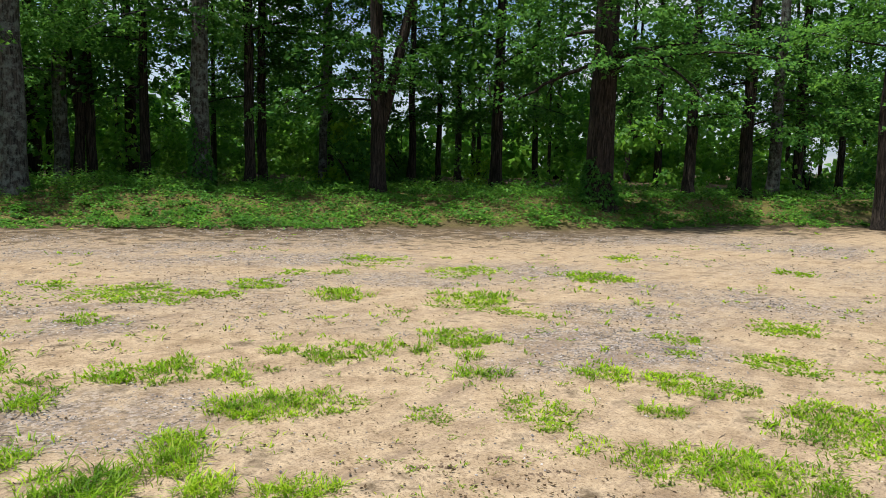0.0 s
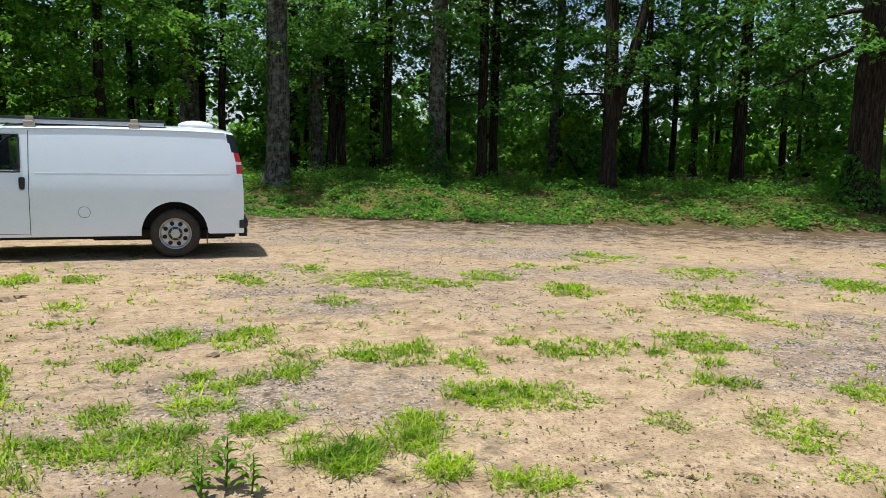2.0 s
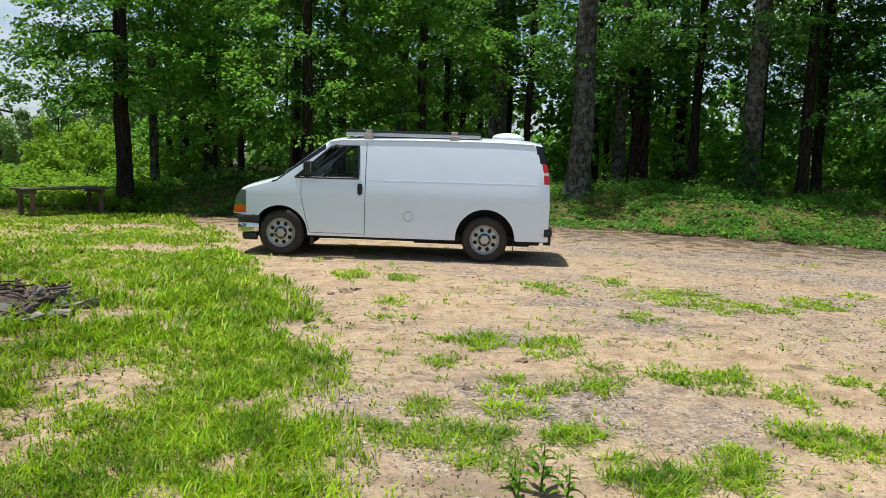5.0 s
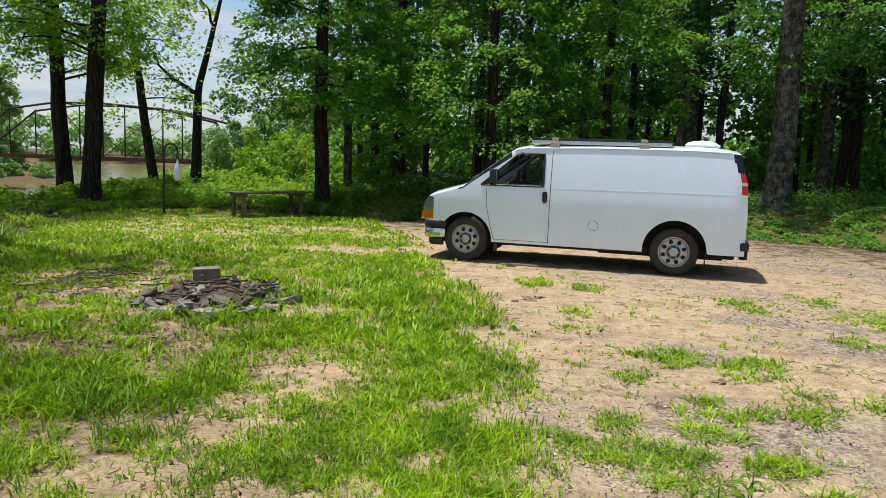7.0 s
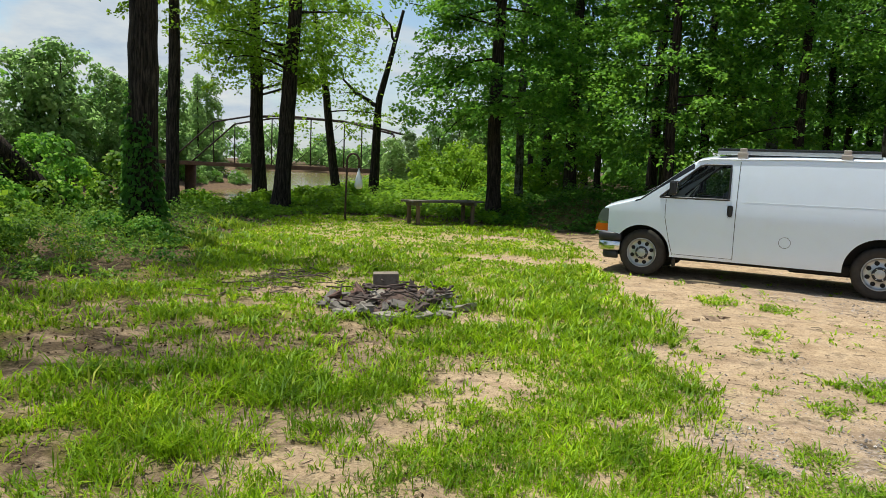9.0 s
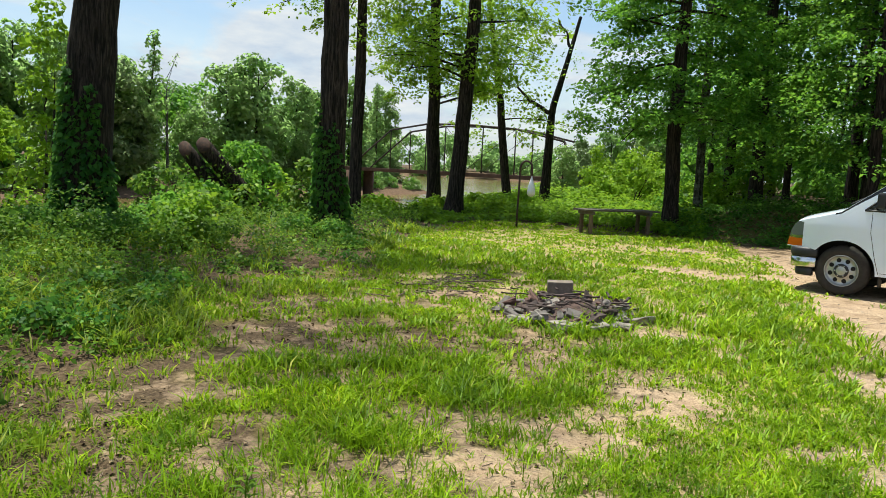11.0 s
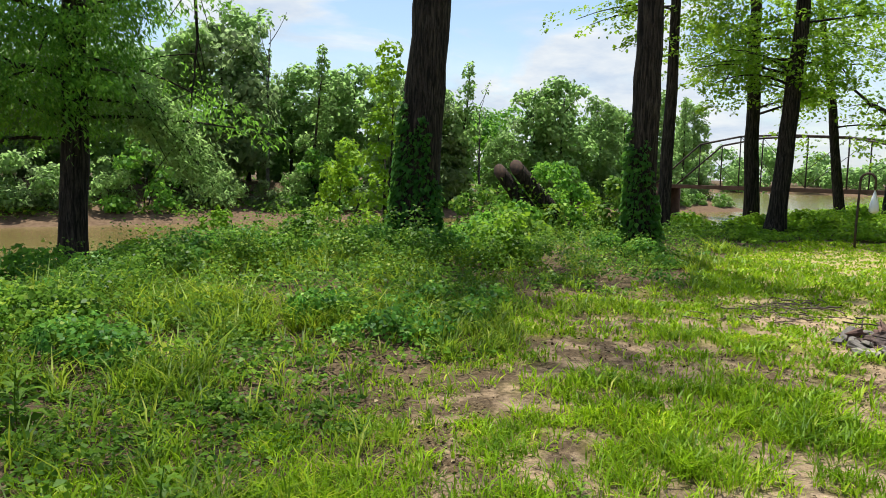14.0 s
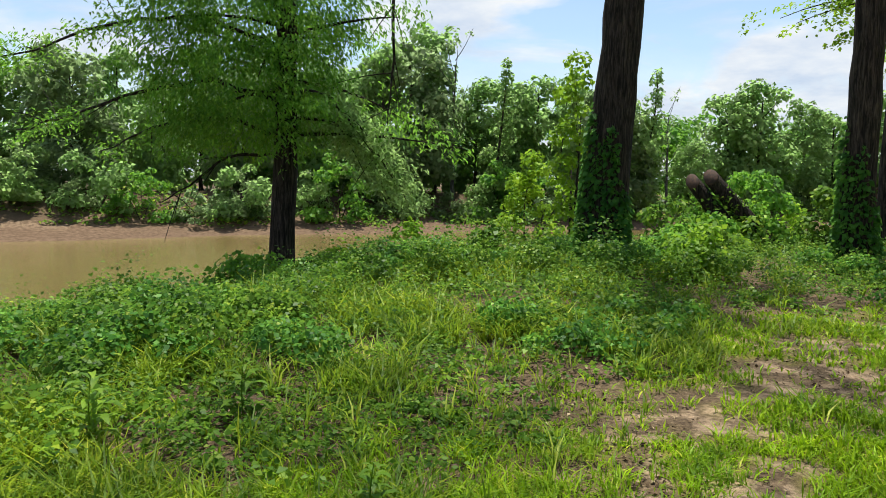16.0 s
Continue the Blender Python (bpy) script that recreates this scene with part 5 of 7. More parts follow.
jit = octa[None] * (r[:, None, None] * rng.uniform(0.6, 1.3, (len(x), 6, 1)))
v = (jit + np.stack([x, y, height(x, y) + 0.1 * r], -1)[:, None]).reshape(-1, 3)
tri = np.array([[0, 1, 4], [1, 2, 4], [2, 3, 4], [3, 0, 4]])
f = (np.arange(len(x))[:, None, None] * 6 + tri[None]).reshape(-1, 3)
PEBBLE, pnt, pp = material("grey_pebbles", 0.9, 0, 0.2)
link(pnt, ramp(pnt, pnt.nodes.new("ShaderNodeNewGeometry").outputs["Random Per Island"], [(0.0, (0.05, 0.045, 0.045)), (0.5, (0.17, 0.15, 0.145)), (0.9, (0.30, 0.26, 0.24)), (1.0, (0.5, 0.45, 0.42))]), pp.inputs["Base Color"])
tagged(link_mesh("pebbles", v, [f], PEBBLE), "small grey pebbles scattered on the sand", "pebbles", kind="stuff")
x, y, d = scatter(12000, 2.4, 20, 0, 198, rng)
keep = (wild(x, y) < 2.0) & (rng.uniform(size=len(x)) < np.clip(0.1 + 0.5 * fuzz(x, y, 1.1, 5.2) + 0.5 * (wild(x, y) > -1.2), 0.05, 1))
x, y, d = x[keep], y[keep], d[keep]
a, L, wd = rng.uniform(0, 6.28, len(x)), rng.uniform(0.02, 0.11, len(x)), 0.0008 + 0.0003 * d
dx, dy = np.cos(a) * L / 2, np.sin(a) * L / 2
nx, ny = -np.sin(a) * wd, np.cos(a) * wd
z = height(x, y) + 0.006
v = np.stack([np.stack([x - dx - nx, y - dy - ny, z], -1), np.stack([x + dx - nx, y + dy - ny, z], -1), np.stack([x + dx + nx, y + dy + ny, z], -1), np.stack([x - dx + nx, y - dy + ny, z], -1), np.stack([x - dx, y - dy, z + 2 * wd], -1), np.stack([x + dx, y + dy, z + 2 * wd], -1)], 1).reshape(-1, 3)
o = np.arange(len(x))[:, None] * 6
TWIG = simple("dry_twig", (0.10, 0.07, 0.05), (0.20, 0.15, 0.11), 3, 0.9, bump=0)
tagged(link_mesh("twig_litter", v, [o + np.array([[0, 1, 5, 4]]), o + np.array([[2, 3, 4, 5]])], TWIG), "dry twigs and stems littering the ground", "twigs", kind="stuff")

# dead leaves on the bank's bare soil
x, y, d = scatter(26000, 2.6, 16, 105, 200, rng)
keep = (y < -1.5) & (wild(x, y) < 2.5) & (rng.uniform(size=len(x)) < np.clip(0.25 + 0.9 * fuzz(x, y, 1.6, 7.7) + 0.25 * (wild(x, y) > -2), 0.04, 1)) & (x > -12)
x, y, d = x[keep], y[keep], d[keep]
p = np.stack([x, y, height(x, y) + 0.012], -1)
v, f = leaves(p, rng.uniform(0.018, 0.045, len(x)) * (0.7 + 0.05 * d), rng, 0.36, 0.0, 0.35)
DEAD, dnt, dp = material("dead_leaves", 0.9, 0, 0.15)
link(dnt, ramp(dnt, dnt.nodes.new("ShaderNodeNewGeometry").outputs["Random Per Island"], [(0.0, (0.035, 0.022, 0.012)), (0.5, (0.10, 0.066, 0.036)), (0.85, (0.21, 0.148, 0.082)), (1.0, (0.36, 0.28, 0.16))]), dp.inputs["Base Color"])
tagged(link_mesh("leaf_litter", v, [f], DEAD), "dead brown leaves littering the bare soil of the bank", "leaf litter", kind="stuff")

# bits of bark and dead leaf blown over the sand
x, y, d = scatter(30000, 2.4, 19, 0, 118, rng)
keep = (wild(x, y) < 0.3) & (rng.uniform(size=len(x)) < np.clip(0.12 + 0.9 * fuzz(x + 0.5 * y, 2.6 * y - x, 0.9, 6.1), 0.05, 1))
x, y, d = x[keep], y[keep], d[keep]
p = np.stack([x, y, height(x, y) + 0.010], -1)
v, f = leaves(p, rng.uniform(0.010, 0.034, len(x)) * (0.7 + 0.06 * d), rng, 0.30, 0.0, 0.35)
tagged(link_mesh("bark_litter", v, [f], DEAD), "bits of bark and dead leaf on the sand", "leaf litter", kind="stuff")

# a seedling weed, a root clod and lumps of earth on the sand
def lance_plant(x, y, tall, seed, n=20):
    rng = np.random.default_rng(seed)
    ob = thing("tall_weed", pose(x, y, float(height(x, y))), "upright green weed with lance-shaped leaves on sand", "weed", "tall weeds")
    c = np.stack([0.02 * np.sin(np.linspace(0, 3, 6)), 0.015 * np.linspace(0, 1, 6), np.linspace(-0.03, tall, 6)], -1)
    sv, sf = tube(c, np.linspace(0.006, 0.003, 6), 6)
    link_mesh("stem", sv, [sf], LEAF_WEED, ob, smooth=True)
    for k in range(n):
        z = tall * (0.15 + 0.85 * k / n)
        a = k * 2.4 + rng.normal() * 0.2
        L = tall * rng.uniform(0.36, 0.55) * (1.1 - 0.5 * k / n)
        d = np.array([math.cos(a), math.sin(a), 0])
        s = np.array([-math.sin(a), math.cos(a), 0]) * L * 0.15
        base = np.array([0, 0, z])
        m1, m2, tip = base + d * L * 0.35 + (0, 0, L * 0.28), base + d * L * 0.7 + (0, 0, L * 0.30), base + d * L + (0, 0, L * 0.12)
        lv = np.array([base, m1 + s, m1 - s, m2 + s * 0.8, m2 - s * 0.8, tip, m1 - (0, 0, L * 0.03), m2 - (0, 0, L * 0.03)])
        link_mesh("leaf", lv, [np.array([[0, 1, 6], [0, 6, 2], [3, 5, 7], [7, 5, 4]]), np.array([[1, 3, 7, 6], [6, 7, 4, 2]])], LEAF_WEED, ob)


for k, (x, y, t) in enumerate([(-3.55, 0.93, 0.26), (-3.47, 0.78, 0.17), (-3.42, 1.02, 0.19), (-3.62, 0.80, 0.16), (-0.95, -4.1, 0.3), (0.35, -5.6, 0.5), (-0.6, -5.9, 0.45), (-2.6, -3.0, 0.2)]):
    lance_plant(x, y, t, 600 + k)


def clod(x, y, r, seed, label="clod of dark earth with roots on the sand"):
    bm = bmesh.new()
    bmesh.ops.create_icosphere(bm, subdivisions=2, radius=1)
    g = np.random.default_rng(seed)
    for q in bm.verts:
        q.co = Vector((q.co.x, q.co.y, q.co.z * 0.5)) * r * (1 + 0.28 * g.normal())
    ob = part("earth_clod", bm, EARTH, None)
    ob.matrix_basis = pose(x, y, float(height(x, y)) + 0.1 * r)
    tagged(ob, label, "clod", "earth clods")


EARTH = simple("dark_damp_earth", (0.15, 0.10, 0.065), (0.26, 0.18, 0.12), 14, 0.95, bump=0.6, dist=0.01)
clod(-9.25, 0.23, 0.085, 1)
clod(-9.12, 0.05, 0.05, 2)
clod(-9.4, 0.36, 0.06, 3)
clod(-5.95, 1.55, 0.05, 4)
crng = np.random.default_rng(77)
for k in range(46):
    u, (x0, y0, x1, y1) = crng.uniform(0, 1), ((-2.16, 3.10, -1.84, 3.56), (-2.54, 3.19, -2.24, 3.42), (-2.60, 2.92, -2.40, 3.10))[k % 3]
    clod(x0 + (x1 - x0) * u + crng.normal() * 0.012, y0 + (y1 - y0) * u + crng.normal() * 0.012, crng.uniform(0.006, 0.017), 700 + k, "small lump of earth along a tyre rut")

# ---- cargo van ----


def plain(name, colour, rough=0.5, metal=0.0, spec=0.5, wear=0.12, scale=3.0):
    m, nt, p = material(name, rough, metal, spec)
    n = noise_of(nt, place_coord(nt), scale, 5, 0.6)
    link(nt, ramp(nt, n, [(0.25, tuple(c * (1 - wear) for c in colour)), (0.75, tuple(min(1, c * (1 + 0.3 * wear)) for c in colour))]), p.inputs["Base Color"])
    r = nt.nodes.new("ShaderNodeMapRange")
    r.inputs["To Min"].default_value, r.inputs["To Max"].default_value = max(0.02, rough - 0.08), min(1, rough + 0.12)
    link(nt, n, r.inputs["Value"])
    link(nt, r.outputs[0], p.inputs["Roughness"])
    return m


def paint_material():
    m, nt, p = material("white_van_paint", 0.28, 0, 0.5)
    v = place_coord(nt)
    dust = noise_of(nt, v, 2.2, 6, 0.65)
    spat = noise_of(nt, v, 34, 4, 0.7)
    # white paint and dust, with the sky's blue cast put into the colour
    col = mixed(nt, ramp(nt, dust, [(0.45, grey(0)), (0.75, grey(0.35))]), (0.79, 0.86, 0.97), (0.73, 0.77, 0.82))
    col = mixed(nt, ramp(nt, spat, [(0.66, grey(0)), (0.74, grey(0.25))]), col, (0.52, 0.45, 0.36))
    link(nt, col, p.inputs["Base Color"])
    p.inputs["Coat Weight"].default_value = 0.9
    p.inputs["Coat Roughness"].default_value = 0.06
    bumped(nt, p, noise_of(nt, v, 1.6, 2), 0.05, 0.02)
    return m


def glass_material(name, tint, gloss=0.03):
    m, nt, p = material(name)
    nt.nodes.remove(p)
    tr = nt.nodes.new("ShaderNodeBsdfTransparent")
    tr.inputs[0].default_value = (*tint, 1)
    gl = nt.nodes.new("ShaderNodeBsdfGlossy")
    gl.inputs["Roughness"].default_value = gloss
    fr = node(nt, "ShaderNodeFresnel", IOR=1.28)
    mx = nt.nodes.new("ShaderNodeMixShader")
    link(nt, fr.outputs[0], mx.inputs[0])
    link(nt, tr.outputs[0], mx.inputs[1])
    link(nt, gl.outputs[0], mx.inputs[2])
    link(nt, mx.outputs[0], nt.nodes["Material Output"].inputs[0])
    return m


PAINT = paint_material()
GLASS = glass_material("window_glass", (0.60, 0.66, 0.64))
GLASS_DARK = plain("dark_tinted_glass", (0.012, 0.013, 0.015), 0.06)
BLACK_PLASTIC = plain("black_plastic", (0.022, 0.022, 0.024), 0.5, wear=0.3)
RUBBER = plain("dusty_tyre_rubber", (0.06, 0.052, 0.045), 0.9, spec=0.2, wear=0.45, scale=9)
STEEL = plain("silver_steel_wheel", (0.50, 0.50, 0.50), 0.35, 0.7, wear=0.25, scale=14)
CHROME = plain("chrome", (0.72, 0.72, 0.72), 0.14, 1.0, wear=0.15)
RED_LENS = plain("red_lens", (0.55, 0.02, 0.02), 0.15)
AMBER_LENS = plain("amber_lens", (0.58, 0.13, 0.010), 0.15)
CLEAR_LENS = plain("clear_lens", (0.24, 0.26, 0.28), 0.08, 0.5)
WHITE_LENS = plain("white_lens", (0.72, 0.62, 0.60), 0.15)
INTERIOR = plain("grey_cabin_plastic", (0.05, 0.05, 0.053), 0.8)
SEAT_CLOTH = plain("grey_seat_cloth", (0.13, 0.125, 0.12), 0.9)
PANEL_FACE = plain("solar_panel_face", (0.012, 0.016, 0.035), 0.12)
ALUMINIUM = plain("aluminium_frame", (0.62, 0.63, 0.65), 0.4, 0.8)
VENT_WHITE = plain("white_vent_plastic", (0.74, 0.75, 0.74), 0.45)
BRACKET = plain("tan_bracket", (0.50, 0.43, 0.38), 0.5, 0.2)
UNDER = plain("dark_underbody", (0.018, 0.016, 0.014), 0.85, wear=0.4)

MID_Y, HALF = 0.93, 0.985
TOP_S = [-0.84, -0.80, -0.74, -0.66, -0.55, -0.35, -0.16, -0.06, 0.72, 0.80, 0.95, 1.3, 2.2, 3.4, 4.0, 4.25, 4.42]
TOP_Z = [0.76, 0.97, 1.10, 1.175, 1.215, 1.27, 1.325, 1.355, 1.955, 1.995, 2.025, 2.05, 2.075, 2.075, 2.06, 2.04, 2.0]


def van_half(s, z):
    w = np.where(z < 0.55, HALF - 0.03 * ((0.55 - z) / 0.25) ** 2, HALF)
    w = np.where(z > 1.05, HALF - 0.150 * (np.clip((z - 1.05) / 0.93, 0, 1.1)) ** 1.35, w)
    w = w - 0.16 * np.clip((-0.15 - s) / 0.69, 0, 1) ** 2.2
    w = w - 0.05 * np.clip((s - 4.22) / 0.20, 0, 1) ** 2
    return w


def van_bottom(s):
    b = np.where(s < -0.44, 0.69, np.where(s > 3.9, 0.385, 0.365))
    fa = np.abs(s) < 0.47
    ra = np.abs(s - 3.43) < 0.49
    b = np.where(fa, np.maximum(b, 0.38 + np.sqrt(np.maximum(0, 0.47 ** 2 - s ** 2))), b)
    return np.where(ra, np.maximum(b, 0.40 + np.sqrt(np.maximum(0, 0.49 ** 2 - (s - 3.43) ** 2))), b)


def inside(poly, u, v):
    r = np.zeros(np.shape(u), bool)
    for (x1, y1), (x2, y2) in zip(poly, poly[1:] + poly[:1]):
        r ^= ((y1 > v) != (y2 > v)) & (u < (x2 - x1) * (v - y1) / (y2 - y1 + 1e-12) + x1)
    return r


WINDOW = [(0.25, 1.325), (0.84, 1.845), (0.92, 1.865), (1.30, 1.87), (1.315, 1.33)]
van = thing("cargo_van", pose(-12.74, -0.68, 0, 0, 0, 76.2), "white cargo van with steel wheels and roof solar panel", "van")


def build_shell():
    S = np.unique(np.concatenate([np.linspace(-0.84, 4.42, 190), np.linspace(-0.47, 0.47, 40), np.linspace(2.94, 3.92, 40)]))
    nside, ntop = 34, 9
    zt = np.interp(S, TOP_S, TOP_Z)
    crown = np.interp(S, [-0.84, -0.6, -0.06, 0.5, 0.9, 4.2, 4.42], [0.05, 0.075, 0.075, 0.07, 0.085, 0.085, 0.06])
    zs = zt - crown
    zb = np.minimum(van_bottom(S), zs - 0.02)
    u = np.linspace(0, 1, nside)
    Z1 = zb[:, None] + (zs - zb)[:, None] * u[None]
    for level in (0.70, 0.825, 0.870, 1.085):
        for i in np.nonzero((S < -0.52) & (zs > level + 0.03) & (zb < level - 0.03))[0]:
            Z1[i, np.argmin(np.abs(Z1[i] - level))] = level
    Sg = np.repeat(S[:, None], nside, 1)
    Y1 = van_half(Sg, Z1)
    q = np.linspace(1, -1, 2 * ntop + 1)[1:-1]
    edge = Y1[:, -1]
    Y2 = edge[:, None] * np.sign(q)[None] * np.abs(q)[None] ** 0.75
    Z2 = zs[:, None] + crown[:, None] * (1 - np.abs(q)[None] ** 2.6)
    S2 = np.repeat(S[:, None], len(q), 1)
    Y = np.concatenate([Y1, Y2, -Y1[:, ::-1]], 1)
    Z = np.concatenate([Z1, Z2, Z1[:, ::-1]], 1)
    X = np.concatenate([Sg, S2, Sg], 1)
    rear = np.interp(Z, [0.3, 1.0, 1.5, 1.95, 2.1], [4.47, 4.475, 4.45, 4.33, 4.28])
    X = np.where(X > 3.9, 3.9 + (X - 3.9) * (rear - 3.9) / (4.42 - 3.9), X)
    V = np.stack([X, MID_Y - Y, Z], -1)
    m = V.shape[1]
    n = len(S)
    i, j = np.meshgrid(np.arange(n - 1), np.arange(m - 1), indexing="ij")
    F = np.stack([i * m + j, (i + 1) * m + j, (i + 1) * m + j + 1, i * m + j + 1], -1).reshape(-1, 4)
    C = V.reshape(-1, 3)[F].mean(1)
    col = j.ravel()
    side = (col < nside - 1) | (col >= m - nside)
    near = col < m // 2
    s, z, y = C[:, 0], C[:, 2], MID_Y - C[:, 1]
    kind = np.zeros(len(F), int)
    kind[side & inside(WINDOW, s, z)] = 1
    shield = (~side) & (s > -0.05) & (s < 0.74) & (np.abs(y) < van_half(s, z) - 0.045)
    kind[shield] = 2
    rank = np.where(near, col, m - 2 - col)
    kind[side & (s > -0.14) & (s < 0.74) & (rank >= nside - 3) & (kind == 0)] = 10
    glass_rear = side & inside([(4.19, 1.98), (4.315, 1.66), (4.6, 1.66), (4.6, 1.98)], s, z)
    kind[glass_rear] = 3
    lamp = side & inside([(4.315, 1.66), (4.385, 1.335), (4.6, 1.335), (4.6, 1.66)], s, z)
    kind[lamp] = 4
    kind[lamp & (z > 1.475) & (z < 1.525)] = 5
    kind[side & (s < -0.60) & (z > 0.870) & (z < 1.085)] = 6
    kind[side & (s < -0.60) & (z > 0.70) & (z < 0.825)] = 7
    kind[side & (s < -0.60) & (z >= 0.825) & (z <= 0.870)] = 8
    door = side & inside([(0.35, 1.30), (0.35, 1.0), (0.44, 0.62), (0.50, 0.38), (1.43, 0.38), (1.43, 1.95), (0.86, 1.95), (0.25, 1.40)], s, z) & (kind == 0)
    kind[door] = 9
    V = V.reshape(-1, 3)
    names = {1: ("door_window", GLASS, ""), 3: ("rear_quarter_glass", GLASS_DARK, "black tinted corner glass"), 4: ("tail_lamp", RED_LENS, "red tail lamp"),
             5: ("reverse_lamp", WHITE_LENS, ""), 6: ("headlamp", CLEAR_LENS, ""), 7: ("turn_signal", AMBER_LENS, "amber turn signal"), 8: ("lamp_trim", CHROME, "chrome strip between the lamps"), 9: ("front_door", PAINT, ""), 10: ("windshield_edge", GLASS_DARK, "black edge of the windshield")}

    def put(name, mask, mat, label):
        f = F[mask]
        if len(f):
            used, inv = np.unique(f, return_inverse=True)
            return link_mesh(name, V[used], [inv.reshape(-1, 4)], mat, van, label, smooth=True)

    put("body", kind == 0, PAINT, "white painted body")
    put("windshield", kind == 2, GLASS, "")
    for k, (name, mat, label) in names.items():
        for flag in (near, ~near):
            put(name, (kind == k) & flag, mat, label)
    # rear doors: a gently bowed sheet over the back
    zz = np.linspace(0.40, 2.03, 24)
    yy = np.linspace(-1, 1, 15)
    xr = np.interp(zz, [0.3, 1.0, 1.5, 1.95, 2.1], [4.47, 4.475, 4.45, 4.33, 4.28])
    half = van_half(np.full(24, 4.42), zz) * np.where(zz > 1.97, 0.8, 1)
    P = np.stack([xr[:, None] + 0.03 * (1 - yy[None] ** 2), MID_Y - half[:, None] * yy[None], np.repeat(zz[:, None], 15, 1)], -1)
    i, j = np.meshgrid(np.arange(23), np.arange(14), indexing="ij")
    f = np.stack([i * 15 + j, (i + 1) * 15 + j, (i + 1) * 15 + j + 1, i * 15 + j + 1], -1).reshape(-1, 4)
    link_mesh("rear_door", P.reshape(-1, 3), [f], PAINT, van, smooth=True)


build_shell()


def box(bm, a, b, bevel=0.0):
    """A box from corner to corner, with its edges rounded."""
    a, b = Vector(a), Vector(b)
    r = bmesh.ops.create_cube(bm, size=1, matrix=Matrix.Translation((a + b) / 2) @ Matrix.Diagonal((*[abs(q) for q in (b - a)], 1)))
    if bevel:
        edges = list({e for v in r["verts"] for e in v.link_edges})
        bmesh.ops.bevel(bm, geom=edges, offset=bevel, segments=2, affect="EDGES", profile=0.6)


def box_part(name, a, b, mat, parent, bevel=0.01, label=""):
    bm = bmesh.new()
    box(bm, a, b, bevel)
    return part(name, bm, mat, parent, label)


def tube_part(name, pts, radius, mat, parent, sides=8, label=""):
    r = np.full(len(pts), radius) if np.isscalar(radius) else radius
    v, f = tube(pts, r, sides)
    n, s = len(pts), sides
    caps = [np.arange(s)[::-1][None], (np.arange(s) + (n - 1) * s)[None]]
    return link_mesh(name, v, [f, *caps], mat, parent, label, smooth=True)


def side_y(s, z, off=0.0):
    """The near side's surface in the van's own frame."""
    return MID_Y - float(van_half(np.array(s), np.array(z))) - off


def strip(name, pts, wide, mat, off=0.002, thick=0.006):
    """A flat bead that follows the near side through (s, z) points, doubled on the far side."""
    dense = []
    for (a, b), (c, d) in zip(pts, pts[1:]):
        k = max(2, int(math.hypot(c - a, d - b) / 0.05))
        dense += [(a + (c - a) * t / k, b + (d - b) * t / k) for t in range(k)]
    dense.append(pts[-1])
    line = np.array([(s, side_y(s, z, off), z) for s, z in dense])
    v, f = tube(line, np.full(len(line), wide / 2), 6)
    link_mesh(name, v, [f], mat, van, smooth=True)
    v2 = v.copy()
    v2[:, 1] = 2 * MID_Y - v2[:, 1]
    link_mesh(name, v2, [f], mat, van, smooth=True)


SEAM = plain("dark_seam", (0.05, 0.05, 0.055), 0.8)
strip("door_seam", [(1.43, 0.40), (1.43, 1.93)], 0.011, SEAM, -0.001)
strip("door_seam", [(0.355, 1.30), (0.36, 1.0), (0.44, 0.64), (0.51, 0.40)], 0.009, SEAM, -0.001)
strip("window_trim", WINDOW + WINDOW[:1], 0.034, BLACK_PLASTIC, 0.0)
strip("body_crease", [(1.50, 1.315), (4.24, 1.325)], 0.004, PAINT, 0.0005)
strip("rear_seam", [(4.372, 0.42), (4.372, 1.335)], 0.008, SEAM, -0.001)
strip("drip_rail", [(0.80, 1.925), (0.98, 1.955), (2.2, 1.985), (3.6, 1.985), (4.2, 1.965)], 0.022, PAINT, 0.004)
strip("sill_seam", [(0.52, 0.415), (1.42, 0.415)], 0.008, SEAM, -0.002)
for yy in (side_y(1.345, 1.15), 2 * MID_Y - side_y(1.345, 1.15)):
    sg = -1 if yy < MID_Y else 1
    bm = bmesh.new()
    box(bm, (1.305, yy - 0.012, 1.055), (1.385, yy + 0.012, 1.25), 0.03)
    h = part("door_handle", bm, BLACK_PLASTIC, van, "black pull handle")
    box_part("handle_bar", (1.335, yy + sg * 0.016, 1.09), (1.358, yy + sg * 0.034, 1.215), BLACK_PLASTIC, h, 0.008)
    bm = bmesh.new()
    box(bm, (0.43, yy + sg * 0.09 - 0.09, 1.37), (0.545, yy + sg * 0.09 + 0.09, 1.60), 0.035)
    mr = part("door_mirror", bm, BLACK_PLASTIC, van, "black door mirror")
    box_part("mirror_glass", (0.546, yy + sg * 0.09 - 0.07, 1.40), (0.552, yy + sg * 0.09 + 0.07, 1.575), CHROME, mr, 0.002)
    box_part("mirror_arm", (0.40, min(yy - sg * 0.02, yy + sg * 0.05), 1.36), (0.50, max(yy - sg * 0.02, yy + sg * 0.05), 1.41), BLACK_PLASTIC, mr, 0.01)

# fuel cap: a round seam in the side
a = np.linspace(0, 2 * np.pi, 33)
ring = np.array([(2.155 + 0.082 * math.cos(t), side_y(2.155, 0.735 + 0.082 * math.sin(t), 0.0), 0.735 + 0.082 * math.sin(t)) for t in a])
v, f = tube(ring, np.full(33, 0.0035), 5)
link_mesh("fuel_cap_seam", v, [f], SEAM, van, smooth=True)


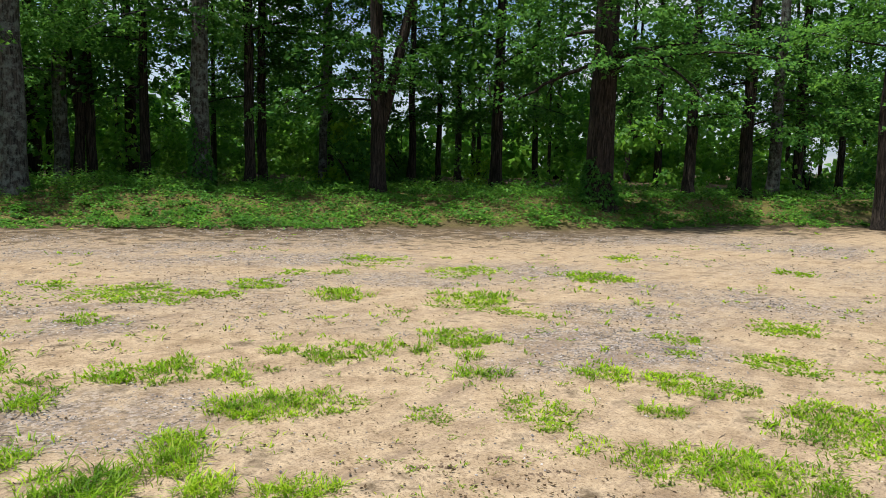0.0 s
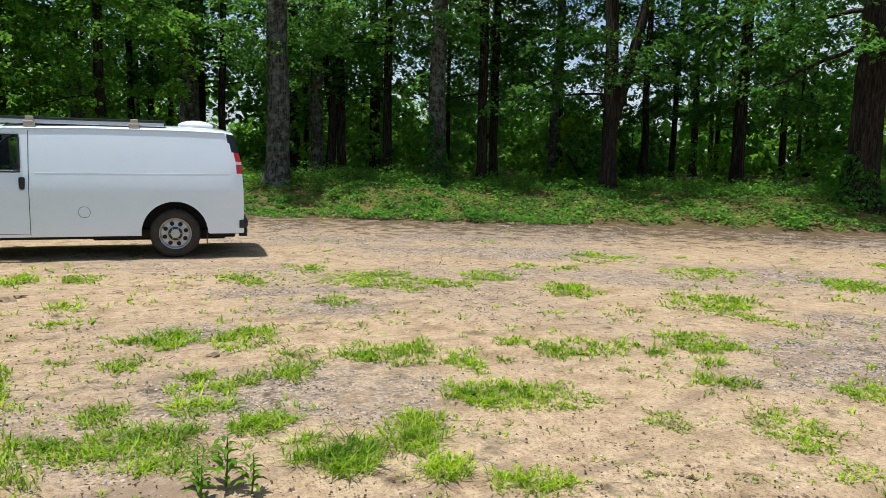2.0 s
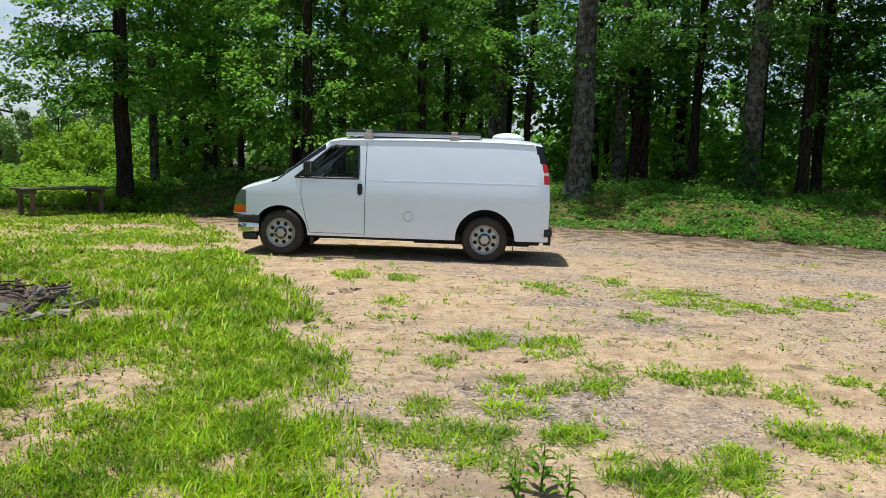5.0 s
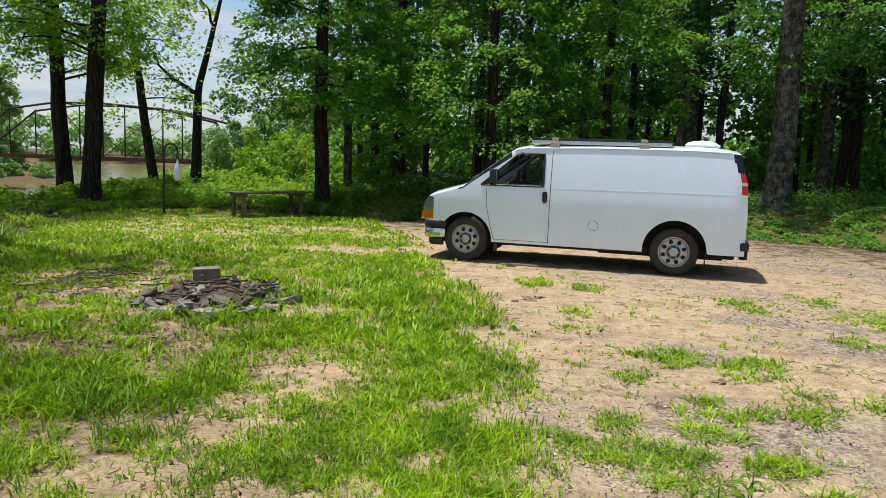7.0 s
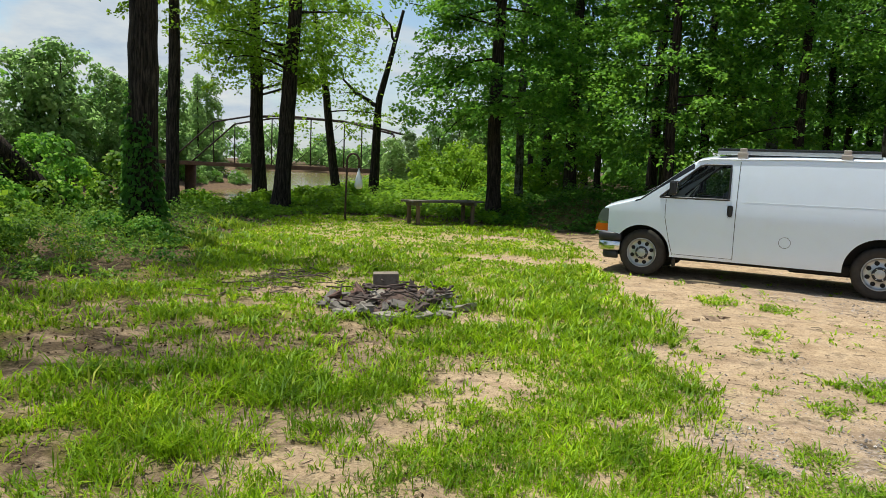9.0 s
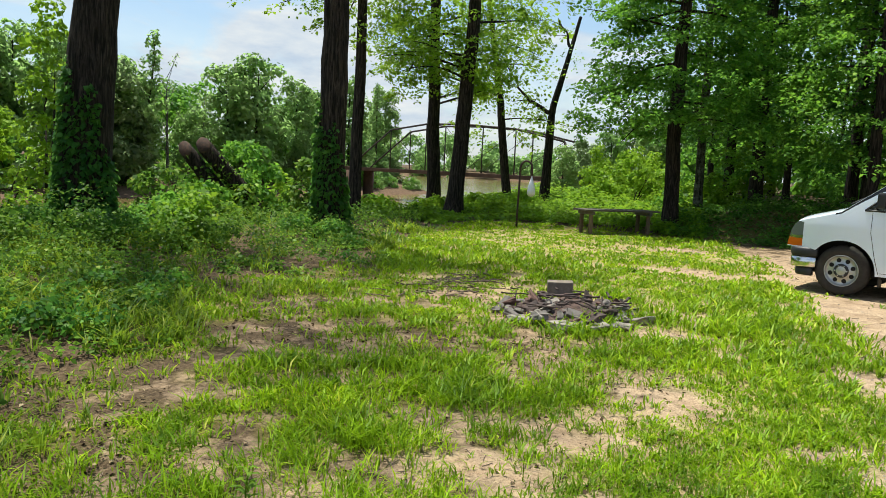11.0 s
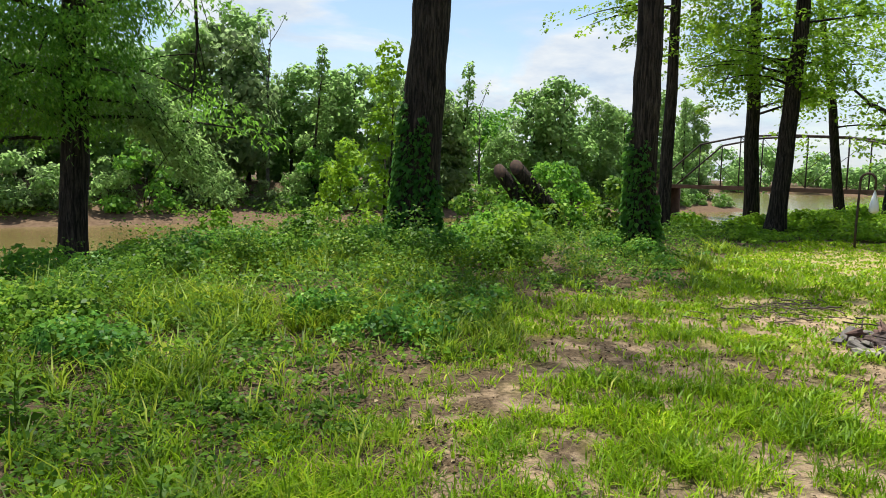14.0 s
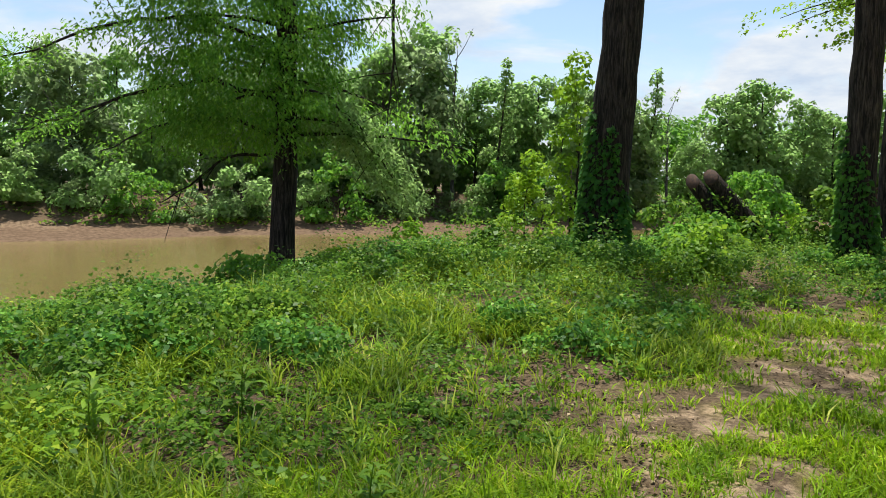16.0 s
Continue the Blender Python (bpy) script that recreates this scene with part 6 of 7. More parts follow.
def sweep_bumper(name, front, z0, z1, out, mat, label="", bevel=0.03, reach=0.42, inset=0.0):
    """A bumper bar that bends round the nose or tail."""
    n = 25
    t = np.linspace(-1, 1, n)
    y = MID_Y + (HALF - 0.01 - inset) * np.sign(t) * np.minimum(1, np.abs(t) * 1.25)
    sgn = -1 if front else 1
    tip = (-0.84 - out) if front else (4.49 + out)
    back = np.clip((np.abs(t) - 0.8) / 0.2, 0, 1)
    curve = 0.16 if front else 0.03
    x = tip - sgn * (curve * np.clip(np.abs(t) * 1.25, 0, 1) ** 3 + reach * back)
    prof = [(0.0, z0 + bevel), (0.012, z0), (0.10, z0), (0.10, z1), (0.02, z1), (0.0, z1 - bevel)]
    tan = unit(np.gradient(np.stack([x, y], -1), axis=0))
    nor = np.stack([tan[:, 1], -tan[:, 0]], -1) * (1 if front else -1)
    P = np.array([[(x[k] + nor[k, 0] * d, y[k] + nor[k, 1] * d, z) for d, z in prof] for k in range(n)])
    m = len(prof)
    i, j = np.meshgrid(np.arange(n - 1), np.arange(m), indexing="ij")
    jj = (j + 1) % m
    f = np.stack([i * m + j, (i + 1) * m + j, (i + 1) * m + jj, i * m + jj], -1).reshape(-1, 4)
    caps = [np.arange(m)[None], (np.arange(m) + (n - 1) * m)[None]]
    return link_mesh(name, P.reshape(-1, 3), [f, *caps], mat, van, label)


sweep_bumper("bumper_top", True, 0.555, 0.692, 0.03, BLACK_PLASTIC, "black plastic bumper top", reach=0.36)
sweep_bumper("front_bumper", True, 0.385, 0.553, 0.02, CHROME, "chrome front bumper", reach=0.34)
sweep_bumper("air_dam", True, 0.255, 0.383, -0.05, BLACK_PLASTIC, "black air dam", reach=0.22, inset=0.03)
sweep_bumper("rear_bumper", False, 0.47, 0.60, 0.07, BLACK_PLASTIC, "dark rear step bumper", reach=0.13)
box_part("tow_hitch", (4.35, MID_Y - 0.5, 0.33), (4.56, MID_Y + 0.5, 0.40), UNDER, van, 0.015)
box_part("tow_bracket", (4.40, side_y(4.4, 0.5) + 0.03, 0.33), (4.52, side_y(4.4, 0.5) + 0.13, 0.48), UNDER, van, 0.01)
box_part("grille", (-0.865, MID_Y - 0.48, 0.72), (-0.80, MID_Y + 0.48, 1.0), BLACK_PLASTIC, van, 0.02, "black grille")
for k in range(3):
    box_part("grille_bar", (-0.878, MID_Y - 0.46, 0.765 + 0.08 * k), (-0.862, MID_Y + 0.46, 0.79 + 0.08 * k), CHROME, van, 0.004)
box_part("underbody", (-0.62, 0.16, 0.30), (4.35, 2 * MID_Y - 0.16, 0.44), UNDER, van, 0.04, "dark underbody")
for yy in (0.12, 2 * MID_Y - 0.12):
    for xw in (0.0, 3.43):
        box_part("wheel_well", (xw - 0.50, yy + (0.13 if yy < MID_Y else -0.33), 0.40), (xw + 0.50, yy + (0.33 if yy < MID_Y else -0.13), 0.93), UNDER, van, 0.05)
box_part("exhaust_pipe", (2.2, 0.5, 0.24), (4.2, 0.56, 0.30), UNDER, van, 0.02)
box_part("rear_axle", (3.36, 0.1, 0.31), (3.50, 2 * MID_Y - 0.1, 0.44), UNDER, van, 0.04)


def lathe(profile, seg=48):
    pr = np.array(profile, float)
    a = np.linspace(0, 2 * np.pi, seg, endpoint=False)
    v = np.stack([pr[:, None, 0] * np.cos(a)[None], np.repeat(pr[:, 1:2], seg, 1), pr[:, None, 0] * np.sin(a)[None]], -1)
    i, j = np.meshgrid(np.arange(len(pr) - 1), np.arange(seg), indexing="ij")
    k = (j + 1) % seg
    f = np.stack([i * seg + j, i * seg + k, (i + 1) * seg + k, (i + 1) * seg + j], -1).reshape(-1, 4)
    return v.reshape(-1, 3), f


HOLE_SHADE = plain("wheel_hole_shade", (0.012, 0.011, 0.010), 0.9)


def build_wheel(x, y, flip):
    w = new("wheel")
    w.parent = van
    w.matrix_basis = pose(x, y, 0.385, 0, 0, 180 if flip else 0)
    w["label"] = "steel wheel with a dusty black tyre"
    v, f = lathe([(0.235, 0.02), (0.25, 0.0), (0.285, -0.012), (0.335, -0.008), (0.365, 0.012), (0.384, 0.04), (0.388, 0.09), (0.388, 0.16), (0.382, 0.21), (0.36, 0.24), (0.30, 0.25), (0.235, 0.23)], 56)
    tread = np.arange(len(v)) // 56
    bump = (np.arange(len(v)) % 2) * 0.010
    rad = np.hypot(v[:, 0], v[:, 2])
    k = np.where((tread >= 4) & (tread <= 9), (rad - bump) / rad, 1.0)
    v[:, 0] *= k
    v[:, 2] *= k
    link_mesh("tyre", v, [f], RUBBER, w, "dusty black tyre")
    v, f = lathe([(0.245, 0.012), (0.238, -0.004), (0.228, 0.004), (0.218, 0.03), (0.205, 0.045), (0.16, 0.036), (0.115, 0.030), (0.10, 0.012), (0.075, 0.004), (0.05, 0.0), (0.001, -0.004)], 48)
    link_mesh("rim", v, [f], STEEL, w, "silver steel rim", smooth=True)
    v, f = lathe([(0.108, 0.028), (0.104, 0.004), (0.072, -0.002), (0.066, 0.006)], 32)
    link_mesh("hub_ring", v, [f], BLACK_PLASTIC, w, smooth=True)
    # dark discs on the uncut rim stand in for the shade inside its holes
    for h in range(8):
        t = h * math.pi / 4 + 0.3
        hv, hf = lathe([(0.034, 0.002), (0.031, -0.003), (0.001, 0.002)], 14)
        hv = hv + np.array([0.163 * math.cos(t), 0.031, 0.163 * math.sin(t)])
        link_mesh("vent_hole", hv, [hf], HOLE_SHADE, w)
    for h in range(6):
        t = h * math.pi / 3
        hv, hf = lathe([(0.013, 0.004), (0.012, -0.012), (0.001, -0.014)], 8)
        hv = hv + np.array([0.083 * math.cos(t), 0.0, 0.083 * math.sin(t)])
        link_mesh("wheel_nut", hv, [hf], CHROME, w)


for xw in (0.0, 3.43):
    build_wheel(xw, 0.01, False)
    build_wheel(xw, 2 * MID_Y - 0.01, True)
for xw in (0.50, 3.90):
    box_part("mud_flap", (xw, 0.02, 0.19), (xw + 0.012, 0.24, 0.42), BLACK_PLASTIC, van, 0.004)

# roof: solar panel on rails, brackets, fan vent
panel = box_part("solar_panel", (1.05, 0.20, 2.102), (3.30, 1.62, 2.135), BLACK_PLASTIC, van, 0.006, "black-framed solar panel on aluminium rails")
box_part("panel_face", (1.09, 0.24, 2.1355), (3.26, 1.58, 2.142), PANEL_FACE, panel, 0.002)
for yy in (0.23, 1.60):
    box_part("roof_rail", (1.05, yy - 0.025, 2.04), (3.30, yy + 0.025, 2.10), ALUMINIUM, van, 0.008)
for xm in (1.44, 2.87):
    for yy in (0.15, 1.71):
        bm = bmesh.new()
        box(bm, (xm - 0.075, yy - 0.05, 1.975), (xm + 0.075, yy + 0.06, 2.075), 0.012)
        box(bm, (xm - 0.05, yy - 0.02, 2.06), (xm + 0.055, yy + 0.09, 2.145), 0.012)
        part("roof_bracket", bm, BRACKET, van, "tan roof rack bracket")
bm = bmesh.new()
box(bm, (3.50, 0.55, 2.06), (4.04, 1.10, 2.10), 0.012)
vent = part("roof_vent", bm, VENT_WHITE, van, "white domed roof vent")
bm = bmesh.new()
bmesh.ops.create_uvsphere(bm, u_segments=24, v_segments=10, radius=1, matrix=Matrix.Translation((3.77, 0.82, 2.09)) @ Matrix.Diagonal((0.27, 0.27, 0.085, 1)))
bmesh.ops.delete(bm, geom=[q for q in bm.verts if q.co.z < 2.085], context="VERTS")
dome = part("vent_dome", bm, VENT_WHITE, vent)
for q in dome.data.polygons:
    q.use_smooth = True

# cabin
box_part("dashboard", (0.05, 0.12, 0.95), (0.50, 1.74, 1.30), INTERIOR, van, 0.08, "grey dashboard")
box_part("bulkhead", (1.56, 0.16, 0.45), (1.60, 1.70, 1.90), INTERIOR, van, 0.01)
for yy in (0.30, 1.10):
    seat = part("front_seat", (lambda b: (box(b, (0.72, yy, 0.72), (1.24, yy + 0.50, 0.92), 0.06), b)[1])(bmesh.new()), SEAT_CLOTH, van, "grey cloth seat")
    box_part("seat_back", (1.16, yy + 0.01, 0.85), (1.33, yy + 0.49, 1.44), SEAT_CLOTH, seat, 0.06)
    box_part("headrest", (1.23, yy + 0.12, 1.46), (1.33, yy + 0.38, 1.63), SEAT_CLOTH, seat, 0.04)
tilt_m = Matrix.Translation((0.66, 0.52, 1.36)) @ Euler((0, radians(-62), 0)).to_matrix().to_4x4()
wheel_pts = np.array([tilt_m @ Vector((0.19 * math.cos(t), 0.19 * math.sin(t), 0)) for t in np.linspace(0, 2 * np.pi, 29)])
sw = tube_part("steering_wheel", wheel_pts, 0.018, INTERIOR, van, 8, "grey steering wheel")
tube_part("column", np.array([tilt_m @ Vector((0, 0, 0.02)), (0.55, 0.52, 1.28), (0.40, 0.52, 1.18)]), 0.045, INTERIOR, sw)
for t in (0.5, 2.6, 4.7):
    tube_part("spoke", np.array([tilt_m @ Vector((0, 0, 0.0)), tilt_m @ Vector((0.1 * math.cos(t), 0.1 * math.sin(t), 0)), tilt_m @ Vector((0.18 * math.cos(t), 0.18 * math.sin(t), 0))]), 0.016, INTERIOR, sw, 6)
tube_part("wiper", np.array([(-0.02, 0.25, 1.40), (0.10, 0.55, 1.50), (0.13, 0.85, 1.535)]), 0.010, BLACK_PLASTIC, van, 5)

# ---- things of the clearing ----
rng = np.random.default_rng(31)
ROCK = simple("grey_stone", (0.105, 0.090, 0.080), (0.225, 0.198, 0.178), 5, 0.9, bump=0.5, dist=0.01)
ROCK_WARM = simple("brown_stone", (0.090, 0.048, 0.036), (0.185, 0.105, 0.082), 6, 0.9, bump=0.5, dist=0.01)
PALE_ROCK = simple("pale_stone", (0.20, 0.17, 0.14), (0.34, 0.30, 0.26), 5, 0.9, bump=0.5, dist=0.01)
BLOCK = simple("concrete_block", (0.17, 0.135, 0.105), (0.27, 0.22, 0.175), 9, 0.95, bump=0.5, dist=0.008)
CHAR = simple("burnt_wood", (0.03, 0.022, 0.02), (0.11, 0.075, 0.065), 7, 0.9, bump=0.5, dist=0.01, stretch=(1, 1, 0.2))
ASH = simple("ash_and_char", (0.045, 0.028, 0.022), (0.125, 0.080, 0.066), 9, 0.95, bump=0.6, dist=0.02)
OLD_WOOD = simple("weathered_wood", (0.075, 0.064, 0.048), (0.165, 0.148, 0.112), 4, 0.9, bump=0.5, dist=0.006, stretch=(0.15, 1, 1))
IRON = simple("dark_rusty_iron", (0.045, 0.032, 0.026), (0.09, 0.055, 0.04), 12, 0.7, 0.4, bump=0.3)
RUST = simple("rusty_bridge_steel", (0.030, 0.024, 0.021), (0.065, 0.048, 0.04), 1.5, 0.85, 0.2, bump=0.2)
RUST_DECK = simple("rusted_deck_steel", (0.075, 0.045, 0.03), (0.13, 0.08, 0.055), 1.0, 0.9, 0.1, bump=0.2)
BAG = plain("white_plastic_bag", (0.75, 0.77, 0.80), 0.35)
CUT_WOOD = simple("fresh_cut_wood", (0.032, 0.018, 0.011), (0.085, 0.042, 0.024), 12, 0.85, bump=0.3)


def stone(name, x, y, z, sx, sy, sz, turn, mat, label="", group="", parent=None, tilt=0.0):
    """An angular slab: a cube worn by uneven corners and a bevel."""
    bm = bmesh.new()
    bmesh.ops.create_cube(bm, size=1)
    bmesh.ops.subdivide_edges(bm, edges=bm.edges[:], cuts=1, use_grid_fill=True)
    for v in bm.verts:
        v.co += Vector(rng.normal(size=3)) * 0.13
        v.co.x, v.co.y, v.co.z = v.co.x * sx, v.co.y * sy, v.co.z * sz
    bmesh.ops.bevel(bm, geom=bm.edges[:], offset=min(sx, sy, sz) * 0.08, segments=1, affect="EDGES")
    ob = part(name, bm, mat, parent, label if parent else "")
    ob.matrix_basis = pose(x, y, z, tilt * rng.normal() * 20, tilt * rng.normal() * 20, turn)
    if not parent:
        tagged(ob, label, "stone", group)
    return ob


FX, FY = -8.30, -3.42
for k in range(26):
    t = 2 * math.pi * k / 26 + rng.uniform(-0.08, 0.08)
    r = rng.uniform(0.55, 0.86)
    sx, sy, sz = rng.uniform(0.13, 0.27), rng.uniform(0.10, 0.19), rng.uniform(0.05, 0.11)
    x, y = FX + r * math.cos(t), FY + r * 0.92 * math.sin(t)
    stone("fire_ring_stone", x, y, float(height(x, y)) + sz * 0.35, sx, sy, sz, math.degrees(t) + 90 + rng.uniform(-25, 25), (ROCK, ROCK, ROCK_WARM)[k % 3], "angular grey stone in the ring round the fire pit", "fire ring stones", tilt=0.5)
for k in range(16):
    t, r = rng.uniform(0, 6.28), rng.uniform(0.45, 0.98)
    x, y = FX + r * math.cos(t), FY + r * 0.9 * math.sin(t)
    s = rng.uniform(0.08, 0.17)
    stone("fire_ring_stone", x, y, float(height(x, y)) + 0.03, s, s * 0.8, s * 0.5, rng.uniform(0, 360), (ROCK, ROCK_WARM)[k % 2], "small broken stone beside the fire pit", "fire ring stones", tilt=0.6)
for k in range(40):
    t, r = rng.uniform(0, 6.28), 0.78 * math.sqrt(rng.uniform(0, 1))
    x, y = FX + r * math.cos(t), FY + r * 0.9 * math.sin(t)
    s = rng.uniform(0.05, 0.19)
    stone("pit_rubble", x, y, float(height(x, y)) + 0.10 + 0.10 * (1 - r) * rng.uniform(), s, s * 0.7, s * 0.34, rng.uniform(0, 360), (ROCK_WARM, ASH, ROCK, CHAR, PALE_ROCK)[k % 5], "flat broken slab in the fire pit", "fire pit rubble", tilt=0.9)
for k, (ox, oy, sx, sy, turn) in enumerate(((0.62, 0.52, 0.32, 0.24, 30), (0.80, 0.22, 0.26, 0.20, 75), (0.36, 0.76, 0.26, 0.18, 10), (-0.16, 0.84, 0.28, 0.17, 160), (0.74, -0.30, 0.22, 0.18, 100), (0.10, 0.66, 0.22, 0.16, 50))):
    stone("fire_ring_stone", FX + ox, FY + oy, float(height(FX + ox, FY + oy)) + 0.035, sx, sy, 0.075, turn, PALE_ROCK, "flat pale slab lying at the edge of the fire pit", "fire ring stones", tilt=0.25)
bx, by = -9.05, -3.80
bm = bmesh.new()
box(bm, (-0.165, -0.085, 0.0), (0.165, 0.085, 0.175), 0.014)
cb = part("cinder_block", bm, BLOCK, None)
cb.matrix_basis = pose(bx, by, float(height(bx, by)) + 0.10, 3, -2, 112)
tagged(cb, "grey concrete block standing on the fire ring", "concrete block")
# ash bed: a low uneven mound
a = np.linspace(0, 2 * np.pi, 40, endpoint=False)
rr = np.linspace(0.0, 1, 12)
ax = FX + 0.88 * rr[:, None] * np.cos(a)[None]
ay = FY + 0.80 * rr[:, None] * np.sin(a)[None]
az = height(ax, ay) + 0.14 * (1 - rr[:, None] ** 2) + 0.012 + rng.normal(size=ax.shape) * 0.012 * (rr[:, None] > 0) - 0.05 * rr[:, None] ** 6
i, j = np.meshgrid(np.arange(11), np.arange(40), indexing="ij")
k = (j + 1) % 40
f = np.stack([i * 40 + j, (i + 1) * 40 + j, (i + 1) * 40 + k, i * 40 + k], -1).reshape(-1, 4)
tagged(link_mesh("ash_bed", np.stack([ax, ay, az], -1).reshape(-1, 3), [f], ASH), "bed of ash and charcoal in the fire pit", "ash")


def stick(name, x, y, z, length, rad, turn, rise, mat, label, group, cat="stick"):
    t = np.linspace(-0.5, 0.5, 6)[:, None]
    c = np.array([[math.cos(turn), math.sin(turn), rise]]) * t * length + np.concatenate([np.zeros((6, 2)), 0 * t], 1) + rng.normal(size=(6, 3)) * length * 0.02
    v, f = tube(c, rad * np.linspace(1, 0.55, 6), 6, 0.08, rng)
    ob = link_mesh(name, v, [f, np.arange(6)[None], (np.arange(6) + 30)[None]], mat, smooth=True)
    ob.matrix_basis = pose(x, y, z)
    return tagged(ob, label, cat, group)


for k in range(40):
    t, r = rng.uniform(0, 6.28), rng.uniform(0, 0.72)
    x, y = FX + r * math.cos(t), FY + r * math.sin(t)
    stick("charred_stick", x, y, float(height(x, y)) + 0.17 + 0.06 * rng.uniform(), rng.uniform(0.12, 0.42), rng.uniform(0.008, 0.02), rng.uniform(0, 6.28), rng.uniform(-0.12, 0.2), CHAR, "charred stick lying in the fire pit", "charred sticks")
GREY_STICK = simple("dry_grey_stick", (0.09, 0.062, 0.043), (0.20, 0.15, 0.11), 9, 0.9, bump=0.3, stretch=(1, 1, 1))
for k in range(64):
    x, y = -9.0 + rng.normal() * 0.75, -5.45 + rng.normal() * 0.28
    stick("dry_stick", x, y, float(height(x, y)) + 0.02 + 0.03 * rng.uniform(), rng.uniform(0.12, 0.55), rng.uniform(0.005, 0.012), rng.uniform(0, 6.28), rng.uniform(-0.03, 0.05), GREY_STICK, "dry stick in the brush beside the fire pit", "dry sticks")

POST_WOOD = simple("brown_post_wood", (0.11, 0.072, 0.042), (0.20, 0.135, 0.08), 5, 0.9, bump=0.4, dist=0.005, stretch=(1, 1, 0.2))
# bench: thick plank top on four square posts with cross pieces
bench = thing("plank_bench", pose(-20.8, -6.47, float(height(-20.8, -6.47)), 0, 0, 141), "long low table of weathered planks on square posts", "bench")
for k, yy in enumerate((-0.27, -0.09, 0.09, 0.27)):
    box_part("plank", (-1.24 + 0.02 * (k % 2), yy - 0.085, 0.63), (1.24 - 0.03 * (k % 3), yy + 0.085, 0.68), OLD_WOOD, bench, 0.008)
for sx in (-1.0, 0.92):
    box_part("cross_beam", (sx - 0.05, -0.36, 0.53), (sx + 0.05, 0.36, 0.627), OLD_WOOD, bench, 0.008)
    for sy in (-0.24, 0.24):
        box_part("post", (sx - 0.045, sy - 0.045, -0.15), (sx + 0.045, sy + 0.045, 0.527), POST_WOOD, bench, 0.01)

# hook pole with a plastic bag
px, py = -19.63, -9.03
hook = thing("hook_pole", pose(px, py, float(height(px, py)), 0, 0, 106), "dark iron pole with a curved hook top", "hook pole")
arc = [(0, 0, -0.2), (0.0, 0, 0.6), (0.012, 0, 1.2), (0.02, 0, 1.72)] + [(0.02 + 0.17 - 0.17 * math.cos(t), 0, 1.72 + 0.19 * math.sin(t)) for t in np.linspace(0.2, math.pi, 10)] + [(0.36, 0, 1.60), (0.355, 0, 1.50)]
tube_part("pole", np.array(arc), 0.03, IRON, hook, 8)
bag = thing("plastic_bag", pose(px + 0.36 * math.cos(radians(106)), py + 0.36 * math.sin(radians(106)), float(height(px, py)) + 0.92), "white plastic bag hanging from the hook", "bag")
pr = [(0.01, 0.60), (0.022, 0.55), (0.05, 0.46), (0.09, 0.36), (0.135, 0.24), (0.155, 0.13), (0.14, 0.05), (0.08, 0.0), (0.005, -0.01)]
a = np.linspace(0, 2 * np.pi, 20, endpoint=False)
v = np.array([[(r * math.cos(t) * (1 + 0.12 * math.sin(3 * t + z * 9)), 0.75 * r * math.sin(t) * (1 + 0.15 * math.cos(4 * t + z * 7)), z) for t in a] for r, z in pr])
i, j = np.meshgrid(np.arange(len(pr) - 1), np.arange(20), indexing="ij")
f = np.stack([i * 20 + j, i * 20 + (j + 1) % 20, (i + 1) * 20 + (j + 1) % 20, (i + 1) * 20 + j], -1).reshape(-1, 4)
link_mesh("bag_body", v.reshape(-1, 3), [f], BAG, bag, smooth=True)

BARK_WET = bark_material("dark_rotten_bark", (0.022, 0.016, 0.012), (0.085, 0.062, 0.046))
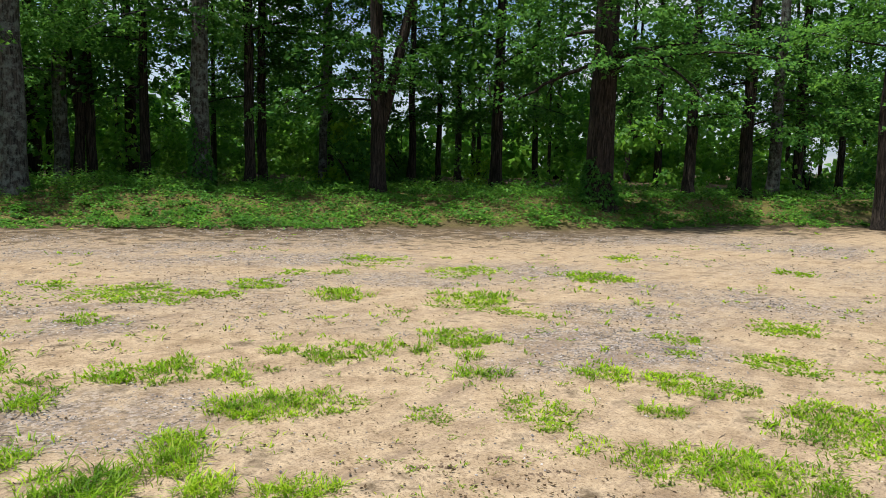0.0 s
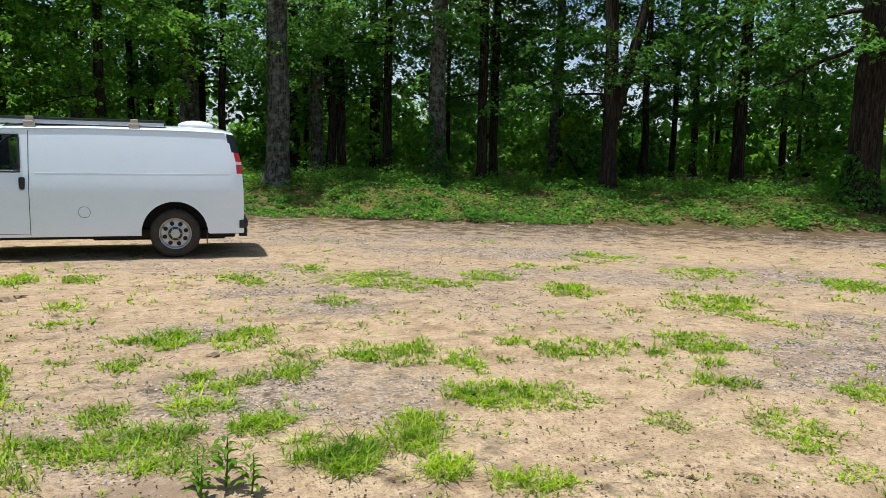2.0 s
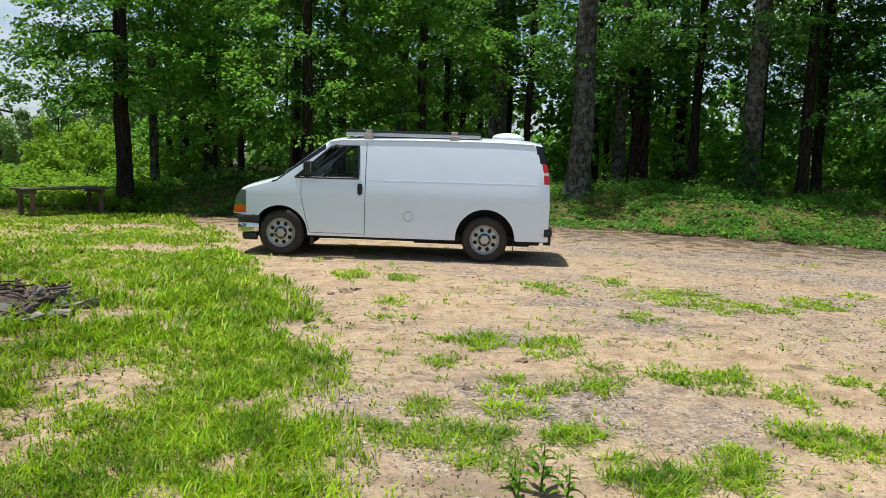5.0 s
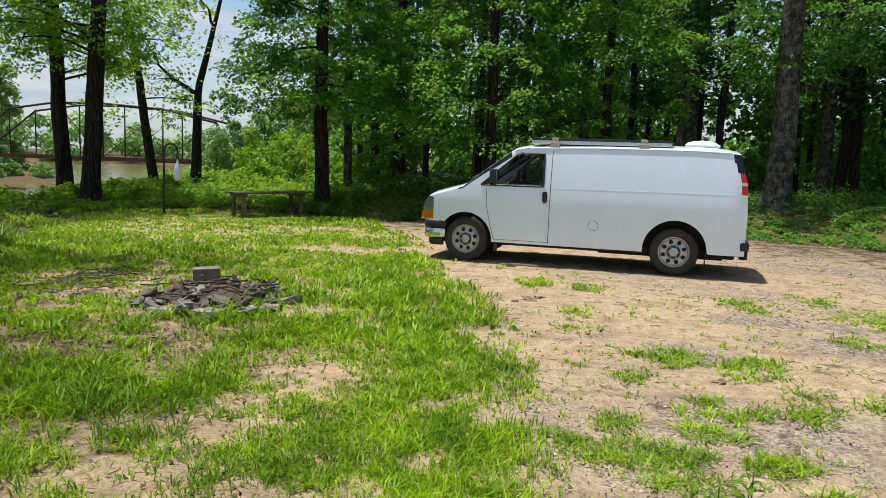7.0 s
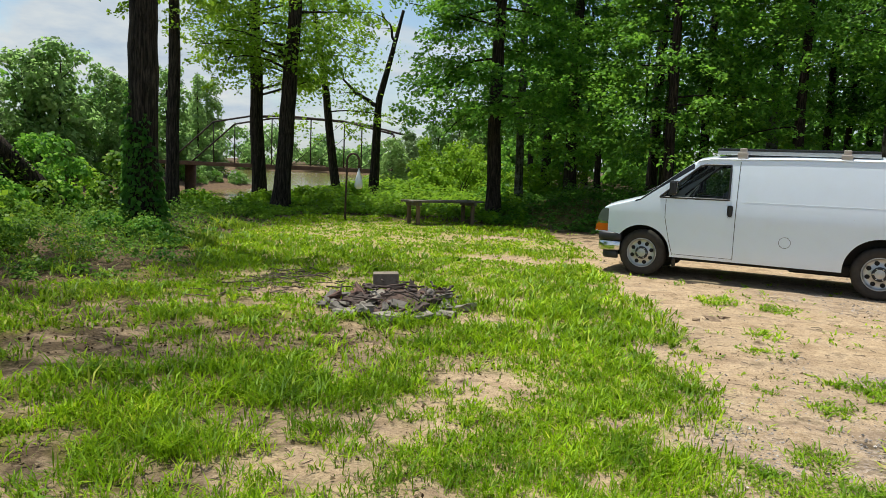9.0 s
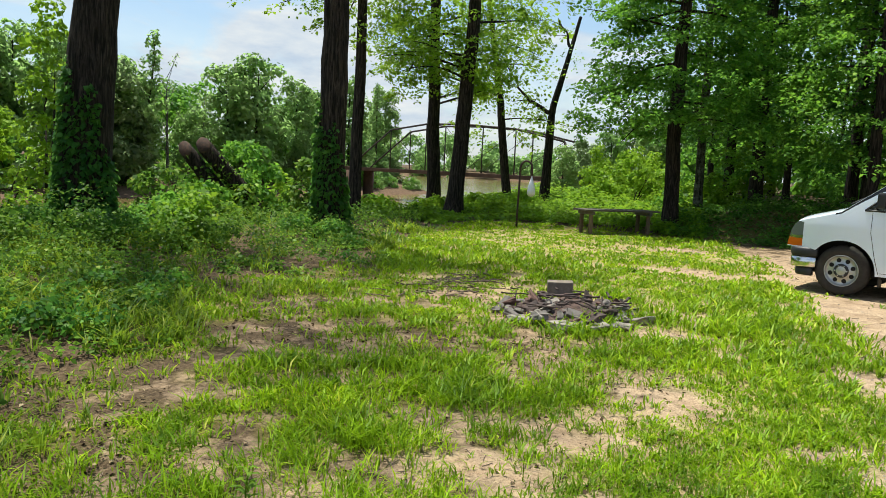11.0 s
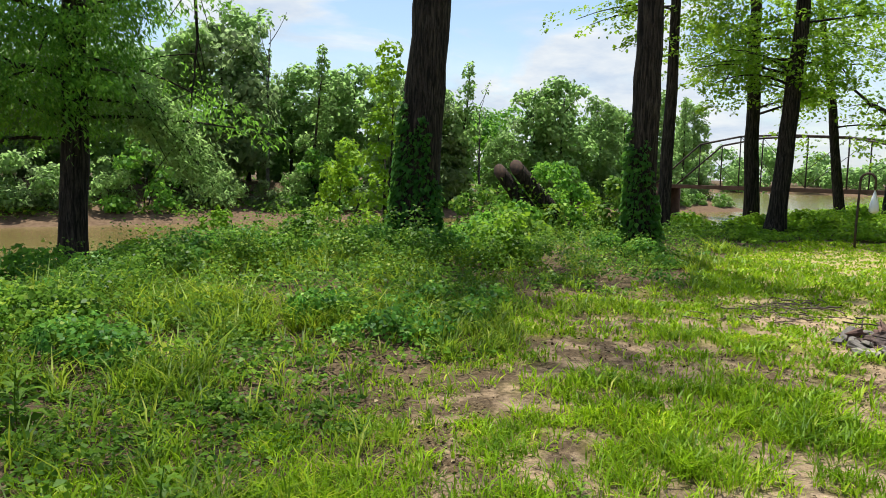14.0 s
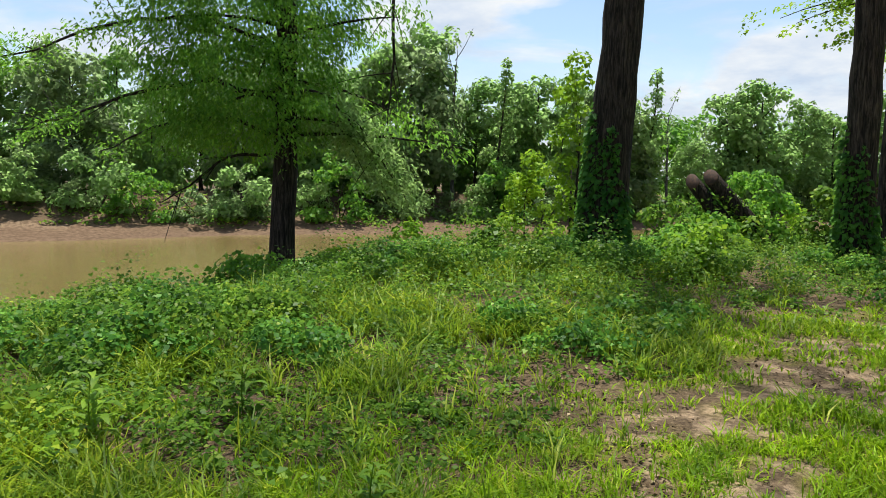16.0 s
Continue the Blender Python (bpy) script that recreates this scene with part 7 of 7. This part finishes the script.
# cut stump with two leaning stubs
sx0, sy0 = -13.9, -15.5
stump = thing("tree_stump", pose(sx0, sy0, float(height(sx0, sy0))), "cut stump with two sawn stubs among vines", "stump")
right = np.array([math.cos(radians(140)), math.sin(radians(140)), 0])
toward = np.array([0.67, 0.74, 0.0])
for off, lean, tall, r in ((-0.06, -0.78, 1.80, 0.185), (0.45, -0.85, 1.92, 0.195)):
    t = np.linspace(0, 1, 9)[:, None]
    c = right * (off - lean * tall * 0.72) + t * (np.array([0, 0, tall]) + right * lean * tall) + toward * 0.12 * t ** 2
    v, f = tube(c, r * np.linspace(1.35, 0.95, 9), 16, 0.06, rng)
    v[-16:] -= unit(c[-1] - c[-2]) * ((v[-16:] - c[-1]) @ (toward - 0.25 * right))[:, None] * 0.95
    stub = link_mesh("stub", v, [f], BARK_WET, stump, "dark sawn stub", smooth=True)
    pv = c[rng.integers(0, 7, 620)] + rng.normal(size=(620, 3)) * 0.17
    iv, jf = leaves(pv, 0.10 * rng.uniform(0.6, 1.3, 620), rng, 0.45, 0.5, 0.7)
    link_mesh("vine", iv, [jf], LEAF_WEED, stub, "green vine leaves")
    rim = v[-16:] + (c[-1] - c[-2]) * 0.03
    mid = rim.mean(0)
    face = np.concatenate([v[-16:], mid + (rim - mid) * 0.92 + toward * 0.02])
    quad = np.array([[k, (k + 1) % 16, 16 + (k + 1) % 16, 16 + k] for k in range(16)])
    link_mesh("sawn_face", face, [quad, np.arange(16, 32)[None]], CUT_WOOD, stub, "orange-brown sawn face")

# ---- iron truss bridge ----
B0, B1 = np.array([-84.0, -24.0, 0.0]), np.array([-89.0, -67.0, 0.0])
span = float(np.linalg.norm(B1 - B0))
bridge = thing("truss_bridge", pose(B0[0], B0[1], 0, 0, 0, math.degrees(math.atan2(*(B1 - B0)[1::-1]))), "old rusty iron truss bridge over the river", "bridge")
DECK = 0.95
TOPS = [0.0, 4.1, 5.45, 5.95, 5.95, 5.15, 0.0]
xs = span * np.array([0.087, 0.127, 0.276, 0.446, 0.583, 0.72, 0.886])


def bar(name, a, b, wide, mat):
    a, b = np.array(a, float), np.array(b, float)
    return tube_part(name, np.stack([a, (a + b) / 2, b]), wide * 0.7, mat, bridge, 4)


for yy in (0.0, 4.2):
    for k in range(6):
        bar("top_chord", (xs[k], yy, DECK + TOPS[k]), (xs[k + 1], yy, DECK + TOPS[k + 1]), 0.17, RUST)
    for k in range(1, 6):
        bar("vertical_post", (xs[k], yy, DECK), (xs[k], yy, DECK + TOPS[k]), 0.13, RUST)
    for k in range(1, 5):
        a, b = (k, k + 1) if k >= 3 else (k + 1, k)
        bar("diagonal_rod", (xs[b], yy, DECK + TOPS[b]), (xs[a], yy, DECK), 0.045, RUST)
    box_part("bottom_chord", (0, yy - 0.12, DECK - 0.45), (1.2 * span, yy + 0.12, DECK), RUST_DECK, bridge, 0.02)
for k in range(2, 5):
    bar("cross_strut", (xs[k], 0, DECK + TOPS[k]), (xs[k], 4.2, DECK + TOPS[k]), 0.10, RUST)
box_part("deck", (-1, 0.13, DECK - 0.25), (1.2 * span + 1, 4.07, DECK - 0.05), RUST_DECK, bridge, 0.02)
for xp in (0.09 * span, 0.886 * span, 1.19 * span):
    for yy in (0.3, 3.9):
        tube_part("caisson_pier", np.array([(xp, yy, -5.0), (xp, yy, -2), (xp, yy, DECK - 0.46)]), 0.75, RUST_DECK, bridge, 14)
